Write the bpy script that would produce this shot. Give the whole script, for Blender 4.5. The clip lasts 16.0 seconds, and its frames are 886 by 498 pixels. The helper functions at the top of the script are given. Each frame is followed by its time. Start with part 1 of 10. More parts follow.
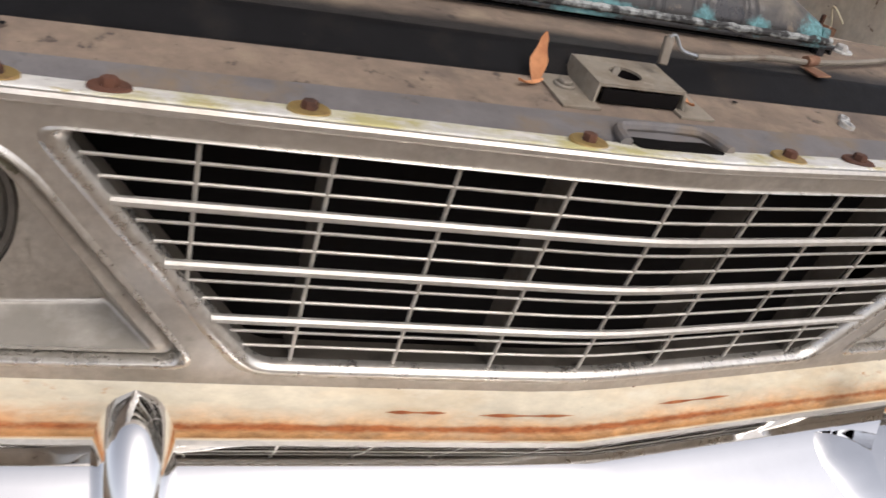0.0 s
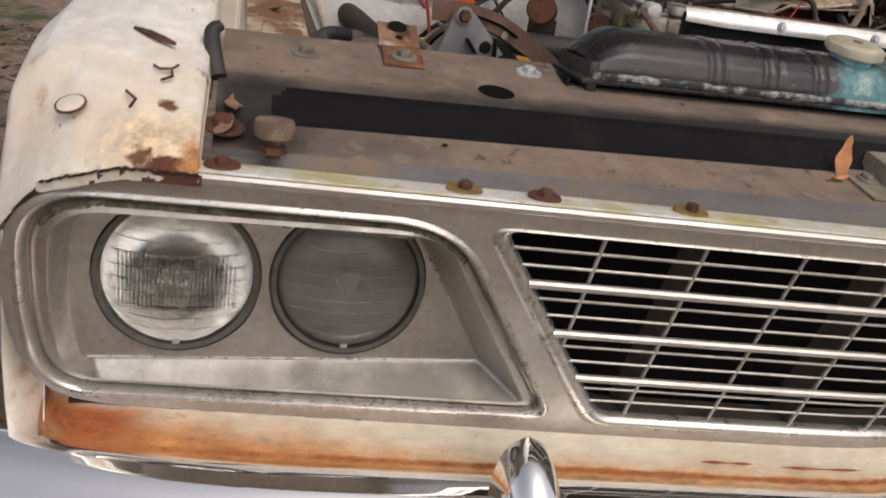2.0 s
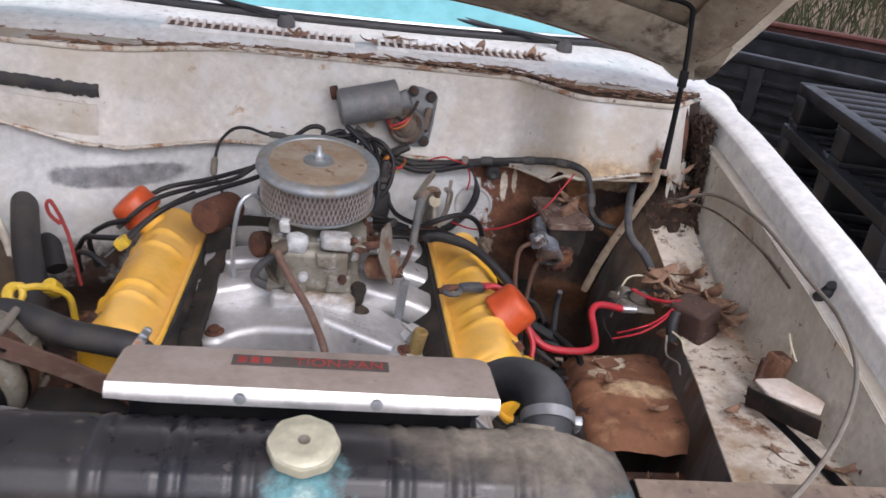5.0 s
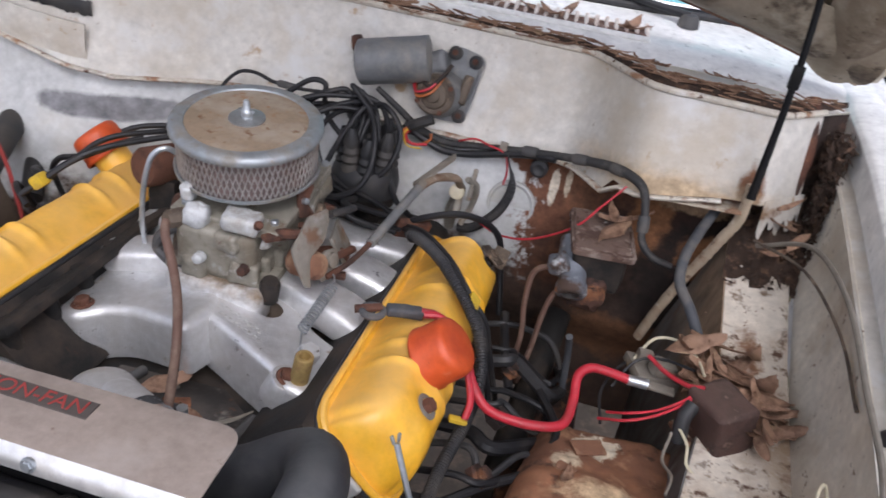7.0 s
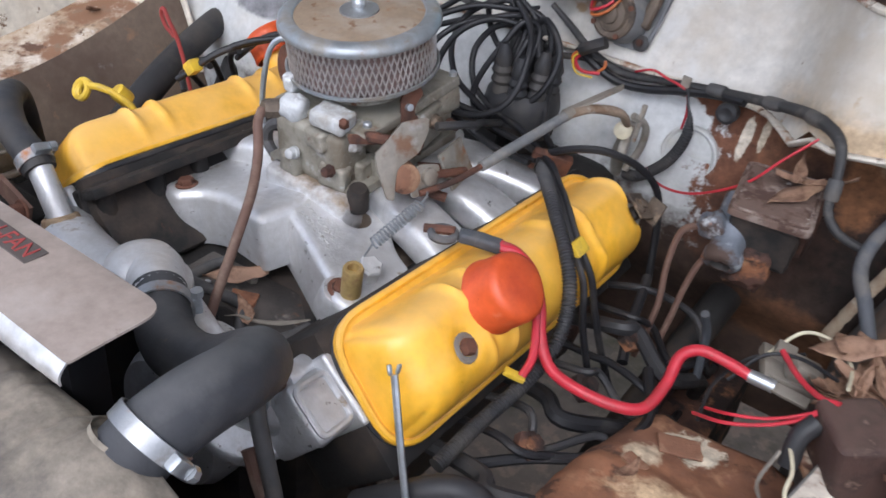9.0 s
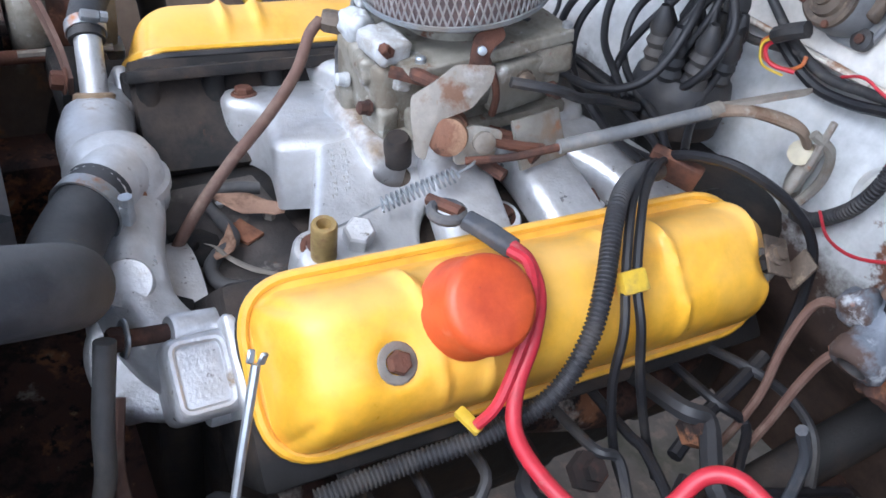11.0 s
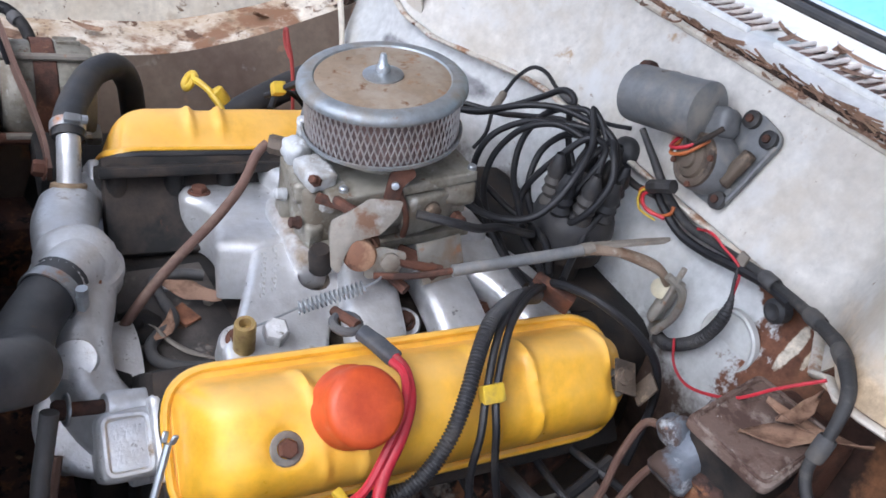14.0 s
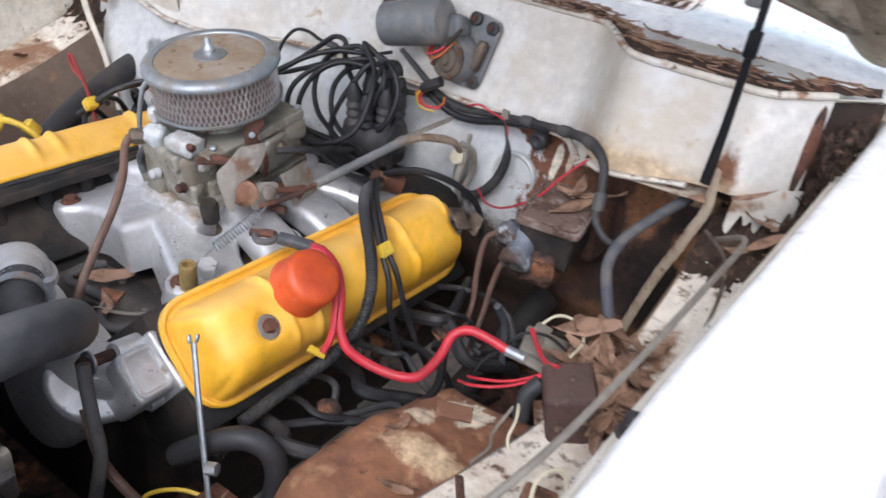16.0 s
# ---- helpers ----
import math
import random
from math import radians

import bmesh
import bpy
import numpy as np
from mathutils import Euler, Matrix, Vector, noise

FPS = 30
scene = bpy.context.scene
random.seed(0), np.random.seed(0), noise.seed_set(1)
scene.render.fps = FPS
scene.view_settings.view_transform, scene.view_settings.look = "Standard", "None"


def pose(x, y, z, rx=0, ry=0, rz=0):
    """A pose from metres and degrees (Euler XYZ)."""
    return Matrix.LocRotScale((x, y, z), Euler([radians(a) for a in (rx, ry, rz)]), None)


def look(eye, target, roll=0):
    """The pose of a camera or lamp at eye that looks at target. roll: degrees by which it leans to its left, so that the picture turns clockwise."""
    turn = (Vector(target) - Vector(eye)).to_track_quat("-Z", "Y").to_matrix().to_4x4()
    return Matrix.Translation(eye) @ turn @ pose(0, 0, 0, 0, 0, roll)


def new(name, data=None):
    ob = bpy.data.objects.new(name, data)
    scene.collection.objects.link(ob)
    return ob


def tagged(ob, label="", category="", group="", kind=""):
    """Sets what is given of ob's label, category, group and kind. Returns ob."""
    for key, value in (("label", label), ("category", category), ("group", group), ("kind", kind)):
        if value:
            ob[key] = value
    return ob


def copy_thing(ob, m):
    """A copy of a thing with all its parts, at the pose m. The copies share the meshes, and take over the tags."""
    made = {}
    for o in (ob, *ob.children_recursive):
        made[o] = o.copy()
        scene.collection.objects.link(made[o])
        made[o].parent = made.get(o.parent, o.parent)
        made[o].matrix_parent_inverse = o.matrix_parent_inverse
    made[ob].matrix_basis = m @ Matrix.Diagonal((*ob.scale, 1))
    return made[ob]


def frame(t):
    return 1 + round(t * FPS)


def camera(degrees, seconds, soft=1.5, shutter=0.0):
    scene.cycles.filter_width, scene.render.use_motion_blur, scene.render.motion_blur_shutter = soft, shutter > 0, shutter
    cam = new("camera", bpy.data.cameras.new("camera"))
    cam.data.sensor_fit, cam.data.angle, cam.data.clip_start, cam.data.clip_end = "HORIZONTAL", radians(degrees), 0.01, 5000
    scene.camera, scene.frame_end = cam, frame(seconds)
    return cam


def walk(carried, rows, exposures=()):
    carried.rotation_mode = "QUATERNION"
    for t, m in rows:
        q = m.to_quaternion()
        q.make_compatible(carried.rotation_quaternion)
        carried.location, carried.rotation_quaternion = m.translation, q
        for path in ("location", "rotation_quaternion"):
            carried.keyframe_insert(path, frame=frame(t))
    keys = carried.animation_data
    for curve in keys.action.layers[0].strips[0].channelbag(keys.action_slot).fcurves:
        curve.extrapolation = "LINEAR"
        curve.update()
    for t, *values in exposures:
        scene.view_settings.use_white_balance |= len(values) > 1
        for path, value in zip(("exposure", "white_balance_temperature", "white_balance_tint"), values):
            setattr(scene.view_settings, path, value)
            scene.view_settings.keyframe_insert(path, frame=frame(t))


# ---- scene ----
cam = camera(56.3, 16.0, 1.6, 0.25)
PATH = [
    (0, (-0.412, -0.741, 0.953), (0.294, 0.969, 0.192), 10.7),
    (0.5, (-0.52, -0.756, 0.932), (0.16, 0.981, 0.212), 10.4),
    (1, (-0.617, -0.773, 0.929), (-0.007, 0.997, 0.226), 10.4),
    (1.5, (-0.693, -0.785, 0.941), (-0.167, 1.02, 0.258), 9.8),
    (2, (-0.67, -0.796, 0.994), (-0.203, 1.021, 0.303), 8.1),
    (2.5, (-0.527, -0.811, 1.105), (-0.104, 1.006, 0.383), 7.1),
    (3, (-0.284, -0.823, 1.216), (0.053, 1.006, 0.481), 8.0),
    (3.5, (-0.123, -0.842, 1.323), (0.113, 0.997, 0.572), 7.9),
    (4, (-0.096, -0.761, 1.383), (0.112, 1.082, 0.635), 7.8),
    (4.5, (-0.075, -0.639, 1.414), (0.204, 1.189, 0.652), 8.0),
    (4.7, (-0.049, -0.609, 1.422), (0.242, 1.211, 0.645), 7.6),
    (6.8, (0.37, -0.258, 1.393), (0.215, 1.508, 0.467), 10.7),
    (7, (0.383, -0.247, 1.392), (0.105, 1.495, 0.45), 10.3),
    (7.5, (0.552, -0.208, 1.395), (-0.107, 1.417, 0.433), 8.2),
    (8, (0.65, -0.145, 1.395), (-0.154, 1.405, 0.421), 5.3),
    (8.5, (0.67, -0.13, 1.369), (-0.189, 1.364, 0.354), 5.7),
    (9, (0.576, -0.066, 1.316), (-0.34, 1.336, 0.223), 7.0),
    (9.5, (0.531, 0.027, 1.258), (-0.413, 1.354, 0.098), 8.1),
    (9.7, (0.545, 0.062, 1.24), (-0.452, 1.319, 0.046), 9.3),
    (11.8, (0.652, 0.262, 1.226), (-0.784, 1.052, 0.08), 9.2),
    (12, (0.663, 0.241, 1.255), (-0.784, 1.048, 0.134), 10.6),
    (12.5, (0.717, 0.232, 1.359), (-0.734, 1.059, 0.26), 12.6),
    (13, (0.733, 0.253, 1.363), (-0.713, 1.092, 0.265), 12.1),
    (13.5, (0.73, 0.25, 1.356), (-0.7, 1.126, 0.266), 12.5),
    (14, (0.715, 0.232, 1.364), (-0.663, 1.197, 0.283), 15.1),
    (14.5, (0.652, 0.146, 1.31), (-0.589, 1.334, 0.286), 18.4),
    (15, (0.62, 0.061, 1.304), (-0.493, 1.368, 0.278), 15.7),
    (15.5, (0.712, 0.012, 1.325), (-0.353, 1.365, 0.307), 10.7),
    (16, (0.842, -0.078, 1.388), (-0.112, 1.363, 0.382), 6.6),
]
EXPOSURES = ((0.0, 0.64, 6740, 13), (1.0, 0.58, 6840, 14), (1.5, 0.47, 6940, 15), (2.0, 0.28, 6940, 15), (2.5, 0.18, 6490, 15), (3.0, 0.5, 6740, 17), (3.5, 0.75, 6440, 17), (4.0, 0.77, 6440, 17), (4.5, 0.81, 6290, 17), (7.0, 0.88, 6040, 15), (8.0, 1.1, 5940, 14), (8.5, 1.13, 5940, 13), (9.5, 1.3, 5580, 11), (12.0, 1.79, 5320, 9), (12.5, 1.64, 5470, 8), (13.0, 1.45, 5440, 10), (14.5, 1.36, 5750, 12), (15.0, 1.35, 5850, 12), (15.5, 1.43, 5800, 12), (16.0, 1.3, 5870, 12))
walk(cam, [(t, look(eye, target, roll)) for t, eye, target, roll in PATH], EXPOSURES)

# ---- light ----
world = bpy.data.worlds.new("overcast_sky")
scene.world = world
world.use_nodes = True
wn = world.node_tree
sky = wn.nodes.new("ShaderNodeTexSky")
sky.sky_type = "NISHITA"
sky.sun_disc = False
sky.sun_elevation, sky.sun_rotation = radians(48), radians(161)
sky.air_density, sky.dust_density, sky.ozone_density = 0.6, 3.0, 0.6
wn.nodes["Background"].inputs["Strength"].default_value = 0.15
veil = wn.nodes.new("ShaderNodeHueSaturation")
veil.inputs["Saturation"].default_value = 0.4
wn.links.new(sky.outputs["Color"], veil.inputs["Color"])
wn.links.new(veil.outputs["Color"], wn.nodes["Background"].inputs["Color"])

sun = new("sun", bpy.data.lights.new("sun", "SUN"))
sun.data.energy, sun.data.angle, sun.data.color = 0.25, radians(30), (1.0, 0.95, 0.88)
sun.matrix_world = look((0.6, -1.45, 2.9), (0, 0.3, 0.8))


# ---- materials ----
def rgb(c):
    return (*c, 1.0)


def surface(name, base, layers=(), rough=0.5, metal=0.0, bump=0.15, grain=350.0, coat=0.0, stretch=(1, 1, 1), trans=0.0, ior=1.45, patches=(), dust=None, shine=0.5, vary=1.0):
    """A node material: a base colour, then layers (colour, scale, low, high, roughness, metal) laid over it where a noise
    runs from low to high, then patches (colour, centre, radii, ragged scale, ragged amount, roughness), and a fine relief."""
    m = bpy.data.materials.new(name)
    m.use_nodes = True
    t = m.node_tree
    n, ln = t.nodes, t.links
    b = n["Principled BSDF"]
    co = n.new("ShaderNodeTexCoord")
    mp = n.new("ShaderNodeMapping")
    mp.inputs["Scale"].default_value = stretch
    ln.new(co.outputs["Object"], mp.inputs["Vector"])
    info = n.new("ShaderNodeObjectInfo")
    add = n.new("ShaderNodeVectorMath")
    add.operation = "ADD"
    ln.new(mp.outputs["Vector"], add.inputs[0])
    ln.new(info.outputs["Random"], add.inputs[1])
    where = add.outputs[0]

    def noise_at(scale, detail=6.0, rough_=0.6):
        x = n.new("ShaderNodeTexNoise")
        x.inputs["Scale"].default_value, x.inputs["Detail"].default_value, x.inputs["Roughness"].default_value = scale, detail, rough_
        ln.new(where, x.inputs["Vector"])
        return x.outputs["Fac"]

    def remap(v, lo, hi, a=0.0, z=1.0):
        x = n.new("ShaderNodeMapRange")
        x.inputs["From Min"].default_value, x.inputs["From Max"].default_value = lo, hi
        x.inputs["To Min"].default_value, x.inputs["To Max"].default_value = a, z
        ln.new(v, x.inputs["Value"])
        return x.outputs["Result"]

    def blend(kind, fac, a, z):
        x = n.new("ShaderNodeMix")
        x.data_type = kind
        ia, ib, out = (6, 7, 2) if kind == "RGBA" else (2, 3, 0)
        ln.new(fac, x.inputs[0])
        for i, v in ((ia, a), (ib, z)):
            if isinstance(v, bpy.types.NodeSocket):
                ln.new(v, x.inputs[i])
            else:
                x.inputs[i].default_value = rgb(v) if kind == "RGBA" else v
        return x.outputs[out]

    fine = noise_at(grain * 0.25)
    tone = remap(fine, 0.25, 0.75, 1.0 - 0.20 * vary, 1.0 + 0.14 * vary)
    broad = remap(noise_at(17.0, 5.0, 0.65), 0.3, 0.7, 1.0 - 0.14 * vary, 1.0 + 0.1 * vary)
    both = n.new("ShaderNodeMath")
    both.operation = "MULTIPLY"
    ln.new(tone, both.inputs[0])
    ln.new(broad, both.inputs[1])
    tone = both.outputs[0]
    hsv = n.new("ShaderNodeHueSaturation")
    hsv.inputs["Color"].default_value = rgb(base)
    ln.new(tone, hsv.inputs["Value"])
    col = hsv.outputs["Color"]
    ro = remap(fine, 0.3, 0.7, max(0.02, rough - 0.08 * vary), min(1.0, rough + 0.08 * vary))
    me = None
    for layer in layers:
        c, scale, lo, hi, r, mt = layer
        f = remap(noise_at(scale, 8.0, 0.65), lo, hi)
        col = blend("RGBA", f, col, c)
        ro = blend("FLOAT", f, ro, r)
        me = blend("FLOAT", f, metal if me is None else me, mt)
    for c, at, radii, scale, ragged, r, soft in [(*q, 0.12)[:7] for q in patches]:
        sub = n.new("ShaderNodeVectorMath")
        sub.operation = "SUBTRACT"
        ln.new(co.outputs["Object"], sub.inputs[0])
        sub.inputs[1].default_value = at
        div = n.new("ShaderNodeVectorMath")
        div.operation = "DIVIDE"
        ln.new(sub.outputs[0], div.inputs[0])
        div.inputs[1].default_value = radii
        far = n.new("ShaderNodeVectorMath")
        far.operation = "LENGTH"
        ln.new(div.outputs[0], far.inputs[0])
        mix = n.new("ShaderNodeMath")
        mix.operation = "MULTIPLY_ADD"
        ln.new(noise_at(scale, 9.0, 0.7), mix.inputs[0])
        mix.inputs[1].default_value = -ragged * 2.2
        ln.new(far.outputs["Value"], mix.inputs[2])
        f = remap(mix.outputs[0], 1.0 - ragged * 1.1 + soft, 1.0 - ragged * 1.1 - soft)
        hue = n.new("ShaderNodeHueSaturation")
        hue.inputs["Color"].default_value = rgb(c)
        ln.new(remap(noise_at(scale * 1.7 + 12.0, 9.0, 0.72), 0.32, 0.68, 0.5, 1.35), hue.inputs["Value"])
        col = blend("RGBA", f, col, hue.outputs["Color"])
        ro = blend("FLOAT", f, ro, r)
        me = blend("FLOAT", f, metal if me is None else me, 0.0)
    if dust:
        geo = n.new("ShaderNodeNewGeometry")
        sep = n.new("ShaderNodeSeparateXYZ")
        ln.new(geo.outputs["Normal"], sep.inputs[0])
        mix = n.new("ShaderNodeMath")
        mix.operation = "MULTIPLY_ADD"
        ln.new(noise_at(14, 8.0, 0.65), mix.inputs[0])
        mix.inputs[1].default_value = 0.9
        ln.new(sep.outputs[2], mix.inputs[2])
        f = remap(mix.outputs[0], dust[1], dust[1] + 0.45, 0.0, dust[2])
        col = blend("RGBA", f, col, dust[0])
        ro = blend("FLOAT", f, ro, 0.9)
    ln.new(col, b.inputs["Base Color"])
    ln.new(ro, b.inputs["Roughness"])
    if me is None:
        b.inputs["Metallic"].default_value = metal
    else:
        ln.new(me, b.inputs["Metallic"])
    b.inputs["Coat Weight"].default_value = coat
    b.inputs["Specular IOR Level"].default_value = shine
    b.inputs["Transmission Weight"].default_value = trans
    b.inputs["IOR"].default_value = ior
    if bump:
        bp = n.new("ShaderNodeBump")
        bp.inputs["Strength"].default_value, bp.inputs["Distance"].default_value = bump, 0.002
        ln.new(noise_at(grain), bp.inputs["Height"])
        ln.new(bp.outputs["Normal"], b.inputs["Normal"])
    return m


M = {}
M["alloy"] = surface("anodised_aluminium", (0.60, 0.572, 0.528), [((0.47, 0.43, 0.375), 9, 0.48, 0.75, 0.52, 0.7), ((0.28, 0.24, 0.18), 24, 0.62, 0.82, 0.7, 0.3), ((0.18, 0.15, 0.11), 70, 0.69, 0.78, 0.7, 0.1)], 0.43, 0.86, 0.03, 500)
# as alloy, with up-facing faces coloured darker to dim the recess slope
M["alloy_dusty"] = surface("dulled_anodised_aluminium", (0.60, 0.572, 0.528), [((0.47, 0.43, 0.375), 9, 0.48, 0.75, 0.52, 0.7), ((0.28, 0.24, 0.18), 24, 0.62, 0.82, 0.7, 0.3), ((0.18, 0.15, 0.11), 70, 0.69, 0.78, 0.7, 0.1)], 0.35, 0.88, 0.03, 500, dust=((0.30, 0.28, 0.25), 0.76, 0.8))
M["alloy_bright"] = surface("polished_aluminium_rim", (0.68, 0.66, 0.62), [((0.50, 0.47, 0.42), 22, 0.45, 0.8, 0.45, 0.7)], 0.28, 0.9, 0.03, 500)
M["bar_bright"] = surface("brushed_aluminium_bar", (0.56, 0.54, 0.50), [((0.40, 0.37, 0.32), 34, 0.5, 0.8, 0.55, 0.5)], 0.42, 0.6, 0.04, 500)
M["ring_dull"] = surface("darkened_steel_ring", (0.16, 0.15, 0.135), [((0.07, 0.055, 0.045), 30, 0.5, 0.7, 0.7, 0.2)], 0.38, 0.7, 0.05, 300)
M["alloy_flange"] = surface("stained_aluminium_flange", (0.82, 0.81, 0.77), [((0.50, 0.46, 0.22), 14, 0.44, 0.60, 0.75, 0.0), ((0.50, 0.42, 0.22), 45, 0.56, 0.66, 0.75, 0.0), ((0.66, 0.64, 0.6), 25, 0.55, 0.7, 0.5, 0.3), ((0.12, 0.09, 0.05), 90, 0.68, 0.76, 0.8, 0.0)], 0.36, 0.12, 0.1, 400)
M["chrome"] = surface("chrome", (0.95, 0.95, 0.95), [((0.55, 0.5, 0.44), 60, 0.78, 0.86, 0.3, 0.8)], 0.035, 1.0, 0.004, 200, vary=0.1)
M["chrome_dull"] = surface("worn_chrome", (0.62, 0.6, 0.57), [((0.3, 0.24, 0.18), 60, 0.55, 0.75, 0.5, 0.5)], 0.22, 1.0, 0.06, 300)
# colour darkened softly at both ends and along the riser top
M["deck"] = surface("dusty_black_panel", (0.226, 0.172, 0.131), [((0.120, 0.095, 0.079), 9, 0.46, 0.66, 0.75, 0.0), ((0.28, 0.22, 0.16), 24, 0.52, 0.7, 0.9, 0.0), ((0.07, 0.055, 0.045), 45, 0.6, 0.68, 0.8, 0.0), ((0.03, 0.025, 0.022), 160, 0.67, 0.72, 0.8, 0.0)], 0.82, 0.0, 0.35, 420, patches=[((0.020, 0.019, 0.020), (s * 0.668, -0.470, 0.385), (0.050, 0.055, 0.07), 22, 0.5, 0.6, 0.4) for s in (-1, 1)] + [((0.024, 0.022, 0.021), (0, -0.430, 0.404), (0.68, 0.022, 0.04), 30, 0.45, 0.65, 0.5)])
M["stop_rubber"] = surface("brown_dusty_rubber", (0.16, 0.11, 0.08), [((0.26, 0.20, 0.14), 40, 0.48, 0.64, 0.9, 0.0)], 0.85, 0.0, 0.3, 350)
M["deck_black"] = surface("black_enamel", (0.009, 0.009, 0.010), [((0.022, 0.019, 0.017), 14, 0.52, 0.76, 0.75, 0.0), ((0.07, 0.057, 0.046), 50, 0.69, 0.78, 0.85, 0.0)], 0.5, 0.0, 0.1, 300, shine=0.12)
M["deck_grey"] = surface("worn_grey_panel", (0.15, 0.142, 0.142), [((0.2, 0.15, 0.1), 14, 0.5, 0.7, 0.85, 0.0), ((0.05, 0.05, 0.055), 40, 0.6, 0.75, 0.6, 0.0)], 0.6, 0.0, 0.2, 350)
M["white"] = surface("white_enamel", (0.80, 0.79, 0.76), [((0.62, 0.57, 0.47), 4, 0.52, 0.8, 0.5, 0.0), ((0.22, 0.12, 0.06), 55, 0.7, 0.76, 0.8, 0.0)], 0.33, 0.0, 0.06, 250, coat=0.2)
M["fender"] = surface("chalky_white_enamel", (0.80, 0.77, 0.70), [((0.72, 0.61, 0.46), 7, 0.44, 0.7, 0.5, 0.0), ((0.56, 0.36, 0.19), 16, 0.60, 0.70, 0.6, 0.0), ((0.30, 0.13, 0.06), 34, 0.68, 0.73, 0.8, 0.0), ((0.2, 0.10, 0.05), 60, 0.71, 0.76, 0.8, 0.0)], 0.36, 0.0, 0.06, 250, coat=0.1,
                      patches=[((0.70, 0.55, 0.36), (s * 0.74, -0.55, 0.375), (0.045, 0.035, 0.03), 40, 0.9, 0.6, 0.6) for s in (-1, 1)] + [((0.12, 0.04, 0.02), (s * 0.728, -0.562, 0.356), (0.017, 0.011, 0.010), 70, 1.0, 0.9, 0.1) for s in (-1, 1)]
                      + [((0.5, 0.24, 0.09), (s * 0.712, -0.56, 0.36), (0.010, 0.02, 0.02), 60, 1.0, 0.8, 0.4) for s in (-1, 1)] + [((0.10, 0.042, 0.024), (s * 0.78, -0.572, 0.3535), (0.075, 0.014, 0.0045), 70, 1.2, 0.9, 0.15) for s in (-1, 1)] + [((0.16, 0.07, 0.035), (s * x, y, z), (r, r, r), 90, 1.1, 0.9, 0.2) for s in (-1, 1) for x, y, z, r in ((0.735, -0.515, 0.392, 0.008), (0.795, -0.545, 0.376, 0.007), (0.768, -0.475, 0.408, 0.006), (0.715, -0.46, 0.405, 0.009), (0.75, -0.56, 0.364, 0.010))] + [((0.5, 0.25, 0.1), (s * 0.835, -0.5, 0.39), (0.006, 0.02, 0.012), 60, 1.0, 0.8, 0.5) for s in (-1, 1)])
M["fender_white"] = surface("bright_white_enamel", (0.86, 0.855, 0.83), [((0.78, 0.75, 0.69), 5, 0.6, 0.85, 0.5, 0.0), ((0.2, 0.10, 0.05), 60, 0.73, 0.78, 0.8, 0.0)], 0.34, 0.0, 0.05, 250, coat=0.15)
M["white_bay"] = surface("aged_white_enamel", (0.56, 0.535, 0.485), [((0.45, 0.39, 0.30), 4, 0.46, 0.66, 0.6, 0.0), ((0.36, 0.25, 0.15), 20, 0.62, 0.70, 0.8, 0.0), ((0.58, 0.575, 0.555), 9, 0.55, 0.7, 0.4, 0.0), ((0.16, 0.10, 0.055), 46, 0.67, 0.73, 0.85, 0.0), ((0.08, 0.045, 0.025), 150, 0.7, 0.74, 0.9, 0.0)], 0.42, 0.0, 0.1, 300,
                         patches=[((0.20, 0.095, 0.045), (0.575, 0.43, 0.525), (0.07, 0.2, 0.012), 30, 0.8, 0.9, 0.2), ((0.16, 0.075, 0.04), (0.605, 0.43, 0.55), (0.016, 0.2, 0.035), 40, 0.8, 0.9, 0.2), ((0.45, 0.34, 0.22), (0.5, 0.43, 0.53), (0.12, 0.2, 0.02), 20, 0.7, 0.8, 0.5), ((0.2, 0.1, 0.05), (-0.60, 0.45, 0.56), (0.02, 0.2, 0.06), 40, 0.8, 0.9, 0.2)])
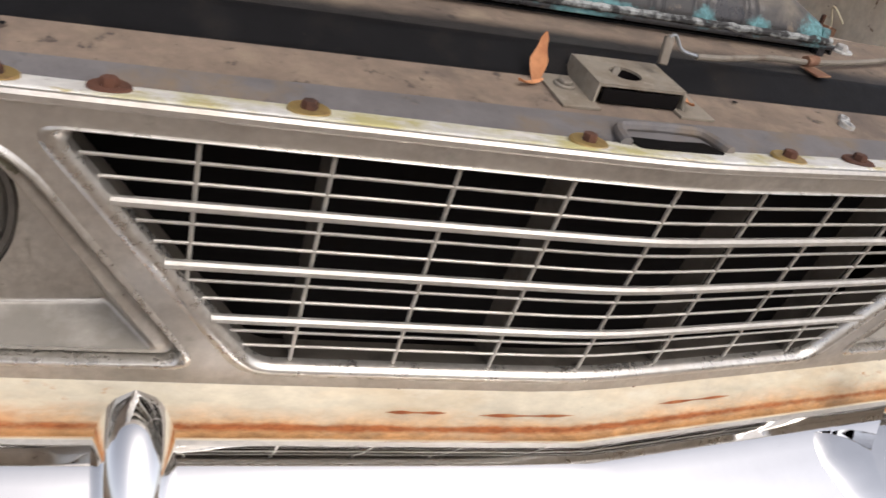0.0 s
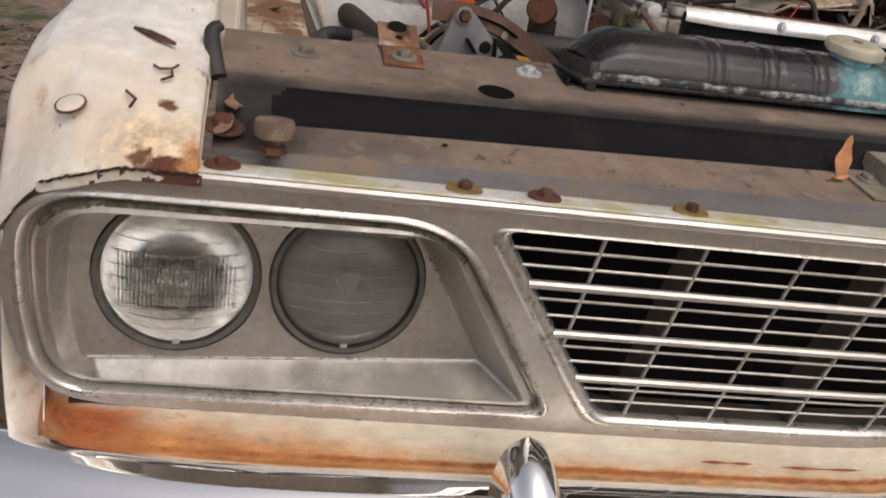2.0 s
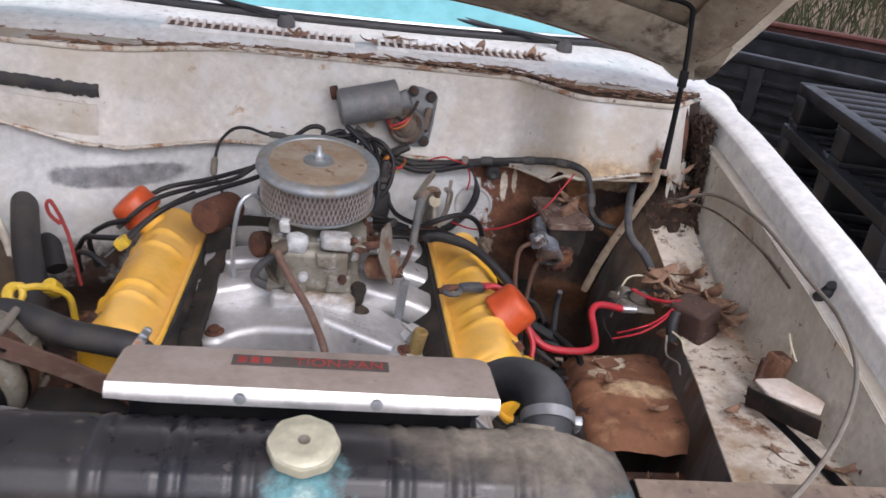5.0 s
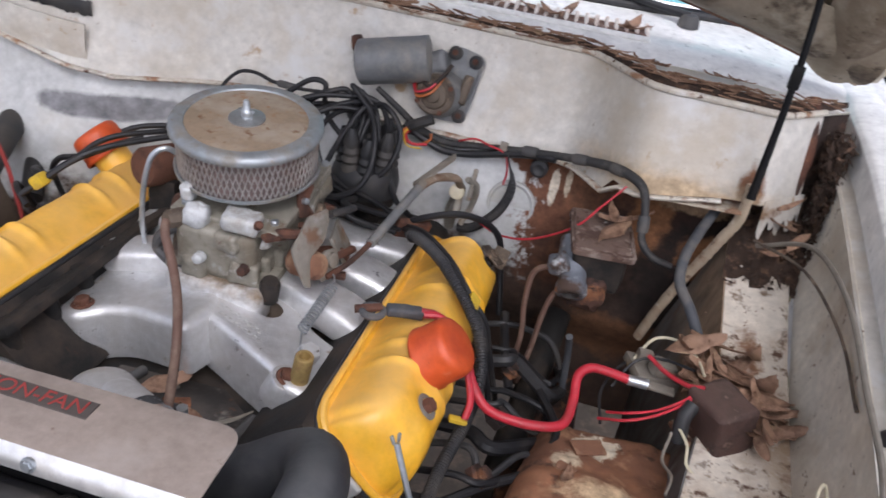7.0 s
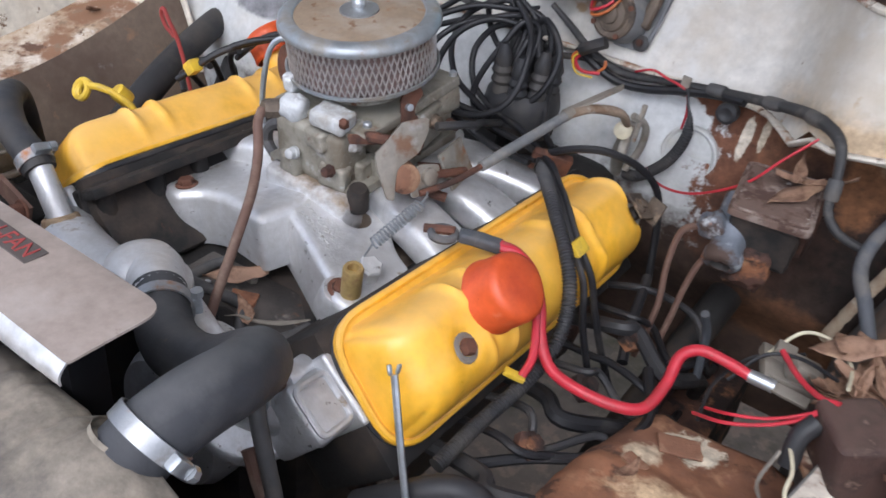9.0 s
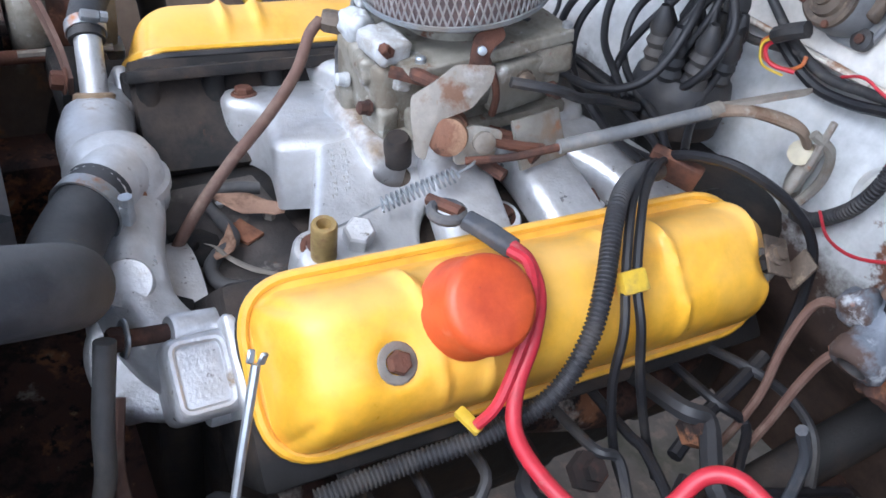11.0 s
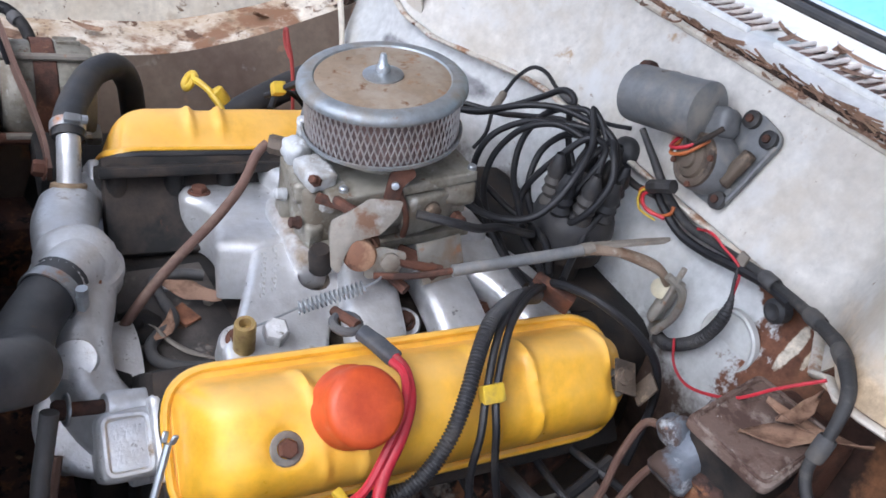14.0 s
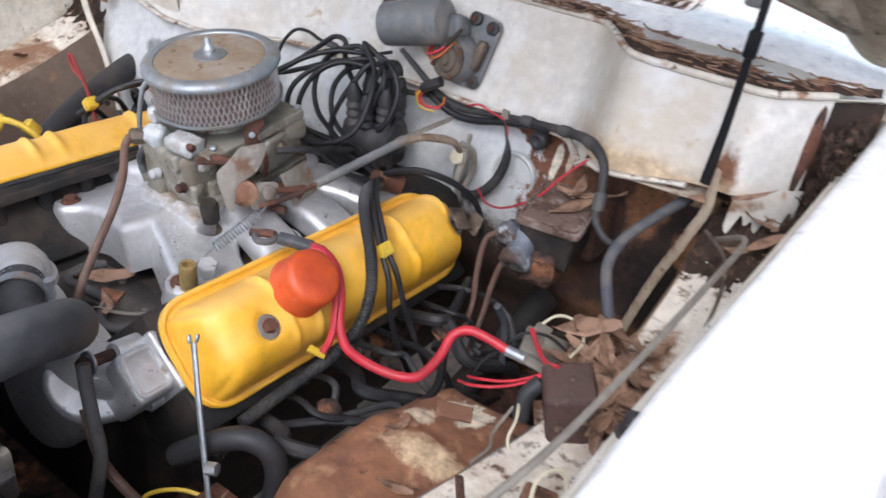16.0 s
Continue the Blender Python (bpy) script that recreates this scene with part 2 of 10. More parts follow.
# besides the rust, the colour darkens towards the bottom and lower right
M["firewall"] = surface("pale_firewall_paint", (0.51, 0.52, 0.515), [((0.46, 0.43, 0.37), 6, 0.5, 0.75, 0.6, 0.0), ((0.2, 0.13, 0.08), 60, 0.68, 0.74, 0.85, 0.0)], 0.42, 0.0, 0.1, 300,
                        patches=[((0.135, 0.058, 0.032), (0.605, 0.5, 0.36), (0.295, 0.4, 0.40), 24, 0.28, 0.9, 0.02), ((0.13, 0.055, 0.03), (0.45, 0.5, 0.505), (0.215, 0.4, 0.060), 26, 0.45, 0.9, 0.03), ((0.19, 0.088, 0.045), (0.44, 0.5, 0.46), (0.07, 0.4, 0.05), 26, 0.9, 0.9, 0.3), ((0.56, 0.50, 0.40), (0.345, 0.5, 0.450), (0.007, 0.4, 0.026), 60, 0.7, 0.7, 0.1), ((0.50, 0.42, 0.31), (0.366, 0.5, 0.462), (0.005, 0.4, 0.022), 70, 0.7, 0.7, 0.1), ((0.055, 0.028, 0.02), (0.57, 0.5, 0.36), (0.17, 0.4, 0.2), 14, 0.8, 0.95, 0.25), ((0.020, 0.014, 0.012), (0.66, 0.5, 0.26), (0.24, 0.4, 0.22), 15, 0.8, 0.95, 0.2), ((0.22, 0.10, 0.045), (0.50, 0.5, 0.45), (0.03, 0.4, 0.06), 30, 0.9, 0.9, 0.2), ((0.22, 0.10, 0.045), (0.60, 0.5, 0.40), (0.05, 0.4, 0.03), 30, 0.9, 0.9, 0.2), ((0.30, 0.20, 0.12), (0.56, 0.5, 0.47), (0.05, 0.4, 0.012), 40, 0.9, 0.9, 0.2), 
                                 # first patch paints a dark reflection as a grey smudge
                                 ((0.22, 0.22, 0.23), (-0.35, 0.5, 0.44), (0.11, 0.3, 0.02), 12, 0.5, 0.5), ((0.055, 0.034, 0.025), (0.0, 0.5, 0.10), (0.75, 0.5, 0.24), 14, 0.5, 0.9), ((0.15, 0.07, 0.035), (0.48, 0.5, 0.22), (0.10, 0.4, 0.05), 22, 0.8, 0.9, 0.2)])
M["white_dirty"] = surface("dirty_white_enamel", (0.58, 0.54, 0.46), [((0.30, 0.24, 0.17), 7, 0.45, 0.68, 0.8, 0.0), ((0.68, 0.65, 0.58), 13, 0.55, 0.7, 0.6, 0.0), ((0.15, 0.075, 0.035), 24, 0.6, 0.68, 0.9, 0.0)], 0.62, 0.0, 0.3, 350)
M["apron"] = surface("peeling_white_apron", (0.65, 0.59, 0.50), [((0.38, 0.28, 0.185), 6, 0.46, 0.62, 0.85, 0.0), ((0.66, 0.62, 0.55), 16, 0.56, 0.66, 0.6, 0.0), ((0.22, 0.12, 0.07), 9, 0.51, 0.60, 0.9, 0.0), ((0.20, 0.14, 0.095), 45, 0.56, 0.66, 0.9, 0.0), ((0.11, 0.06, 0.038), 30, 0.57, 0.64, 0.9, 0.0)], 0.62, 0.0, 0.4, 350)
M["wing"] = surface("dull_white_inner_wing", (0.66, 0.615, 0.52), [((0.42, 0.33, 0.23), 8, 0.56, 0.7, 0.8, 0.0), ((0.54, 0.47, 0.365), 5, 0.48, 0.7, 0.7, 0.0), ((0.16, 0.10, 0.06), 36, 0.63, 0.68, 0.9, 0.0), ((0.13, 0.085, 0.055), 70, 0.66, 0.71, 0.9, 0.0), ((0.3, 0.17, 0.09), 12, 0.66, 0.74, 0.9, 0.0)], 0.55, 0.0, 0.15, 350)
M["white_rusty"] = surface("flaking_white_paint_over_rust", (0.72, 0.68, 0.6), [((0.5, 0.36, 0.2), 9, 0.5, 0.68, 0.7, 0.0), ((0.22, 0.085, 0.03), 11, 0.6, 0.66, 0.9, 0.0), ((0.06, 0.03, 0.018), 30, 0.66, 0.7, 0.95, 0.0)], 0.5, 0.0, 0.35, 300)
M["cream_rusty"] = surface("cream_paint_stained_orange", (0.60, 0.545, 0.42), [((0.55, 0.40, 0.22), 6, 0.48, 0.8, 0.7, 0.0), ((0.64, 0.60, 0.49), 30, 0.52, 0.7, 0.5, 0.0), ((0.42, 0.19, 0.07), 34, 0.64, 0.72, 0.85, 0.0), ((0.07, 0.035, 0.02), 130, 0.69, 0.74, 0.9, 0.0)], 0.45, 0.0, 0.12, 300, stretch=(0.5, 1, 1.3),
                            patches=[((0.56, 0.31, 0.135), (x, -0.5, 0.034), (0.34, 0.5, 0.024), 30, 0.7, 0.8, 0.55) for x in (-0.72, -0.30, 0.15, 0.6)] + [((0.50, 0.22, 0.075), (-0.70, -0.5, 0.045), (0.17, 0.5, 0.030), 22, 0.9, 0.8, 0.5), ((0.34, 0.10, 0.03), (-0.82, -0.5, 0.070), (0.06, 0.5, 0.022), 40, 0.9, 0.9, 0.5), ((0.34, 0.11, 0.035), (-0.1, -0.5, 0.050), (0.7, 0.5, 0.003), 60, 1.2, 0.9, 0.5)])
M["rust"] = surface("rusty_steel", (0.115, 0.048, 0.029), [((0.045, 0.024, 0.018), 16, 0.47, 0.6, 0.95, 0.0), ((0.27, 0.14, 0.08), 40, 0.6, 0.70, 0.95, 0.0)], 0.85, 0.0, 0.5, 380)
M["rust_black"] = surface("near_black_rust", (0.030, 0.018, 0.013), [((0.10, 0.048, 0.028), 22, 0.52, 0.66, 0.95, 0.0), ((0.010, 0.008, 0.007), 12, 0.5, 0.62, 0.95, 0.0), ((0.34, 0.29, 0.22), 34, 0.66, 0.71, 0.8, 0.0)], 0.9, 0.0, 0.6, 300)
# dark base and stains carry the underside's shade as well as its dirt
M["bonnet_under"] = surface("grimy_shaded_cream", (0.40, 0.345, 0.265), [((0.20, 0.155, 0.11), 4, 0.42, 0.62, 0.8, 0.0), ((0.055, 0.038, 0.026), 7, 0.54, 0.66, 0.9, 0.0), ((0.46, 0.41, 0.33), 11, 0.58, 0.7, 0.6, 0.0), ((0.045, 0.028, 0.018), 40, 0.62, 0.68, 0.9, 0.0)], 0.65, 0.0, 0.25, 300)
M["apron_side"] = surface("grimy_grey_brown_panel", (0.135, 0.133, 0.130), [((0.075, 0.058, 0.045), 9, 0.46, 0.62, 0.85, 0.0), ((0.15, 0.085, 0.05), 15, 0.58, 0.68, 0.9, 0.0), ((0.26, 0.26, 0.26), 20, 0.62, 0.75, 0.7, 0.0)], 0.65, 0.0, 0.25, 350, stretch=(1, 1, 0.35), patches=[((0.27, 0.19, 0.125), (0.58, 0.33, 0.42), (0.15, 0.15, 0.10), 12, 0.6, 0.85, 0.3)])
M["bonnet_edge"] = surface("cream_turned_edge", (0.66, 0.60, 0.50), [((0.50, 0.43, 0.33), 9, 0.48, 0.7, 0.7, 0.0), ((0.22, 0.14, 0.08), 30, 0.66, 0.72, 0.85, 0.0)], 0.5, 0.0, 0.12, 300)
M["arm_brown"] = surface("brown_grey_weathered_steel", (0.27, 0.205, 0.15), [((0.15, 0.09, 0.055), 26, 0.5, 0.66, 0.8, 0.0), ((0.36, 0.33, 0.29), 40, 0.58, 0.7, 0.6, 0.2)], 0.65, 0.2, 0.3, 350)
M["valley_grime"] = surface("grey_brown_oily_grime", (0.075, 0.064, 0.056), [((0.03, 0.026, 0.024), 13, 0.46, 0.62, 0.55, 0.0), ((0.16, 0.085, 0.05), 28, 0.6, 0.7, 0.9, 0.0), ((0.17, 0.155, 0.135), 45, 0.6, 0.7, 0.9, 0.0)], 0.6, 0.0, 0.4, 320)
M["vent_dusty"] = surface("white_paint_under_pink_dust", (0.74, 0.66, 0.59), [((0.56, 0.42, 0.33), 22, 0.45, 0.66, 0.7, 0.0), ((0.24, 0.15, 0.10), 60, 0.63, 0.70, 0.85, 0.0)], 0.55, 0.0, 0.15, 300)
M["flange_tan"] = surface("tan_paint_worn_to_rust", (0.40, 0.32, 0.23), [((0.20, 0.12, 0.075), 20, 0.48, 0.62, 0.85, 0.0), ((0.55, 0.48, 0.38), 30, 0.6, 0.7, 0.6, 0.0), ((0.08, 0.045, 0.03), 50, 0.6, 0.68, 0.9, 0.0)], 0.65, 0.0, 0.3, 320)
M["lever_grey"] = surface("stained_grey_lever", (0.25, 0.225, 0.19), [((0.16, 0.09, 0.055), 30, 0.52, 0.64, 0.8, 0.1), ((0.36, 0.34, 0.31), 26, 0.58, 0.7, 0.45, 0.5)], 0.5, 0.4, 0.25, 350)
M["tower_rust"] = surface("orange_rust_under_cream", (0.23, 0.105, 0.055), [((0.155, 0.072, 0.043), 13, 0.45, 0.6, 0.9, 0.0), ((0.33, 0.18, 0.10), 24, 0.55, 0.68, 0.85, 0.0), ((0.075, 0.038, 0.025), 28, 0.60, 0.67, 0.95, 0.0)], 0.85, 0.0, 0.5, 350,
                           patches=[((0.60, 0.53, 0.41), (0.482, 0.160, 0.31), (0.028, 0.022, 0.2), 44, 1.2, 0.7, 0.1), ((0.50, 0.40, 0.28), (0.445, 0.11, 0.31), (0.016, 0.020, 0.2), 50, 1.2, 0.8, 0.2), ((0.50, 0.36, 0.22), (0.50, 0.06, 0.31), (0.05, 0.02, 0.2), 40, 1.0, 0.8, 0.3)])
M["rust_pale"] = surface("rust_and_pale_paint", (0.185, 0.09, 0.053), [((0.30, 0.18, 0.11), 30, 0.5, 0.62, 0.8, 0.0), ((0.46, 0.40, 0.31), 10, 0.57, 0.63, 0.7, 0.0), ((0.07, 0.034, 0.022), 22, 0.56, 0.63, 0.95, 0.0)], 0.8, 0.0, 0.45, 380)
M["brown_wall"] = surface("brown_grimy_panel", (0.155, 0.115, 0.085), [((0.09, 0.06, 0.045), 6, 0.45, 0.65, 0.8, 0.0), ((0.26, 0.15, 0.09), 16, 0.6, 0.7, 0.85, 0.0), ((0.3, 0.28, 0.25), 9, 0.62, 0.75, 0.7, 0.0)], 0.72, 0.0, 0.25, 350)
M["yellow"] = surface("yellow_enamel", (0.83, 0.44, 0.028), [((0.86, 0.50, 0.085), 8, 0.44, 0.70, 0.42, 0.0), ((0.66, 0.31, 0.03), 13, 0.60, 0.80, 0.45, 0.0), ((0.24, 0.13, 0.04), 75, 0.70, 0.76, 0.8, 0.0)], 0.34, 0.0, 0.08, 240, coat=0.15, dust=((0.66, 0.42, 0.17), 1.05, 0.5))
M["orange"] = surface("orange_enamel", (0.56, 0.085, 0.02), [((0.40, 0.05, 0.015), 20, 0.5, 0.7, 0.5, 0.0), ((0.2, 0.06, 0.03), 80, 0.68, 0.76, 0.8, 0.0), ((0.06, 0.035, 0.028), 34, 0.68, 0.71, 0.8, 0.0), ((0.58, 0.17, 0.09), 26, 0.62, 0.74, 0.6, 0.0)], 0.42, 0.0, 0.15, 280)
M["silver"] = surface("silver_painted_casting", (0.70, 0.705, 0.715), [((0.54, 0.53, 0.515), 16, 0.40, 0.64, 0.5, 0.5), ((0.27, 0.20, 0.13), 22, 0.64, 0.72, 0.8, 0.0), ((0.09, 0.07, 0.05), 70, 0.65, 0.71, 0.85, 0.0)], 0.33, 0.7, 0.4, 330, dust=((0.33, 0.29, 0.23), 1.42, 0.4),
                      patches=[((0.20, 0.145, 0.09), (0.064, -0.088, 0.07), (0.026, 0.022, 0.02), 60, 0.8, 0.8, 0.45), ((0.22, 0.165, 0.11), (0.0, -0.055, 0.07), (0.06, 0.03, 0.02), 50, 0.9, 0.8, 0.45)])
M["zinc"] = surface("dull_zinc_casting", (0.285, 0.265, 0.22), [((0.16, 0.135, 0.10), 24, 0.48, 0.62, 0.75, 0.1), ((0.46, 0.45, 0.42), 40, 0.6, 0.70, 0.55, 0.4), ((0.13, 0.06, 0.033), 50, 0.62, 0.69, 0.9, 0.0)], 0.55, 0.4, 0.35, 420)
M["oxide"] = surface("white_oxidised_alloy", (0.50, 0.51, 0.515), [((0.30, 0.275, 0.235), 30, 0.46, 0.62, 0.7, 0.2), ((0.64, 0.66, 0.67), 60, 0.55, 0.66, 0.7, 0.1)], 0.6, 0.25, 0.35, 400)
M["plated"] = surface("zinc_plated_steel", (0.46, 0.49, 0.515), [((0.32, 0.32, 0.32), 30, 0.48, 0.7, 0.5, 0.7), ((0.22, 0.13, 0.08), 60, 0.66, 0.74, 0.8, 0.1)], 0.38, 0.8, 0.1, 400)
M["lid_dusty"] = surface("dusty_air_cleaner_lid", (0.255, 0.19, 0.13), [((0.33, 0.28, 0.225), 14, 0.48, 0.66, 0.8, 0.1), ((0.24, 0.115, 0.05), 26, 0.56, 0.64, 0.9, 0.0), ((0.15, 0.075, 0.035), 60, 0.6, 0.68, 0.9, 0.0)], 0.75, 0.1, 0.2, 400)
M["mesh_wire"] = surface("grey_wire_mesh", (0.50, 0.475, 0.46), [((0.3, 0.25, 0.22), 40, 0.5, 0.65, 0.7, 0.3)], 0.45, 0.7, 0.1, 400)
M["filter"] = surface("grimy_filter_paper", (0.17, 0.13, 0.125), [((0.26, 0.17, 0.155), 40, 0.45, 0.7, 0.9, 0.0)], 0.95, 0.0, 0.3, 300)
M["rubber"] = surface("black_rubber", (0.026, 0.026, 0.028), [((0.07, 0.062, 0.054), 12, 0.48, 0.7, 0.75, 0.0)], 0.55, 0.0, 0.15, 300)
M["rubber_dusty"] = surface("dusty_rubber_hose", (0.068, 0.066, 0.066), [((0.13, 0.115, 0.098), 14, 0.48, 0.7, 0.85, 0.0)], 0.68, 0.0, 0.22, 300)
M["hose_grey"] = surface("grey_heater_hose", (0.062, 0.066, 0.075), [((0.13, 0.12, 0.11), 25, 0.5, 0.7, 0.85, 0.0)], 0.7, 0.0, 0.2, 300)
M["hose_brown"] = surface("perished_brown_hose", (0.125, 0.07, 0.052), [((0.2, 0.14, 0.105), 30, 0.5, 0.7, 0.8, 0.0)], 0.7, 0.0, 0.25, 300)
M["wire_black"] = surface("black_insulation", (0.013, 0.013, 0.015), [((0.045, 0.040, 0.036), 30, 0.55, 0.75, 0.7, 0.0)], 0.5, 0.0, 0.08, 300)
M["wire_red"] = surface("red_insulation", (0.46, 0.025, 0.04), [((0.30, 0.03, 0.035), 30, 0.5, 0.7, 0.6, 0.0), ((0.36, 0.2, 0.16), 60, 0.64, 0.76, 0.8, 0.0)], 0.42, 0.0, 0.08, 300)
M["wire_orange"] = surface("orange_insulation", (0.42, 0.12, 0.03), [((0.25, 0.1, 0.05), 60, 0.5, 0.7, 0.7, 0.0)], 0.45, 0.0, 0.05, 300)
M["wire_yellow"] = surface("yellow_plastic", (0.62, 0.42, 0.035), [((0.4, 0.27, 0.06), 60, 0.5, 0.7, 0.7, 0.0)], 0.42, 0.0, 0.05, 300)
M["wire_white"] = surface("cream_insulation", (0.55, 0.5, 0.36), (), 0.5, 0.0, 0.05, 300)
M["block"] = surface("grimy_black_iron", (0.019, 0.018, 0.0175), [((0.060, 0.046, 0.037), 14, 0.46, 0.66, 0.85, 0.0), ((0.10, 0.05, 0.032), 38, 0.66, 0.76, 0.9, 0.0)], 0.62, 0.0, 0.3, 350, shine=0.25)
VERDI, PALE_VERDI = (0.12, 0.265, 0.285), (0.31, 0.44, 0.43)
M["tank"] = surface("black_radiator_paint", (0.016, 0.016, 0.020), [((0.040, 0.037, 0.035), 9, 0.46, 0.68, 0.45, 0.0), ((0.17, 0.14, 0.11), 40, 0.62, 0.74, 0.9, 0.0)], 0.27, 0.0, 0.12, 280, dust=((0.16, 0.15, 0.14), 1.30, 0.22), shine=0.6,
                    patches=[((0.24, 0.205, 0.16), (0.225, 0.035, 0.12), (0.10, 0.06, 0.05), 18, 0.8, 0.9, 0.5), (VERDI, (0.006, -0.034, 0.100), (0.034, 0.05, 0.038), 48, 1.0, 0.85, 0.3), (PALE_VERDI, (0.004, -0.038, 0.095), (0.012, 0.03, 0.020), 60, 0.9, 0.9, 0.3),
                             (VERDI, (0.01, -0.044, 0.086), (0.055, 0.02, 0.009), 50, 0.9, 0.9, 0.25), (VERDI, (0.150, -0.042, 0.09), (0.012, 0.02, 0.010), 150, 0.9, 0.9, 0.35), (VERDI, (0.222, -0.042, 0.089), (0.013, 0.02, 0.009), 150, 0.9, 0.9, 0.35), (VERDI, (0.305, -0.03, 0.092), (0.022, 0.035, 0.014), 120, 1.2, 0.9, 0.35)])
M["verdigris"] = surface("verdigris_crust", (0.16, 0.42, 0.44), [((0.45, 0.6, 0.57), 30, 0.48, 0.64, 0.9, 0.0), ((0.05, 0.12, 0.13), 40, 0.58, 0.7, 0.8, 0.0), ((0.26, 0.2, 0.13), 18, 0.6, 0.7, 0.9, 0.0)], 0.8, 0.0, 0.6, 260)
M["solder"] = surface("oxidised_solder_seam", (0.36, 0.38, 0.375), [((0.035, 0.035, 0.036), 30, 0.42, 0.52, 0.8, 0.2), ((0.25, 0.5, 0.52), 30, 0.6, 0.7, 0.9, 0.0)], 0.65, 0.2, 0.4, 300)
M["brass_cap"] = surface("tarnished_brass_cap", (0.60, 0.575, 0.43), [((0.44, 0.42, 0.31), 25, 0.5, 0.7, 0.6, 0.2), ((0.70, 0.68, 0.57), 40, 0.6, 0.72, 0.5, 0.3)], 0.48, 0.35, 0.12, 350)
M["brass"] = surface("corroded_brass", (0.42, 0.30, 0.12), [((0.25, 0.15, 0.07), 60, 0.5, 0.68, 0.7, 0.3)], 0.5, 0.6, 0.3, 350)
M["plate_dusty"] = surface("dusty_sheet_metal", (0.30, 0.245, 0.21), [((0.36, 0.31, 0.275), 10, 0.5, 0.72, 0.8, 0.0), ((0.2, 0.15, 0.12), 70, 0.66, 0.76, 0.9, 0.0)], 0.7, 0.05, 0.12, 380)
M["plate_bright"] = surface("bright_aluminium_lip", (0.78, 0.77, 0.76), [((0.6, 0.57, 0.53), 30, 0.5, 0.7, 0.45, 0.6)], 0.4, 0.75, 0.06, 400)
M["badge_dark"] = surface("dusty_black_badge", (0.085, 0.07, 0.062), (), 0.7, 0.0, 0.1, 400)
M["badge_red"] = surface("faded_red_paint", (0.3, 0.045, 0.04), (), 0.6, 0.0, 0.1, 400)
M["grey_paint"] = surface("grey_painted_motor", (0.17, 0.175, 0.18), [((0.27, 0.25, 0.22), 18, 0.5, 0.7, 0.7, 0.0), ((0.1, 0.07, 0.05), 60, 0.66, 0.75, 0.8, 0.0)], 0.5, 0.2, 0.15, 380)
M["bracket"] = surface("dull_grey_bracket", (0.235, 0.21, 0.175), [((0.14, 0.11, 0.085), 22, 0.5, 0.68, 0.8, 0.0), ((0.3, 0.16, 0.08), 50, 0.66, 0.74, 0.9, 0.0)], 0.66, 0.25, 0.25, 380)
M["belt"] = surface("grey_fan_belt", (0.19, 0.19, 0.195), (), 0.7, 0.0, 0.1, 300)
M["leaf"] = surface("dry_leaf", (0.29, 0.175, 0.115), [((0.13, 0.07, 0.042), 40, 0.47, 0.62, 0.8, 0.0), ((0.34, 0.225, 0.14), 26, 0.56, 0.7, 0.7, 0.0)], 0.7, 0.0, 0.4, 300)
M["leaf_orange"] = surface("orange_dry_leaf", (0.60, 0.27, 0.12), [((0.45, 0.18, 0.08), 60, 0.45, 0.65, 0.7, 0.0)], 0.6, 0.0, 0.2, 300)
M["mulch"] = surface("leaf_mulch", (0.042, 0.025, 0.017), [((0.11, 0.062, 0.038), 60, 0.52, 0.64, 0.95, 0.0), ((0.025, 0.016, 0.012), 90, 0.55, 0.65, 0.95, 0.0)], 0.95, 0.0, 0.8, 250)
M["glass_teal"] = surface("tinted_windscreen", (0.20, 0.52, 0.56), [((0.24, 0.58, 0.61), 3, 0.4, 0.6, 0.08, 0.0)], 0.07, 0.0, 0.0, 100)
M["lamp_glass"] = surface("headlamp_glass", (0.93, 0.93, 0.92), [((0.7, 0.68, 0.63), 20, 0.6, 0.85, 0.25, 0.0)], 0.05, 0.0, 0.03, 200, trans=1.0, ior=1.45)
M["lamp_dull"] = surface("clouded_headlamp_glass", (0.55, 0.53, 0.49), [((0.40, 0.37, 0.32), 14, 0.45, 0.7, 0.3, 0.0)], 0.09, 0.0, 0.05, 200, trans=0.75, ior=1.45)
M["reflector"] = surface("silvered_reflector", (0.90, 0.89, 0.86), (), 0.2, 1.0, 0.03, 200)
M["reflector_dull"] = surface("tarnished_reflector", (0.34, 0.31, 0.28), [((0.22, 0.16, 0.11), 16, 0.5, 0.66, 0.5, 0.7)], 0.35, 0.9, 0.05, 200)
M["crate"] = surface("black_plastic", (0.010, 0.0105, 0.0125), [((0.03, 0.03, 0.033), 8, 0.5, 0.72, 0.55, 0.0), ((0.08, 0.07, 0.055), 30, 0.66, 0.75, 0.8, 0.0)], 0.36, 0.0, 0.1, 200, shine=0.4)
M["soil"] = surface("leaf_littered_soil", (0.19, 0.145, 0.105), [((0.27, 0.19, 0.135), 22, 0.5, 0.6, 0.95, 0.0), ((0.05, 0.055, 0.02), 2.5, 0.5, 0.65, 0.95, 0.0)], 0.95, 0.0, 0.8, 60)
M["grass"] = surface("dry_grass", (0.034, 0.042, 0.014), [((0.065, 0.056, 0.026), 1.2, 0.45, 0.62, 0.9, 0.0)], 0.85, 0.0, 0.2, 80)
M["red_primer"] = surface("red_brown_steel", (0.115, 0.035, 0.026), [((0.06, 0.03, 0.022), 14, 0.5, 0.7, 0.8, 0.0)], 0.7, 0.0, 0.3, 300)
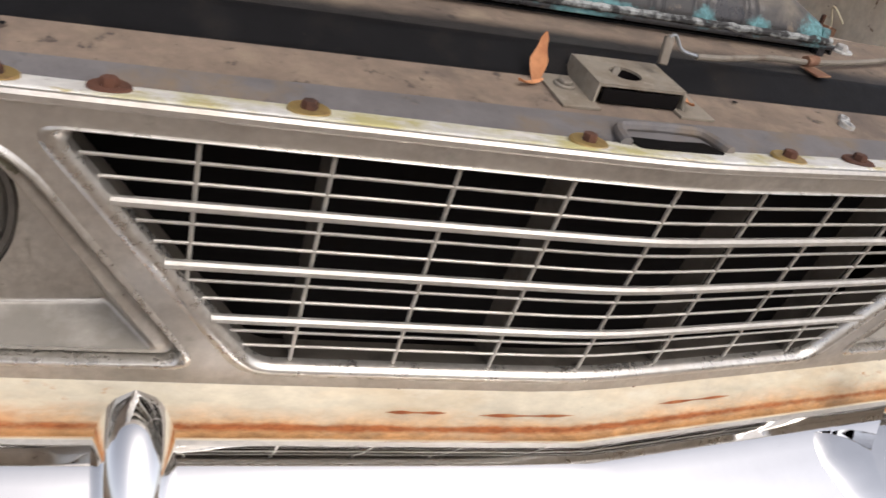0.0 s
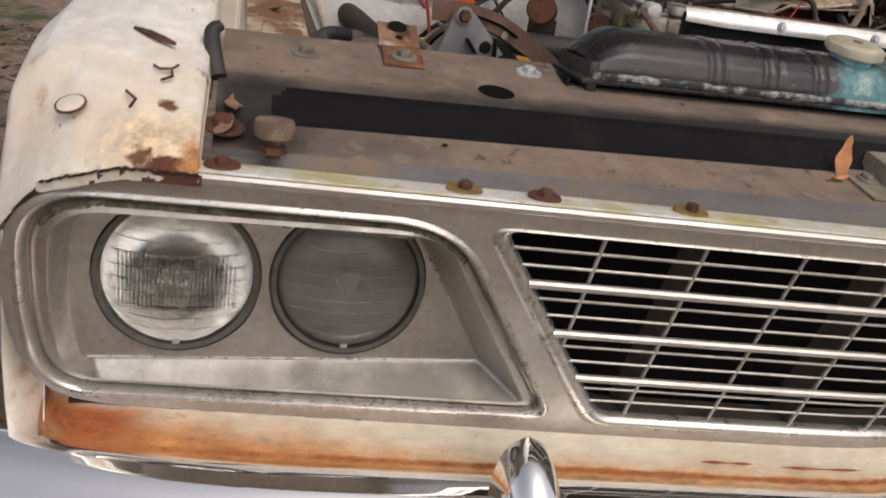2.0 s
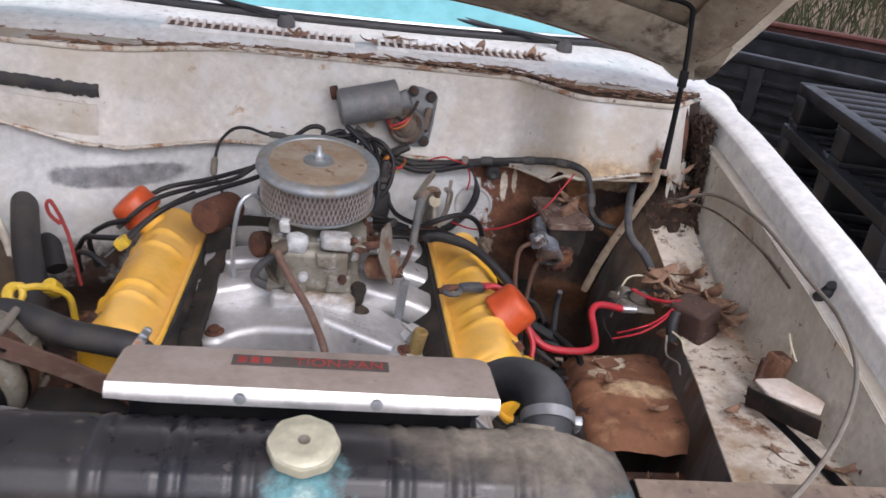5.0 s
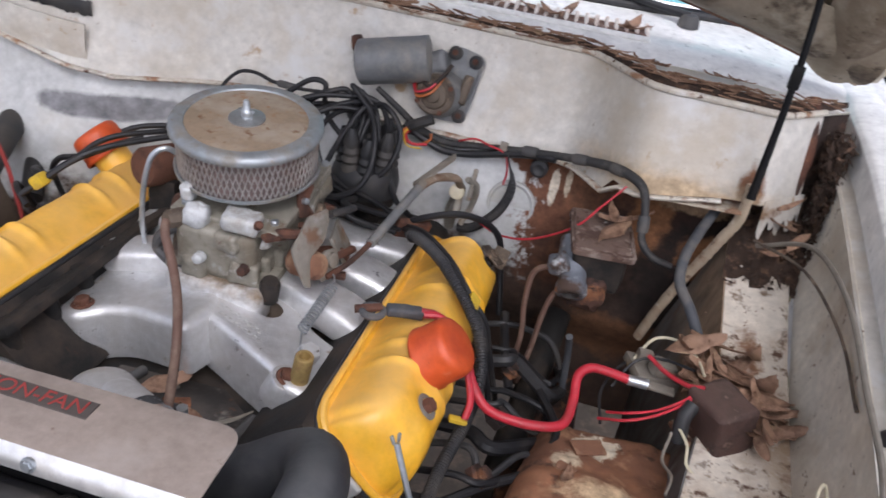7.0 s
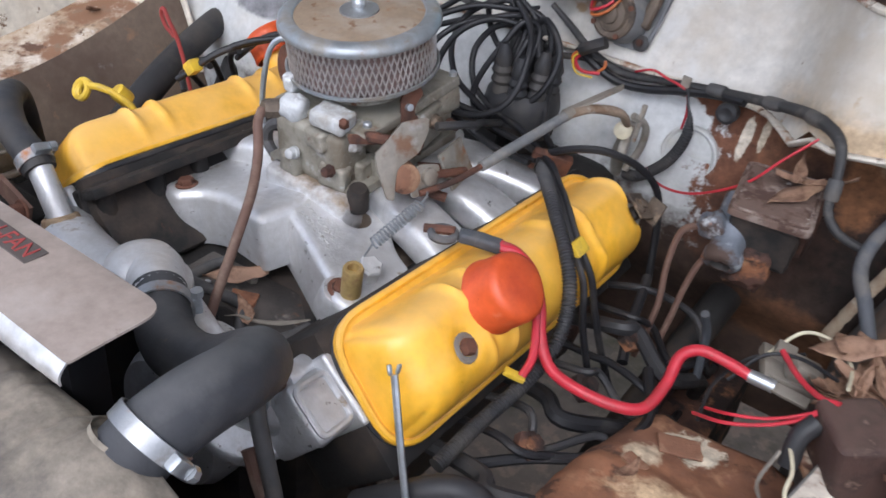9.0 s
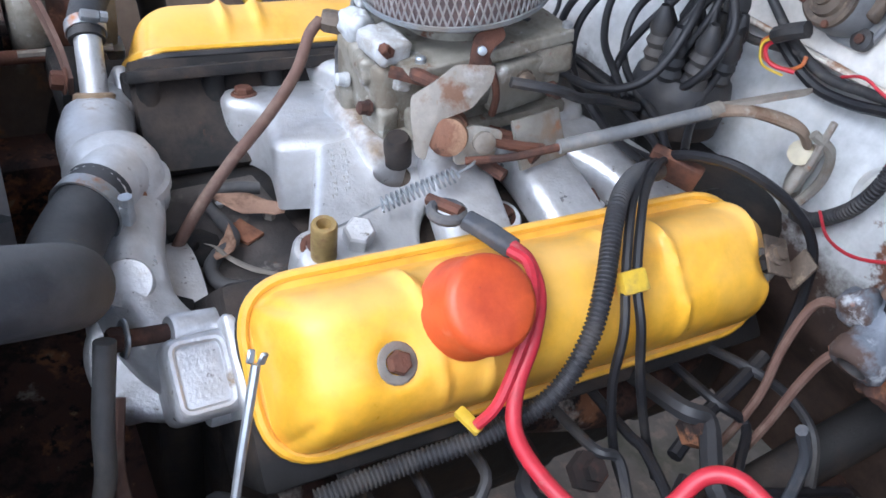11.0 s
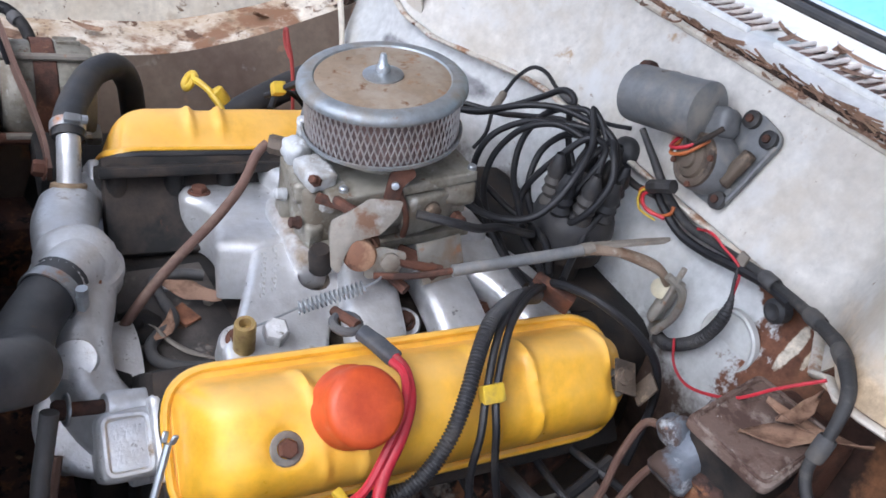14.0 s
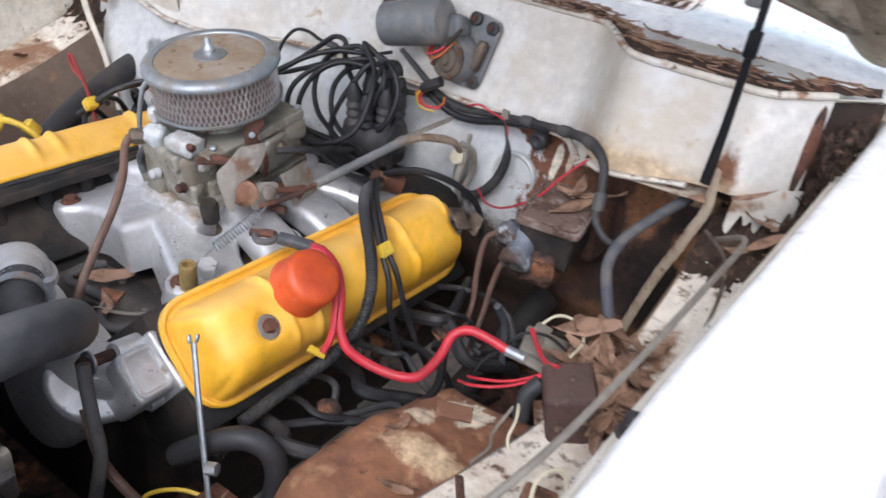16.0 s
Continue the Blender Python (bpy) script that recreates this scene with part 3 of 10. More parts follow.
# near-black that stands for shade inside slots, holes and behind the grille
M["core"] = surface("shade_black_core", (0.0090, 0.0081, 0.0081), [((0.010, 0.008, 0.007), 30, 0.5, 0.7, 1.0, 0.0)], 0.95, 0.0, 0.1, 300, shine=0.05)
M["fin"] = surface("dusty_grille_fin", (0.11, 0.095, 0.078), [((0.05, 0.043, 0.036), 20, 0.5, 0.7, 0.8, 0.0)], 0.7, 0.1, 0.1, 300)
M["rubber_hose"] = surface("dusty_black_hose", (0.032, 0.033, 0.037), [((0.075, 0.073, 0.073), 10, 0.46, 0.66, 0.85, 0.0), ((0.16, 0.12, 0.07), 30, 0.66, 0.74, 0.9, 0.0)], 0.62, 0.0, 0.2, 300, dust=((0.17, 0.17, 0.17), 1.15, 0.4))
M["loom_tape"] = surface("black_loom_tape", (0.035, 0.034, 0.034), [((0.10, 0.09, 0.08), 40, 0.52, 0.7, 0.8, 0.0)], 0.6, 0.0, 0.3, 300)
M["moss"] = surface("grey_green_moss", (0.12, 0.105, 0.07), [((0.2, 0.19, 0.13), 90, 0.5, 0.62, 0.95, 0.0), ((0.04, 0.033, 0.025), 70, 0.52, 0.62, 0.95, 0.0)], 0.95, 0.0, 0.6, 300)
M["rust_dark"] = surface("dark_rusted_wall", (0.075, 0.036, 0.025), [((0.02, 0.013, 0.011), 11, 0.46, 0.55, 0.95, 0.0), ((0.22, 0.095, 0.045), 17, 0.55, 0.62, 0.9, 0.0), ((0.3, 0.19, 0.11), 34, 0.62, 0.68, 0.9, 0.0), ((0.012, 0.009, 0.008), 40, 0.56, 0.62, 0.9, 0.0), ((0.34, 0.3, 0.25), 9, 0.62, 0.68, 0.7, 0.0)], 0.85, 0.0, 0.4, 350)
M["rust_orange"] = surface("orange_rusty_steel", (0.24, 0.105, 0.055), [((0.12, 0.05, 0.03), 22, 0.48, 0.62, 0.9, 0.0), ((0.4, 0.22, 0.12), 40, 0.58, 0.7, 0.9, 0.0)], 0.8, 0.0, 0.4, 350)
M["clamp"] = surface("rusty_worm_clamp", (0.34, 0.345, 0.35), [((0.36, 0.16, 0.07), 26, 0.5, 0.6, 0.85, 0.1), ((0.22, 0.2, 0.18), 50, 0.58, 0.7, 0.7, 0.4)], 0.4, 0.7, 0.2, 350)
M["rust_cream"] = surface("peeling_cream_seam", (0.58, 0.53, 0.45), [((0.30, 0.17, 0.10), 32, 0.52, 0.62, 0.85, 0.0), ((0.66, 0.64, 0.60), 18, 0.55, 0.66, 0.6, 0.0), ((0.10, 0.05, 0.03), 60, 0.60, 0.67, 0.9, 0.0)], 0.6, 0.0, 0.5, 300)
M["cowl_dust"] = surface("dusty_pink_trough", (0.15, 0.085, 0.062), [((0.30, 0.19, 0.145), 30, 0.48, 0.62, 0.95, 0.0), ((0.03, 0.02, 0.015), 45, 0.54, 0.62, 0.95, 0.0)], 0.9, 0.0, 0.4, 300)
M["litter"] = surface("fallen_leaf_litter", (0.19, 0.115, 0.08), [((0.09, 0.05, 0.035), 3, 0.45, 0.62, 0.9, 0.0), ((0.30, 0.21, 0.155), 5, 0.55, 0.66, 0.9, 0.0)], 0.9, 0.0, 0.3, 200)
M["catch"] = surface("dusty_grey_catch", (0.30, 0.265, 0.215), [((0.2, 0.165, 0.125), 22, 0.48, 0.66, 0.8, 0.1), ((0.38, 0.35, 0.3), 40, 0.58, 0.7, 0.7, 0.2)], 0.62, 0.25, 0.2, 380)
M["gear_dirty"] = surface("oily_brown_casting", (0.13, 0.10, 0.075), [((0.05, 0.038, 0.03), 30, 0.48, 0.62, 0.7, 0.1), ((0.28, 0.21, 0.15), 45, 0.58, 0.68, 0.8, 0.1)], 0.6, 0.2, 0.4, 380)
M["rust_streak"] = surface("red_rust_streak", (0.30, 0.085, 0.028), [((0.42, 0.16, 0.06), 60, 0.45, 0.6, 0.85, 0.0)], 0.85, 0.0, 0.3, 300)
M["link_grey"] = surface("dull_plated_linkage", (0.36, 0.335, 0.29), [((0.24, 0.18, 0.13), 22, 0.5, 0.64, 0.75, 0.2), ((0.3, 0.15, 0.08), 45, 0.62, 0.7, 0.85, 0.0), ((0.5, 0.49, 0.46), 30, 0.6, 0.7, 0.45, 0.6)], 0.45, 0.55, 0.2, 380)
M["brass_dull"] = surface("worn_tan_brass", (0.40, 0.29, 0.18), [((0.22, 0.13, 0.08), 40, 0.5, 0.63, 0.75, 0.2), ((0.58, 0.5, 0.4), 50, 0.6, 0.7, 0.5, 0.4)], 0.5, 0.4, 0.25, 350)
M["press_white"] = surface("pale_pressing_paint", (0.49, 0.50, 0.49), [((0.48, 0.45, 0.38), 12, 0.5, 0.75, 0.6, 0.0), ((0.2, 0.13, 0.08), 60, 0.68, 0.74, 0.85, 0.0)], 0.42, 0.0, 0.1, 300)
M["lid_rust"] = surface("mottled_rusty_lid", (0.15, 0.10, 0.078), [((0.07, 0.04, 0.03), 34, 0.46, 0.57, 0.9, 0.0), ((0.24, 0.19, 0.16), 28, 0.54, 0.63, 0.8, 0.1), ((0.5, 0.48, 0.44), 75, 0.64, 0.70, 0.8, 0.0)], 0.75, 0.1, 0.5, 350)
M["blue_corroded"] = surface("blue_grey_corroded_casting", (0.15, 0.165, 0.19), [((0.07, 0.045, 0.035), 22, 0.45, 0.55, 0.85, 0.1), ((0.40, 0.42, 0.44), 40, 0.57, 0.67, 0.6, 0.2), ((0.3, 0.14, 0.07), 34, 0.62, 0.69, 0.9, 0.0)], 0.55, 0.3, 0.35, 350)
M["relay"] = surface("dusty_brown_bakelite", (0.070, 0.038, 0.031), [((0.035, 0.022, 0.018), 30, 0.5, 0.66, 0.8, 0.0), ((0.19, 0.13, 0.10), 60, 0.6, 0.7, 0.9, 0.0)], 0.7, 0.0, 0.4, 350, dust=((0.16, 0.11, 0.085), 1.2, 0.4))
M["rim_dull"] = surface("dusty_plated_rim", (0.31, 0.335, 0.355), [((0.22, 0.20, 0.175), 24, 0.46, 0.64, 0.7, 0.2), ((0.24, 0.13, 0.07), 50, 0.64, 0.71, 0.85, 0.0)], 0.46, 0.6, 0.12, 380, dust=((0.30, 0.275, 0.24), 1.35, 0.5))


# ---- tools ----
PLACE = {}


def thing(name, at, label="", category="", group="", kind=""):
    ob = new(name)
    ob.empty_display_size = 0.02
    ob.location = at
    PLACE[ob.name] = Vector(at)
    return tagged(ob, label, category, group, kind)


def part(name, bm, material, parent, label="", smooth=40):
    """Links a bmesh, given in the car's axes, as one mesh under a thing or a part; several materials may be given as a list."""
    me = bpy.data.meshes.new(name)
    at = PLACE.get(parent.name, Vector((0, 0, 0))) if parent else Vector((0, 0, 0))
    bmesh.ops.translate(bm, verts=bm.verts, vec=-at)
    bm.normal_update()
    if smooth:
        for f in bm.faces:
            f.smooth = True
        for e in bm.edges:
            if len(e.link_faces) == 2 and e.calc_face_angle(0) > radians(smooth):
                e.smooth = False
    bm.to_mesh(me)
    bm.free()
    for m in material if isinstance(material, (list, tuple)) else [material]:
        me.materials.append(M[m])
    ob = new(name, me)
    if parent:
        ob.parent = parent
    PLACE[ob.name] = at
    if label:
        ob["label"] = label
    return ob


def lone(name, bm, material, label, category, group="", kind="", smooth=40, at=None):
    """A thing that is one mesh."""
    if at is None:
        low = min(bm.verts, key=lambda v: v.co.z).co
        at = low.copy()
    at = Vector(at)
    me = bpy.data.meshes.new(name)
    bmesh.ops.translate(bm, verts=bm.verts, vec=-at)
    bm.normal_update()
    for f in bm.faces:
        f.smooth = bool(smooth)
    if smooth:
        for e in bm.edges:
            if len(e.link_faces) == 2 and e.calc_face_angle(0) > radians(smooth):
                e.smooth = False
    bm.to_mesh(me)
    bm.free()
    for m in material if isinstance(material, (list, tuple)) else [material]:
        me.materials.append(M[m])
    ob = new(name, me)
    ob.location = at
    PLACE[ob.name] = at
    return tagged(ob, label, category, group, kind)


def grown(bm, other, m=None):
    """Joins a second bmesh into the first, moved by m."""
    vs = [bm.verts.new(m @ v.co if m else v.co) for v in other.verts]
    other.verts.index_update()
    for f in other.faces:
        try:
            g = bm.faces.new([vs[v.index] for v in f.verts])
            g.material_index = f.material_index
        except ValueError:
            pass
    other.free()
    return bm


def box(size, m=None, bevel=0.0, seg=2):
    bm = bmesh.new()
    bmesh.ops.create_cube(bm, size=1.0)
    bmesh.ops.scale(bm, vec=size, verts=bm.verts)
    if bevel:
        bmesh.ops.bevel(bm, geom=bm.edges[:], offset=bevel, segments=seg, profile=0.6, affect="EDGES")
    if m:
        bmesh.ops.transform(bm, matrix=m, verts=bm.verts)
    return bm


def axes(o, z, x=None):
    """A frame at o whose z axis runs along z."""
    z = Vector(z).normalized()
    x = Vector(x) if x else (Vector((1, 0, 0)) if abs(z.x) < 0.9 else Vector((0, 1, 0)))
    x = (x - z * x.dot(z)).normalized()
    y = z.cross(x)
    m = Matrix((x, y, z)).transposed().to_4x4()
    m.translation = Vector(o)
    return m


def lathe(profile, m=None, seg=32, cap=True):
    """Turns (radius, height) pairs about z."""
    bm = bmesh.new()
    rings = []
    for r, z in profile:
        if r < 1e-6:
            rings.append([bm.verts.new((0, 0, z))])
        else:
            rings.append([bm.verts.new((r * math.cos(2 * math.pi * k / seg), r * math.sin(2 * math.pi * k / seg), z)) for k in range(seg)])
    for a, b in zip(rings, rings[1:]):
        for k in range(seg):
            j = (k + 1) % seg
            if len(a) == 1 and len(b) == 1:
                continue
            if len(a) == 1:
                bm.faces.new((a[0], b[k], b[j]))
            elif len(b) == 1:
                bm.faces.new((a[k], a[j], b[0]))
            else:
                bm.faces.new((a[k], a[j], b[j], b[k]))
    if cap:
        for ring in (rings[0], rings[-1]):
            if len(ring) > 1:
                bm.faces.new(ring)
    bmesh.ops.recalc_face_normals(bm, faces=bm.faces)
    if m:
        bmesh.ops.transform(bm, matrix=m, verts=bm.verts)
    return bm


def curved(points, step=6):
    """Catmull-Rom through the points."""
    p = [Vector(q) for q in points]
    if len(p) < 3:
        return p
    p = [p[0] * 2 - p[1]] + p + [p[-1] * 2 - p[-2]]
    out = []
    for a, b, c, d in zip(p, p[1:], p[2:], p[3:]):
        for k in range(step):
            t = k / step
            out.append(0.5 * (2 * b + (c - a) * t + (2 * a - 5 * b + 4 * c - d) * t * t + (3 * b - a - 3 * c + d) * t ** 3))
    out.append(p[-2])
    return out


def tube(points, r, seg=10, step=6, smooth=True, closed=False, squash=1.0, ribs=0.0):
    """A round bar along the points; r is one radius or one for each control point; ribs: the pitch of corrugations."""
    path = curved(points, step) if smooth else [Vector(q) for q in points]
    n = len(path)
    if ribs:
        fine = []
        for a, b in zip(path, path[1:]):
            k = max(1, round((b - a).length / (ribs / 4)))
            fine += [a.lerp(b, i / k) for i in range(k)]
        path = fine + [path[-1]]
        n = len(path)
    bm = bmesh.new()
    up = Vector((0.13, 0.21, 0.97))
    rings = []
    for i, q in enumerate(path):
        if closed:
            t = path[(i + 1) % n] - path[i - 1]
        else:
            t = path[min(i + 1, n - 1)] - path[max(i - 1, 0)]
        t.normalize()
        s = up - t * up.dot(t)
        if s.length < 1e-3:
            s = Vector((1, 0, 0)) - t * t.x
        s.normalize()
        up = s
        w = t.cross(s)
        if isinstance(r, (list, tuple)):
            f = i / (n - 1) * (len(r) - 1)
            k = min(int(f), len(r) - 2)
            rad = r[k] + (r[k + 1] - r[k]) * (f - k)
        else:
            rad = r
        if ribs:
            rad *= 1.0 if i % 4 < 2 else 0.82
        rings.append([bm.verts.new(q + (s * math.cos(a) * squash + w * math.sin(a)) * rad) for a in (2 * math.pi * k / seg for k in range(seg))])
    for a, b in zip(rings, rings[1:] + ([rings[0]] if closed else [])):
        for k in range(seg):
            j = (k + 1) % seg
            bm.faces.new((a[k], a[j], b[j], b[k]))
    if not closed:
        bm.faces.new(rings[0])
        bm.faces.new(rings[-1])
    bmesh.ops.recalc_face_normals(bm, faces=bm.faces)
    return bm


def prism(outline, depth, m=None, bevel=0.0, seg=2):
    """A flat polygon in x, y given thickness along z, from 0 to depth."""
    bm = bmesh.new()
    low = [bm.verts.new((x, y, 0)) for x, y in outline]
    f = bm.faces.new(low)
    up = bmesh.ops.extrude_face_region(bm, geom=[f])["geom"]
    bmesh.ops.translate(bm, vec=(0, 0, depth), verts=[v for v in up if isinstance(v, bmesh.types.BMVert)])
    bmesh.ops.recalc_face_normals(bm, faces=bm.faces)
    if bevel:
        top = [e for e in bm.edges if e.verts[0].co.z > depth * 0.99 and e.verts[1].co.z > depth * 0.99]
        bmesh.ops.bevel(bm, geom=top, offset=bevel, segments=seg, profile=0.6, affect="EDGES")
    if m:
        bmesh.ops.transform(bm, matrix=m, verts=bm.verts)
    return bm


def sheet(fn, nu, nv, thick=0.0):
    """A grid of nu x nv faces through fn(u, v), u and v from 0 to 1, with thickness along its normals."""
    bm = bmesh.new()
    g = [[bm.verts.new(fn(i / nu, j / nv)) for j in range(nv + 1)] for i in range(nu + 1)]
    for i in range(nu):
        for j in range(nv):
            bm.faces.new((g[i][j], g[i + 1][j], g[i + 1][j + 1], g[i][j + 1]))
    bmesh.ops.recalc_face_normals(bm, faces=bm.faces)
    if thick:
        bmesh.ops.solidify(bm, geom=bm.faces[:], thickness=thick)
    return bm


def rounded(points, r, seg=5):
    """A closed outline of (x, y) with its corners rounded; r is one radius or one for each corner."""
    out = []
    n = len(points)
    for i in range(n):
        p, a, b = Vector(points[i]), Vector(points[i - 1]), Vector(points[(i + 1) % n])
        rr = r[i] if isinstance(r, (list, tuple)) else r
        u, w = (a - p).normalized(), (b - p).normalized()
        k = min(rr, (a - p).length * 0.49, (b - p).length * 0.49)
        for s in range(seg + 1):
            t = s / seg
            out.append(tuple(p + u * k * (1 - t) ** 2 + w * k * t ** 2))
    return out


def lump(size, m, rough, seed, bevel=0.3):
    bm = box(size, pose(0, 0, 0), bevel * min(size), 3)
    bmesh.ops.subdivide_edges(bm, edges=[e for e in bm.edges if e.calc_length() > 0.007], cuts=3, use_grid_fill=True)
    for v in bm.verts:
        v.co += v.co.normalized() * rough * noise.noise(v.co * 120 + Vector((seed * 7.1, seed * 3.3, 0)))
    bmesh.ops.transform(bm, matrix=m, verts=bm.verts)
    return bm


def cast_slab(outline, depth, m, edge, hole=None, low=0.35):
    """A casting: the outline raised by depth with a full round edge, its walls drawn in below, and a round hole left open."""
    n = len(outline)
    nor = []
    for i in range(n):
        t = (Vector(outline[(i + 1) % n]) - Vector(outline[i - 1])).normalized()
        nor.append(Vector((-t.y, t.x)))
    bm = bmesh.new()
    steps = [(low * edge, 0.0)] + [(edge * (1 - math.sin(a)), depth - edge + edge * math.sin(math.pi / 2 - a)) for a in (math.pi / 2 * (1 - k / 6) for k in range(7))]
    rings = [[bm.verts.new((outline[i][0] + nor[i].x * d, outline[i][1] + nor[i].y * d, z)) for i in range(n)] for d, z in steps]
    for a, b in zip(rings, rings[1:]):
        for i in range(n):
            bm.faces.new((a[i - 1], a[i], b[i], b[i - 1]))
    es = [e for e in bm.edges if e.verts[0] in rings[-1] and e.verts[1] in rings[-1]]
    if hole:
        (hx, hy), r = hole
        ring = [bm.verts.new((hx + r * math.cos(2 * math.pi * k / 24), hy + r * math.sin(2 * math.pi * k / 24), depth)) for k in range(24)]
        wall = [bm.verts.new((hx + r * 0.86 * math.cos(2 * math.pi * k / 24), hy + r * 0.86 * math.sin(2 * math.pi * k / 24), depth - 0.024)) for k in range(24)]
        es += [bm.edges.new((ring[k - 1], ring[k])) for k in range(24)]
        for k in range(24):
            bm.faces.new((ring[k - 1], ring[k], wall[k], wall[k - 1])).material_index = 1
        bm.faces.new(wall).material_index = 1
    fill = bmesh.ops.triangle_fill(bm, edges=es, use_beauty=True, normal=(0, 0, 1))
    bmesh.ops.recalc_face_normals(bm, faces=bm.faces)
    bmesh.ops.transform(bm, matrix=m, verts=bm.verts)
    return bm


def loft(pts, wide, high, power=3.8, seg=28):
    """A casting along a path whose section is a squared-off oval, wide across and high upwards."""
    path = curved(pts, 8)
    bm, rings, n = bmesh.new(), [], len(path)
    for i, q in enumerate(path):
        t = (path[min(i + 1, n - 1)] - path[max(i - 1, 0)]).normalized()
        side = t.cross(Vector((0, 0, 1))).normalized()
        up = side.cross(t)
        f = i / (n - 1) * (len(wide) - 1)
        k = min(int(f), len(wide) - 2)
        w, h = (wide[k] + (wide[k + 1] - wide[k]) * (f - k)), (high[k] + (high[k + 1] - high[k]) * (f - k))
        ring = []
        for j in range(seg):
            c, d = math.cos(2 * math.pi * j / seg), math.sin(2 * math.pi * j / seg)
            ring.append(bm.verts.new(q + side * w * math.copysign(abs(c) ** (2 / power), c) + up * h * math.copysign(abs(d) ** (2 / power), d)))
        rings.append(ring)
    for p, q in zip(rings, rings[1:]):
        for j in range(seg):
            bm.faces.new((p[j - 1], p[j], q[j], q[j - 1]))
    bm.faces.new(rings[0])
    bm.faces.new(rings[-1])
    bmesh.ops.recalc_face_normals(bm, faces=bm.faces)
    return bm


def smooth01(x):
    x = min(max(x, 0.0), 1.0)
    return x * x * (3 - 2 * x)


def hexbolt(name, at, axis, r, h, parent, head="rust", washer=0.0, washer_mat="rust", label=""):
    m = axes(at, axis)
    bm = lathe([(washer, 0), (washer, 0.0015), (washer * 0.92, 0.0025), (r, 0.0025)], m, 18, cap=False) if washer else bmesh.new()
    top = lathe([(r, 0.002 if washer else 0), (r, h * 0.8), (r * 0.85, h), (0, h)], m, 6, cap=False)
    for f in top.faces:
        f.material_index = 1
    grown(bm, top)
    return part(name, bm, [washer_mat, head], parent, label, smooth=30)


# ---- front of the car ----
def face(x, z):
    """How far forward the front panel lies: a shallow vee in plan that leans forward at its top."""
    return -0.223 + 0.1 * math.sqrt(x * x + 0.0012) + 0.346 * (0.771 - z)


def on_face(x, z, out=0.0):
    return Vector((x, face(x, z) - out, z))


# body shell
body = thing("car_body", (0, 0.4, 0.45), "white painted body of an old sedan with rust and flaking paint", "car")

# upper radiator support: two dusty steps with a black riser between them
DECK = [(-0.190, 0.799), (-0.176, 0.806), (-0.142, 0.813), (-0.080, 0.8252), (-0.074, 0.8268), (-0.0685, 0.830), (-0.0475, 0.8475), (-0.0425, 0.8508), (-0.036, 0.8530), (0.0, 0.8605), (0.05, 0.8705), (0.105, 0.8815), (0.112, 0.873)]
DECK_MAT = [2, 2, 0, 0, 1, 1, 1, 1, 0, 0, 0, 0]


def deck_piece(x0, x1, rear, cut=None, n=12):
    bm = bmesh.new()
    rows = []
    for i in range(n + 1):
        x = x0 + (x1 - x0) * i / n
        row = []
        for k, (y, z) in enumerate(DECK):
            if y > rear:
                z = 0.8605 + (rear - 0.0) * 0.2 - (0.008 if k == len(DECK) - 1 else 0)
                y = rear + (0.004 if k == len(DECK) - 1 else 0)
            if k < 3:
                y += 0.1 * abs(x) - 0.006 if k < 2 else 0.04 * abs(x)
            row.append(bm.verts.new((x, y, z)))
        rows.append(row)
    for a, b in zip(rows, rows[1:]):
        for k in range(len(DECK) - 1):
            if (a[k].co - a[k + 1].co).length < 1e-5:
                continue
            f = bm.faces.new((a[k], b[k], b[k + 1], a[k + 1]))
            mid = (a[k].co + b[k + 1].co) / 2
            end = abs(mid.x) > 0.652 - 55 * abs(mid.y + 0.055) ** 2 + 0.003 * noise.noise(Vector((mid.y * 300, 1, 0)))
            f.material_index = 0 if end and DECK_MAT[k] == 1 else DECK_MAT[k]
    bmesh.ops.recalc_face_normals(bm, faces=bm.faces)
    return bm


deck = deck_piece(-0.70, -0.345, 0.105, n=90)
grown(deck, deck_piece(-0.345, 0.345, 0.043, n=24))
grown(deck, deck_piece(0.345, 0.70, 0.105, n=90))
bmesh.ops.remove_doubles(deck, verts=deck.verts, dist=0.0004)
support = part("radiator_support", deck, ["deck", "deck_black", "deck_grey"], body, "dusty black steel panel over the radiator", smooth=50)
# turned-down edges of the opening for the radiator
rim = box((0.69, 0.004, 0.03), pose(0, 0.045, 0.856), 0.001)
for s in (-1, 1):
    grown(rim, box((0.004, 0.07, 0.03), pose(s * 0.345, 0.075, 0.862), 0.001))
part("opening_edge", rim, "deck_black", body)
# round holes: flat discs on the upper step, black for the shade inside
for s in (-1, 1):
    slope = Vector((0, -0.2, 1)).normalized()
    hole = lathe([(0.0215, 0.0004), (0.0205, 0.0016), (0.019, 0.0012), (0.0188, 0.0007), (0, 0.0007)], axes((s * 0.434, 0, 0.8605), slope), 28, cap=False)
    for f in hole.faces:
        if (f.calc_center_median() - Vector((s * 0.434, 0, 0.8605))).length < 0.0185:
            f.material_index = 1
    part("drain_hole", hole, ["deck", "core"], support)
# pinholes are flat black discs too, with no opening
for x, y in ((-0.22, 0.02), (-0.5, -0.09), (0.13, -0.085)):
    z = 0.8605 + 0.2 * y if y > -0.04 else 0.833 + 0.222 * (y + 0.052)
    part("pinhole", lathe([(0.003, 0.0005), (0, 0.0006)], axes((x, y, z), (0, -0.2, 1)), 10, cap=False), "deck_black", support)
# latch slot in the front edge: a black plate paints the shade inside
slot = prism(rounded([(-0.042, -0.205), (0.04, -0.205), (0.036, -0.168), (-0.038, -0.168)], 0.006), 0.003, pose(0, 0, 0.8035))
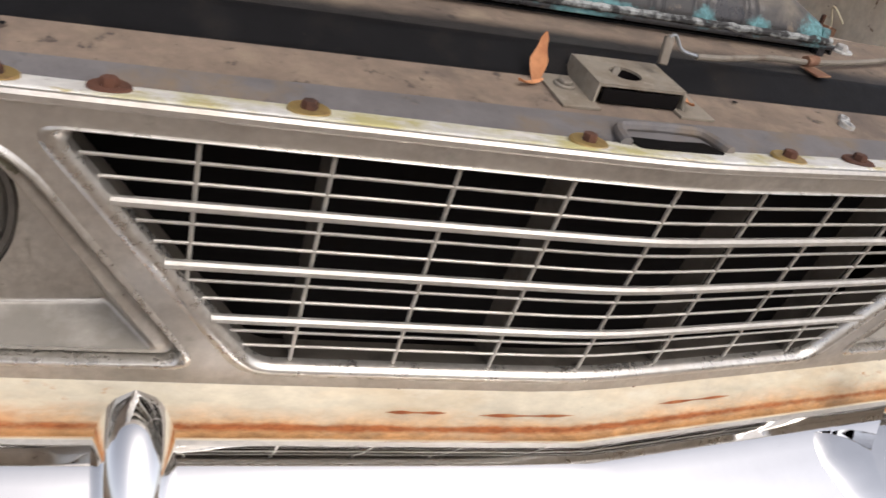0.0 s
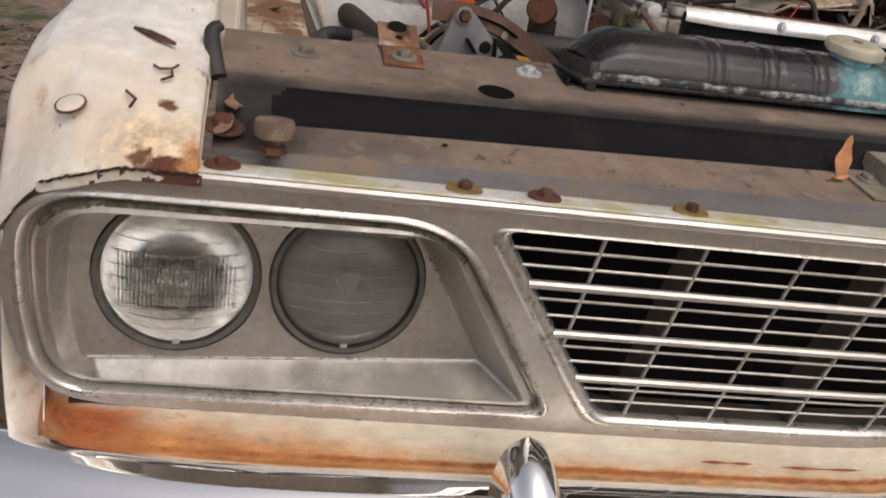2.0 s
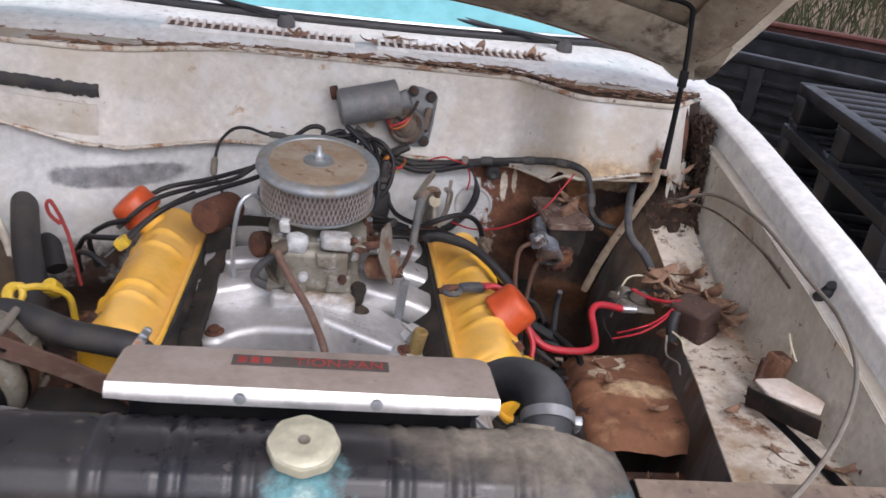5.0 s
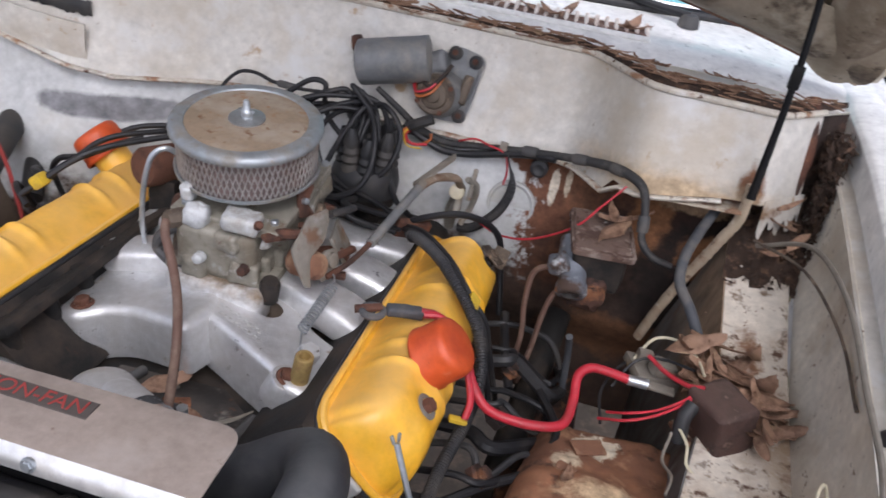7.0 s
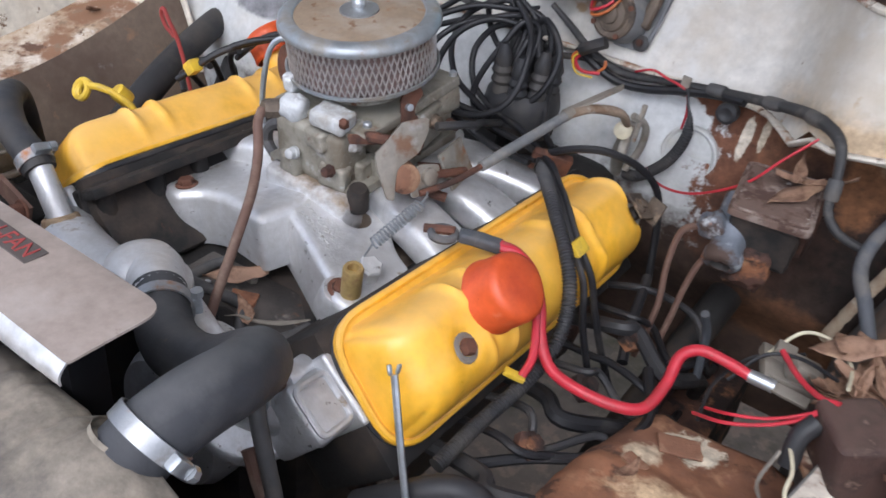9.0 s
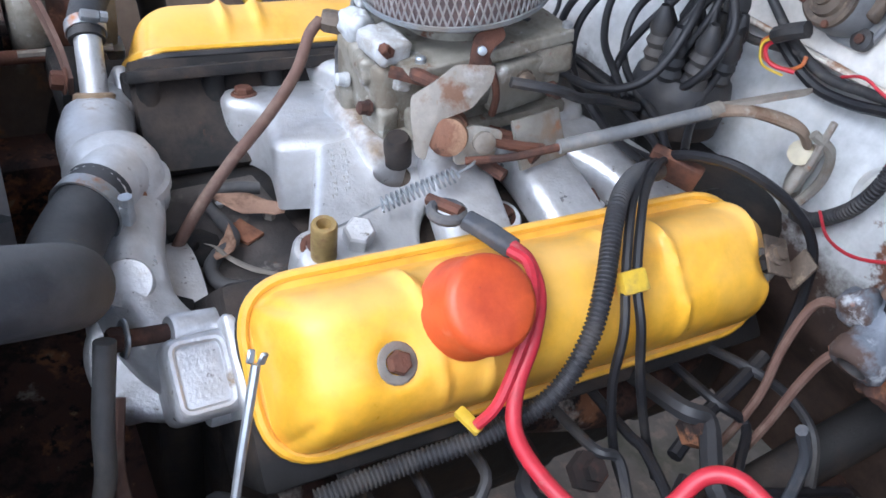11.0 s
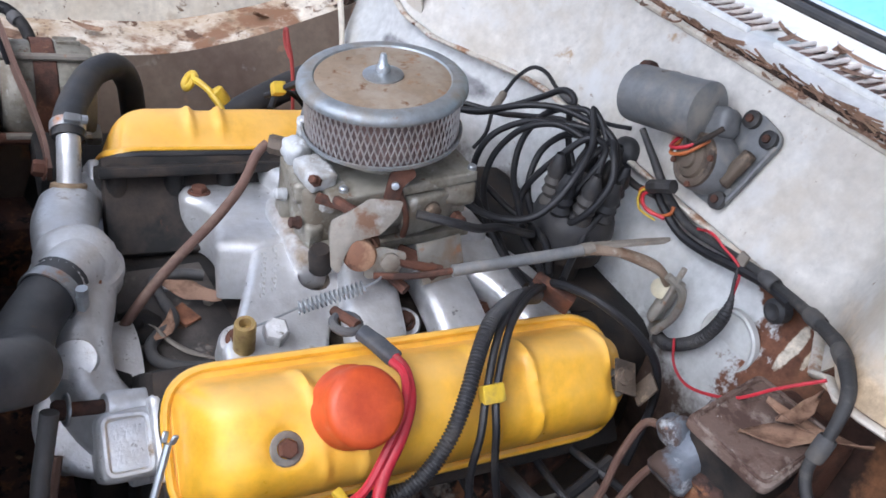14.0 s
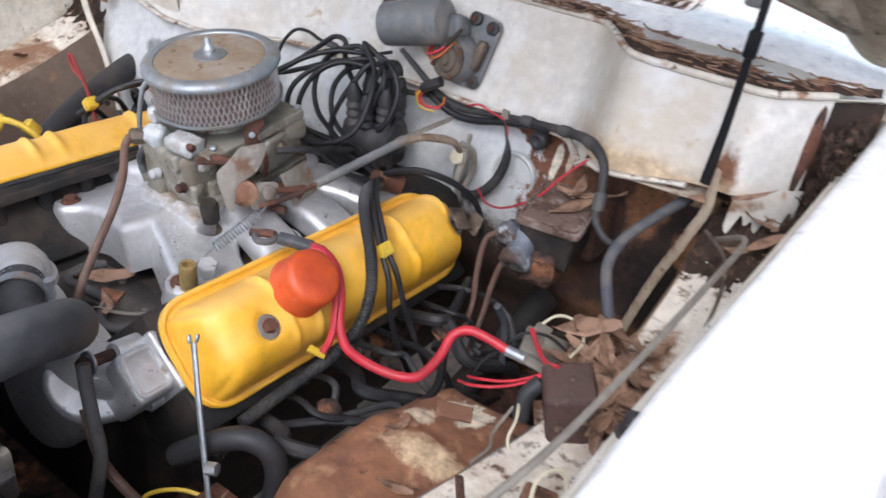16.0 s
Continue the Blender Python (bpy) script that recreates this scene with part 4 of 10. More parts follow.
part("latch_slot", slot, "core", support, "black plate for the shaded slot of the bonnet catch")
lip = tube([(-0.05, -0.196, 0.806), (-0.044, -0.172, 0.81), (-0.03, -0.163, 0.812), (0.03, -0.163, 0.812), (0.044, -0.172, 0.81), (0.05, -0.196, 0.806)], 0.005, 8)
part("slot_lip", lip, "deck_grey", support)

# front panel of pressed aluminium round grille and headlamps
panel = thing("grille_panel", (0, -0.15, 0.55), "pressed aluminium grille and headlamp surround, dulled and stained", "grille")
LAMP_EDGE = rounded([(0.850, 0.780), (0.496, 0.783), (0.351, 0.5515), (0.852, 0.5465), (0.861, 0.645)], [0.07, 0.06, 0.03, 0.07, 0.10], 9)
LAMP_GROOVE = rounded([(0.839, 0.772), (0.502, 0.7745), (0.366, 0.5625), (0.841, 0.559), (0.850, 0.645)], [0.065, 0.055, 0.022, 0.065, 0.09], 9)
LAMP_RIDGE = rounded([(0.824, 0.760), (0.505, 0.765), (0.386, 0.5705), (0.828, 0.568), (0.833, 0.645)], [0.05, 0.035, 0.012, 0.045, 0.08], 9)
FLOOR = rounded([(0.817, 0.738), (0.513, 0.7375), (0.431, 0.597), (0.812, 0.592), (0.823, 0.655)], [0.03, 0.02, 0.007, 0.012, 0.05], 9)


def opening(top, low, x_top, x_low, r):
    """Outline of the grille opening, symmetrical about the middle."""
    half = [(0.03, top), (0.10, top), (0.25, top), (x_top, top), (x_low, low), (0.20, low), (0.10, low), (0.03, low)]
    rs = [0.01, 0.01, 0.01, r, r, 0.01, 0.01, 0.01]
    return rounded(half + [(-x, z) for x, z in reversed(half)], rs + rs[::-1], 5)


GRILLE_EDGE = opening(0.777, 0.5625, 0.4565, 0.306, 0.016)
GRILLE_ROLL = opening(0.7815, 0.5465, 0.480, 0.320, 0.026)


def front_skin():
    bm = bmesh.new()
    half = [(0.0, 0.534), (0.04, 0.534), (0.12, 0.534), (0.25, 0.534), (0.40, 0.535), (0.6, 0.536), (0.79, 0.538), (0.820, 0.544), (0.839, 0.554), (0.852, 0.571), (0.863, 0.599), (0.868, 0.636), (0.867, 0.675), (0.862, 0.711), (0.854, 0.740), (0.843, 0.757), (0.829, 0.770), (0.811, 0.780), (0.79, 0.7865), (0.75, 0.7935), (0.70, 0.8)]
    half += [(x / 10, 0.8) for x in range(6, -1, -1)]

    def loop(pts):
        vs = [bm.verts.new((x, 0, z)) for x, z in pts]
        return [bm.edges.new((vs[i - 1], vs[i])) for i in range(len(vs))]

    edges = loop(half + [(-x, z) for x, z in reversed(half[1:-1])]) + loop(GRILLE_ROLL)
    edges += loop(LAMP_EDGE) + loop([(-x, z) for x, z in LAMP_EDGE])
    bmesh.ops.triangle_fill(bm, edges=edges, use_beauty=True, use_dissolve=False, normal=(0, -1, 0))
    bmesh.ops.subdivide_edges(bm, edges=[e for e in bm.edges if e.calc_length() > 0.06], cuts=2)
    bmesh.ops.triangulate(bm, faces=bm.faces)
    for v in bm.verts:
        v.co.y = face(v.co.x, v.co.z)
    return bm


def rolled(rings, close=True):
    """A skin laid over rings of points that run side by side."""
    bm = bmesh.new()
    vs = [[bm.verts.new(p) for p in ring] for ring in rings]
    for a, b in zip(vs, vs[1:]):
        for i in range(len(a)):
            bm.faces.new((a[i - 1], a[i], b[i], b[i - 1]))
    bmesh.ops.recalc_face_normals(bm, faces=bm.faces)
    return bm


skin = front_skin()
bmesh.ops.remove_doubles(skin, verts=skin.verts, dist=0.0005)
bmesh.ops.recalc_face_normals(skin, faces=skin.faces)
surround = part("surround", skin, "alloy", panel, "dull pressed aluminium", smooth=60)
# rounded top edge and the flange that is bolted to the support
top = sheet(lambda u, v: Vector((lambda x, a: (x, face(x, 0.8) + 0.006 * (1 - math.cos(a)) + max(0, v - 0.4) * 0.05, 0.8 + 0.006 * math.sin(a) - max(0, v - 0.4) * 0.002))(-0.79 + 1.58 * u, min(v / 0.4, 1) * math.pi / 2)), 60, 12)
part("flange", top, ["alloy_flange"], panel, "bright top flange with mossy yellow stains")
part("edge_bead", tube([on_face(-0.78 + 1.56 * i / 40, 0.8005, 0.0) + Vector((0, 0.002, 0)) for i in range(41)], 0.0045, 8, smooth=False), "alloy", panel)
# the metal rolls over into the grille opening
rings = []
for k in range(9):
    t = k / 8
    rings.append([on_face(xa + (xb - xa) * t, za + (zb - za) * t, 0.0028 * math.sin(math.pi * min(1.0, 1.25 * t)) - 0.012 * (1 - math.sqrt(max(0.0, 1 - t ** 3)))) for (xa, za), (xb, zb) in zip(GRILLE_ROLL, GRILLE_EDGE)])
part("opening_rim", rolled(rings), "alloy_bright", panel, "broad rolled rim of the grille opening", smooth=60)
back = rolled([[on_face(x, z, -d) for x, z in GRILLE_EDGE] for d in (0.012, 0.045)])
bmesh.ops.reverse_faces(back, faces=back.faces)
part("opening_wall", back, "fin", panel)

GRILLE_X = lambda z: 0.3100 + (z - 0.5625) * 0.692  # noqa: E731


def bar_across(z, r, out, squash=1.0):
    w = GRILLE_X(z) + 0.004
    return tube([on_face(-w + 2 * w * i / 24, z, out) for i in range(25)], r, 8, smooth=False, squash=squash)


for z in (0.7245, 0.669, 0.6135):
    part("main_bar", bar_across(z, 0.0042, -0.003), "bar_bright", panel, "bright thick horizontal bar")
for a, b in ((0.777, 0.7245), (0.7245, 0.669), (0.669, 0.6135), (0.6135, 0.5625)):
    for k in (1, 2):
        part("thin_bar", bar_across(a + (b - a) * k / 3, 0.00145, -0.009), "bar_bright", panel)
for k in range(-4, 5):
    x = k * 0.0925
    low = 0.5625 if abs(x) < 0.310 else 0.5625 + (abs(x) - 0.310) / 0.692
    m = 0.003
    bm = tube([on_face(x, 0.775, -0.0095), on_face(x, low, -0.0095)], 0.0019, 8, smooth=False)
    part("upright", bm, "bar_bright", panel)
    if k % 2:
        fin = sheet(lambda u, v: on_face(x, 0.775 + (low - 0.775) * u, -0.014 - 0.035 * v), 8, 2, 0.002)
        part("fin", fin, "fin", panel, "dull vertical blade behind the bars")

# headlamp recess: a sloping wall, then a flat floor
RECESS = ((LAMP_EDGE, LAMP_GROOVE, 0.0, 0.0), (LAMP_EDGE, LAMP_GROOVE, 0.25, -0.0022), (LAMP_EDGE, LAMP_GROOVE, 0.50, -0.0025), (LAMP_EDGE, LAMP_GROOVE, 0.72, 0.0005), (LAMP_EDGE, LAMP_GROOVE, 0.86, 0.007), (LAMP_EDGE, LAMP_GROOVE, 0.97, 0.013), (LAMP_GROOVE, LAMP_RIDGE, 0.10, 0.013), (LAMP_GROOVE, LAMP_RIDGE, 0.28, 0.008), (LAMP_GROOVE, LAMP_RIDGE, 0.55, 0.006), (LAMP_GROOVE, LAMP_RIDGE, 0.85, 0.0045), (LAMP_GROOVE, LAMP_RIDGE, 1.0, 0.0035))
for s in (-1, 1):
    rings = [[(s * (xa + (xb - xa) * t), face(xa, za) + d, za + (zb - za) * t) for (xa, za), (xb, zb) in zip(p, q)] for p, q, t, d in RECESS]
    for t, f in ((0.06, 0.02), (0.14, 0.12), (0.5, 0.52), (0.86, 0.93), (0.95, 0.985), (1.0, 1.0)):
        rings.append([(s * (xa + (xb - xa) * t), (face(xa, za) + 0.0035) * (1 - f) - 0.068 * f, za + (zb - za) * t) for (xa, za), (xb, zb) in zip(LAMP_RIDGE, FLOOR)])
    part("lamp_rail", rolled(rings[:6]), "alloy_bright", panel, "bright rolled rail round the headlamp recess", smooth=50)
    bez = part("headlamp_bezel", rolled(rings[5:]), "alloy_dusty", panel, "stepped aluminium recess round the headlamps", smooth=50)
    part("floor_bead", tube([(s * 0.806, -0.0692, 0.5925), (s * 0.62, -0.0692, 0.5948), (s * 0.436, -0.0692, 0.5972), (s * 0.432, -0.0692, 0.602), (s * 0.470, -0.0692, 0.665), (s * 0.505, -0.0692, 0.7235)], 0.0013, 6, smooth=False), "alloy_bright", panel, "thin bright fold line")
    brow = sorted([(xa + (xb - xa) * 0.4, za + (zb - za) * 0.4, face(xa, za)) for (xa, za), (xb, zb) in zip(LAMP_GROOVE, LAMP_RIDGE) if za > 0.735], key=lambda p: -p[0])
    fine = [[a + (b - a) * k / 12 for a, b in zip(p, q)] for p, q in zip(brow, brow[1:]) for k in range(12)]
    grime = tube([(s * x, y + 0.0066, z + 0.0008 * noise.noise(Vector((i * 0.31, 0, 4)))) for i, (x, z, y) in enumerate(fine)], [0.0028 + 0.0015 * noise.noise(Vector((i * 0.23, 7, 0))) for i in range(len(fine))], 6, smooth=False)
    part("groove_grime", grime, "moss", panel, "dark mossy grime in the groove")
    moss = bmesh.new()
    rm = random.Random(31 + s)
    for i in range(46):
        x = rm.uniform(0.52, 0.80)
        b = box((rm.uniform(0.004, 0.016), 0.0016, rm.uniform(0.001, 0.003)), pose(s * x, face(x, 0.762) + 0.0035, 0.7625 + rm.uniform(-0.0012, 0.0016), 0, rm.uniform(-8, 8), 0))
        grown(moss, b)
    tagged(part("moss", moss, "moss", panel, "grey-green moss along the brow"), kind="stuff")
    # floor of the recess with two round openings
    bm = bmesh.new()
    loops = [[bm.verts.new((s * x, -0.068, z)) for x, z in FLOOR]]
    for cx in (0.7275, 0.5705):
        loops.append([bm.verts.new((s * cx + 0.0755 * math.cos(a), -0.068, 0.6785 + 0.0755 * math.sin(a))) for a in (2 * math.pi * i / 40 for i in range(40))])
    # the lamps stand a little above the floor's upper edge, so their openings are cut by a flat brow
    es = []
    for lp in loops[:1]:
        es += [bm.edges.new((lp[i - 1], lp[i])) for i in range(len(lp))]
    for lp in loops[1:]:
        for v in lp:
            v.co.z = min(v.co.z, 0.7365)
        lp2 = [lp[0]]
        for v in lp[1:]:
            if (v.co - lp2[-1].co).length > 1e-4:
                lp2.append(v)
        es += [bm.edges.new((lp2[i - 1], lp2[i])) for i in range(len(lp2))]
    bmesh.ops.triangle_fill(bm, edges=es, use_beauty=True, normal=(0, -1, 0))
    for f in bm.faces:
        if f.normal.y > 0:
            f.normal_flip()
    part("recess_floor", bm, "alloy_dusty", panel, smooth=0)


def headlamp(x, bright):
    at = Vector((x, -0.055, 0.6785))
    lamp = thing("headlamp", at, "round sealed-beam headlamp with a %s lens" % ("clear ribbed" if bright else "grey clouded"), "headlamp", "quad headlamps")
    m = axes((x, -0.062, 0.6785), (0, -1, 0.06), (1, 0, 0))
    part("retaining_ring", lathe([(0.0745, -0.012), (0.0752, 0.006), (0.073, 0.0105), (0.0685, 0.010), (0.0672, 0.004), (0.067, -0.006)], m, 48, cap=False), "ring_dull", lamp, "dull darkened steel ring")
    part("gasket", lathe([(0.0775, -0.008), (0.0780, 0.003), (0.0755, 0.005), (0.0742, -0.01)], m, 48, cap=False), "rubber", lamp)
    glass = lathe([(0.0675, 0.002)] + [(0.067 * math.cos(a), 0.004 + 0.020 * math.sin(a)) for a in (math.pi / 2 * k / 8 for k in range(9))], m, 48, cap=False)
    part("lens", glass, "lamp_glass" if bright else "lamp_dull", lamp, smooth=60)
    # moulded flutes of the lens
    fl = bmesh.new()
    for k in range(-14, 15) if bright else ():
        a = k * 0.0036
        lo, hi = -0.030, 0.024
        lim = math.sqrt(max(0, 0.060 ** 2 - a * a))
        lo, hi = max(lo, -lim), min(hi, lim)
        grown(fl, tube([(a, lo + (hi - lo) * i / 5, 0.0225 - 0.018 * (a * a + (lo + (hi - lo) * i / 5) ** 2) / 0.067 ** 2 + 0.002) for i in range(6)], 0.0011, 5, smooth=False), m)
    for k in range(9):
        b = -0.048 + k * 0.012
        lim = math.sqrt(0.061 ** 2 - b * b)
        grown(fl, tube([(-lim + 2 * lim * i / 10, b - 0.003 * (1 - (2 * i / 10 - 1) ** 2), 0.0225 - 0.018 * ((-lim + 2 * lim * i / 10) ** 2 + b * b) / 0.067 ** 2 + (0.002 if bright else 0.0012)) for i in range(11)], 0.0009 if bright else 0.0006, 5, smooth=False), m)
    tagged(part("fluting", fl, "lamp_glass" if bright else "lamp_dull", lamp), kind="stuff")
    bowl = lathe([(0.0672 * (1 - k / 12), -0.044 * (1 - (1 - k / 12) ** 2)) for k in range(13)], m, 40, cap=False)
    bmesh.ops.reverse_faces(bowl, faces=bowl.faces)
    part("reflector", bowl, "reflector" if bright else "reflector_dull", lamp)
    part("bulb_shield", lathe([(0.011, -0.018), (0.012, -0.004), (0.009, 0.0), (0, 0.001)], m, 16, cap=False), "chrome_dull", lamp)
    part("tab", box((0.007, 0.006, 0.008), axes((x, -0.072, 0.6125), (0, 0, 1)), 0.001), "oxide", lamp)
    return lamp


for s in (-1, 1):
    headlamp(s * 0.7275, True)
    headlamp(s * 0.5705, False)

# bolts along the flange
for x in (-0.69, -0.496, -0.428, -0.299, -0.088, 0.107, 0.193, 0.299, 0.428, 0.496, 0.69):
    clean = x in (-0.428, 0.193, 0.69, -0.69)
    hexbolt("flange_bolt", (x, -0.211 + 0.1 * abs(x), 0.8055), (0, -0.1, 1), 0.0062, 0.008, panel, "rust", 0.0155 if not clean else 0.0145, "rust" if clean else "brass", "rusty hexagon bolt on a stained washer")

# black panel for the radiator core, coloured for the shade behind the grille
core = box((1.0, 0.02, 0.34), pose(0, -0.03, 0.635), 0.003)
part("radiator_core", core, "core", body, "black radiator core panel, coloured for the shade behind the grille")

# valance below the grille
val = sheet(lambda u, v: Vector((-0.86 + 1.72 * u, face(-0.86 + 1.72 * u, 0.548) + 0.008 + 18 * max(0, abs(-0.86 + 1.72 * u) - 0.812) ** 2 - 0.028 * math.sin(v * math.pi * 0.5) * 0.6 - 0.012 * v, 0.541 + 0.002 * smooth01((abs(-0.86 + 1.72 * u) - 0.3) / 0.2) - 5 * max(0, abs(-0.86 + 1.72 * u) - 0.812) ** 2 - 0.078 * v)), 90, 8, 0.002)
part("valance", val, "cream_rusty", body, "cream panel under the grille stained orange with rust", smooth=60)
# dark tube draws the seam's rust crust together with its shadow line
crust = tube([on_face(x / 80, 0.5345 + max(0, abs(x / 80) - 0.3) * 0.008 + 0.0012 * noise.noise(Vector((x * 0.7, 0, 1))), -0.003) for x in range(-66, 67)], [0.0026 + 0.0018 * noise.noise(Vector((x * 0.9, 4, 0))) for x in range(-66, 67)], 6, smooth=False)
part("seam_crust", crust, "rust_dark", body, "dark rusty crust and painted shadow line in the seam over the valance")
for x0, x1, z in ((-0.10, 0.0, 0.517), (0.10, 0.2, 0.521), (-0.19, -0.13, 0.519)):
    streak = sheet(lambda u, v: Vector((x0 + (x1 - x0) * u, face(x0 + (x1 - x0) * u, 0.548) - 0.0112 + 0.003 * (0.541 - z), z + 0.0026 * (v - 0.5) * math.sin(math.pi * u) * (1.5 + math.sin(9 * u)))), 20, 2)
    part("rust_streak", streak, "rust_streak", body)

# chrome bumper
bumper = thing("bumper", (0, -0.2, 0.38), "chromed steel front bumper with two overriders", "bumper")


def bumper_at(x, a):
    sweep = 0.10 * abs(x) + 0.25 * max(0, abs(x) - 0.62) ** 1.5
    prof = [(-0.160, 0.485), (-0.166, 0.496), (-0.174, 0.5015), (-0.186, 0.5005), (-0.205, 0.491), (-0.235, 0.468), (-0.265, 0.441), (-0.288, 0.41), (-0.298, 0.38), (-0.292, 0.35), (-0.27, 0.33), (-0.2, 0.32)]
    f = a * (len(prof) - 1)
    k = min(int(f), len(prof) - 2)
    p = Vector(prof[k]).lerp(Vector(prof[k + 1]), f - k)
    return Vector((x, p.x + sweep, p.y))


part("bumper_bar", sheet(lambda u, v: bumper_at(-0.9 + 1.8 * u, v), 60, 33, 0.002), "chrome", bumper, smooth=60)
for s in (-1, 1):
    x = s * 0.405

    def guard(u, v):
        a = (v - 0.5) * math.pi
        t = min(1.0, u / 0.3)
        w = 0.031 * math.sqrt(max(0.0, 1 - (1 - t) ** 2)) + 0.0005
        out = 0.052 * math.sqrt(max(0.0, 1 - (1 - t) ** 2)) + 0.075 * u
        return Vector((x + w * math.sin(a), -0.178 - out * max(0.0, math.cos(a)) ** 0.8 + 0.02 * (1 - u) - 0.02, 0.578 - 0.20 * u))

    part("overrider", sheet(guard, 30, 24, 0.0015), "chrome", bumper, "chromed bumper guard", smooth=60)


# ---- fenders, inner wings, firewall, cowl ----
EDGE = [(-0.2, 0.806), (-0.165, 0.815), (-0.14, 0.836), (-0.06, 0.867), (0.075, 0.912), (0.27, 0.972), (0.44, 1.010), (0.60, 1.034), (0.86, 1.072), (1.07, 1.093), (1.6, 1.125)]


def fender_edge(y):
    """Height of the inner top edge of a fender."""
    k = 0
    while k < len(EDGE) - 2 and y > EDGE[k + 1][0]:
        k += 1
    (ya, za), (yb, zb) = EDGE[k], EDGE[k + 1]
    return za + (zb - za) * (y - ya) / (yb - ya)


def shelf_z(y):
    return 0.815 + 0.095 * max(0.0, (y - 0.5) / 0.35) ** 1.5


for s in (-1, 1):
    def fender(u, v):
        y = -0.168 + 1.67 * u ** 1.5
        z = (fender_edge(y - 0.02) + fender_edge(y) + fender_edge(y + 0.02)) / 3
        # inner lip, crown, outer side
        prof = [(0.706, -0.050), (0.706, -0.025), (0.708, -0.006), (0.714, 0.0), (0.76, 0.009), (0.80, 0.011), (0.835, 0.002), (0.862, -0.024), (0.876, -0.10), (0.885, -0.30), (0.872, -0.56)]
        f = v * (len(prof) - 1)
        k = min(int(f), len(prof) - 2)
        p = Vector(prof[k]).lerp(Vector(prof[k + 1]), f - k)
        if y < -0.02 and p.y < -0.02 and p.x < 0.72:
            p.y = max(p.y, -0.02)
        p.y -= min(0.085, 0.9 * max(0.0, p.x - 0.757)) * smooth01((y + 0.02) / 0.35)
        x = p.x + 0.03 * smooth01((y - 0.2) / 0.8)
        nose = smooth01((-y - 0.06) / 0.10)
        drop = 0.030 * nose * smooth01((p.x - 0.79) / 0.07)
        ragged = 0.004 * noise.noise(Vector((p.x * 70, 2.0, s))) * (u < 0.01)
        y2 = y + 0.05 * nose * smooth01((p.x - 0.74) / 0.11) + 0.012 * (p.x - 0.706) / 0.18 + ragged
        if p.x > 0.865:
            x -= 0.03 * nose
            y2 += 0.07 * nose * smooth01((-p.y - 0.03) / 0.08)
        at = Vector((x, y2, z + p.y - drop))
        w = smooth01((-0.105 - y) / 0.063)
        if w and p.x > 0.7075:
            zs = 0.8045 - 0.008 * smooth01((p.x - 0.76) / 0.035) - 0.05 * max(0.0, (p.x - 0.795) / 0.06) ** 1.6 if p.x < 0.862 else 0.738
            rim = Vector((min(p.x, 0.866), face(p.x, min(zs, 0.8)) - 0.003 + ragged, min(zs, at.z + 0.02)))
            if p.x < 0.87:
                at = at.lerp(rim, w)
        return Vector((s * at.x, at.y, at.z))

    fen = part("fender", sheet(fender, 90, 45, 0.0015), "fender" if s < 0 else "fender_white", body, "white fender with flaking paint and a rusted nose" if s < 0 else "white fender, its top bright and chalky", smooth=50)
    # rusty patch of bare metal under the flaked nose
    edge = sheet(lambda u, v: Vector((s * (0.704 + 0.12 * u), face(0.704 + 0.12 * u, 0.8) - 0.004 + 0.002 * v, 0.8035 - 0.0095 * v + 0.0012 * noise.noise(Vector((u * 30, v, s))) - 0.017 * max(0.0, u - 0.5) / 0.5)), 60, 6, 0.0015)
    for f in edge.faces:
        c = f.calc_center_median()
        f.material_index = 1 if abs(c.x) < 0.742 + 0.02 * noise.noise(c * 120) or noise.noise(c * 90) > 0.28 else 0
    part("nose_reinforcement", edge, ["white_rusty", "rust"], body, "rusted turned edge below the fender nose", smooth=60)
    part("nose_crack", tube([(s * (0.706 + 0.115 * k / 60), face(0.706 + 0.115 * k / 60, 0.8) - 0.0052, 0.8042 - 0.017 * max(0.0, k / 60 - 0.5) / 0.5 + 0.0018 * noise.noise(Vector((k * 0.45, s, 0)))) for k in range(61)], [0.0011 + 0.0009 * noise.noise(Vector((k * 0.7, 3, s))) for k in range(61)], 6, smooth=False), "rust_black", body, "ragged crack along the fender nose")
    part("plugged_hole", lathe([(0.0105, -0.001), (0.0105, 0.0008), (0.0095, 0.0014), (0, 0.0014)], axes((s * 0.806, -0.115, 0.839), (s * 0.25, -0.45, 1)), 24, cap=False), "fender", body, "white round plug in the fender nose")
    part("plug_gap", lathe([(0.0122, -0.001), (0.0122, 0.0004), (0.0104, 0.0005)], axes((s * 0.806, -0.115, 0.839), (s * 0.25, -0.45, 1)), 24, cap=False), "rust_dark", body)
    if s < 0:
        for pts in (((0.730, -0.075), (0.735, -0.082), (0.733, -0.092), (0.741, -0.099)), ((0.735, -0.082), (0.744, -0.084), (0.749, -0.079)), ((0.765, -0.118), (0.757, -0.126), (0.760, -0.135))):
            part("paint_crack", tube([(-x, y, (fender_edge(y - 0.02) + fender_edge(y) + fender_edge(y + 0.02)) / 3 + 0.0092 - 0.02 * max(0.0, 0.745 - x)) for x, y in pts], 0.0012, 5, smooth=False), "rust_dark", body, "dark crack in the flaking paint")

        def scar(u, v):
            x, y = 0.772 - 0.037 * u, -0.022 - 0.022 * u + (v - 0.5) * 0.008 * (0.4 + math.sin(math.pi * u)) * (1 + 0.5 * noise.noise(Vector((u * 9, v, 1))))
            return Vector((-x, y, (fender_edge(y - 0.02) + fender_edge(y) + fender_edge(y + 0.02)) / 3 + 0.0105))
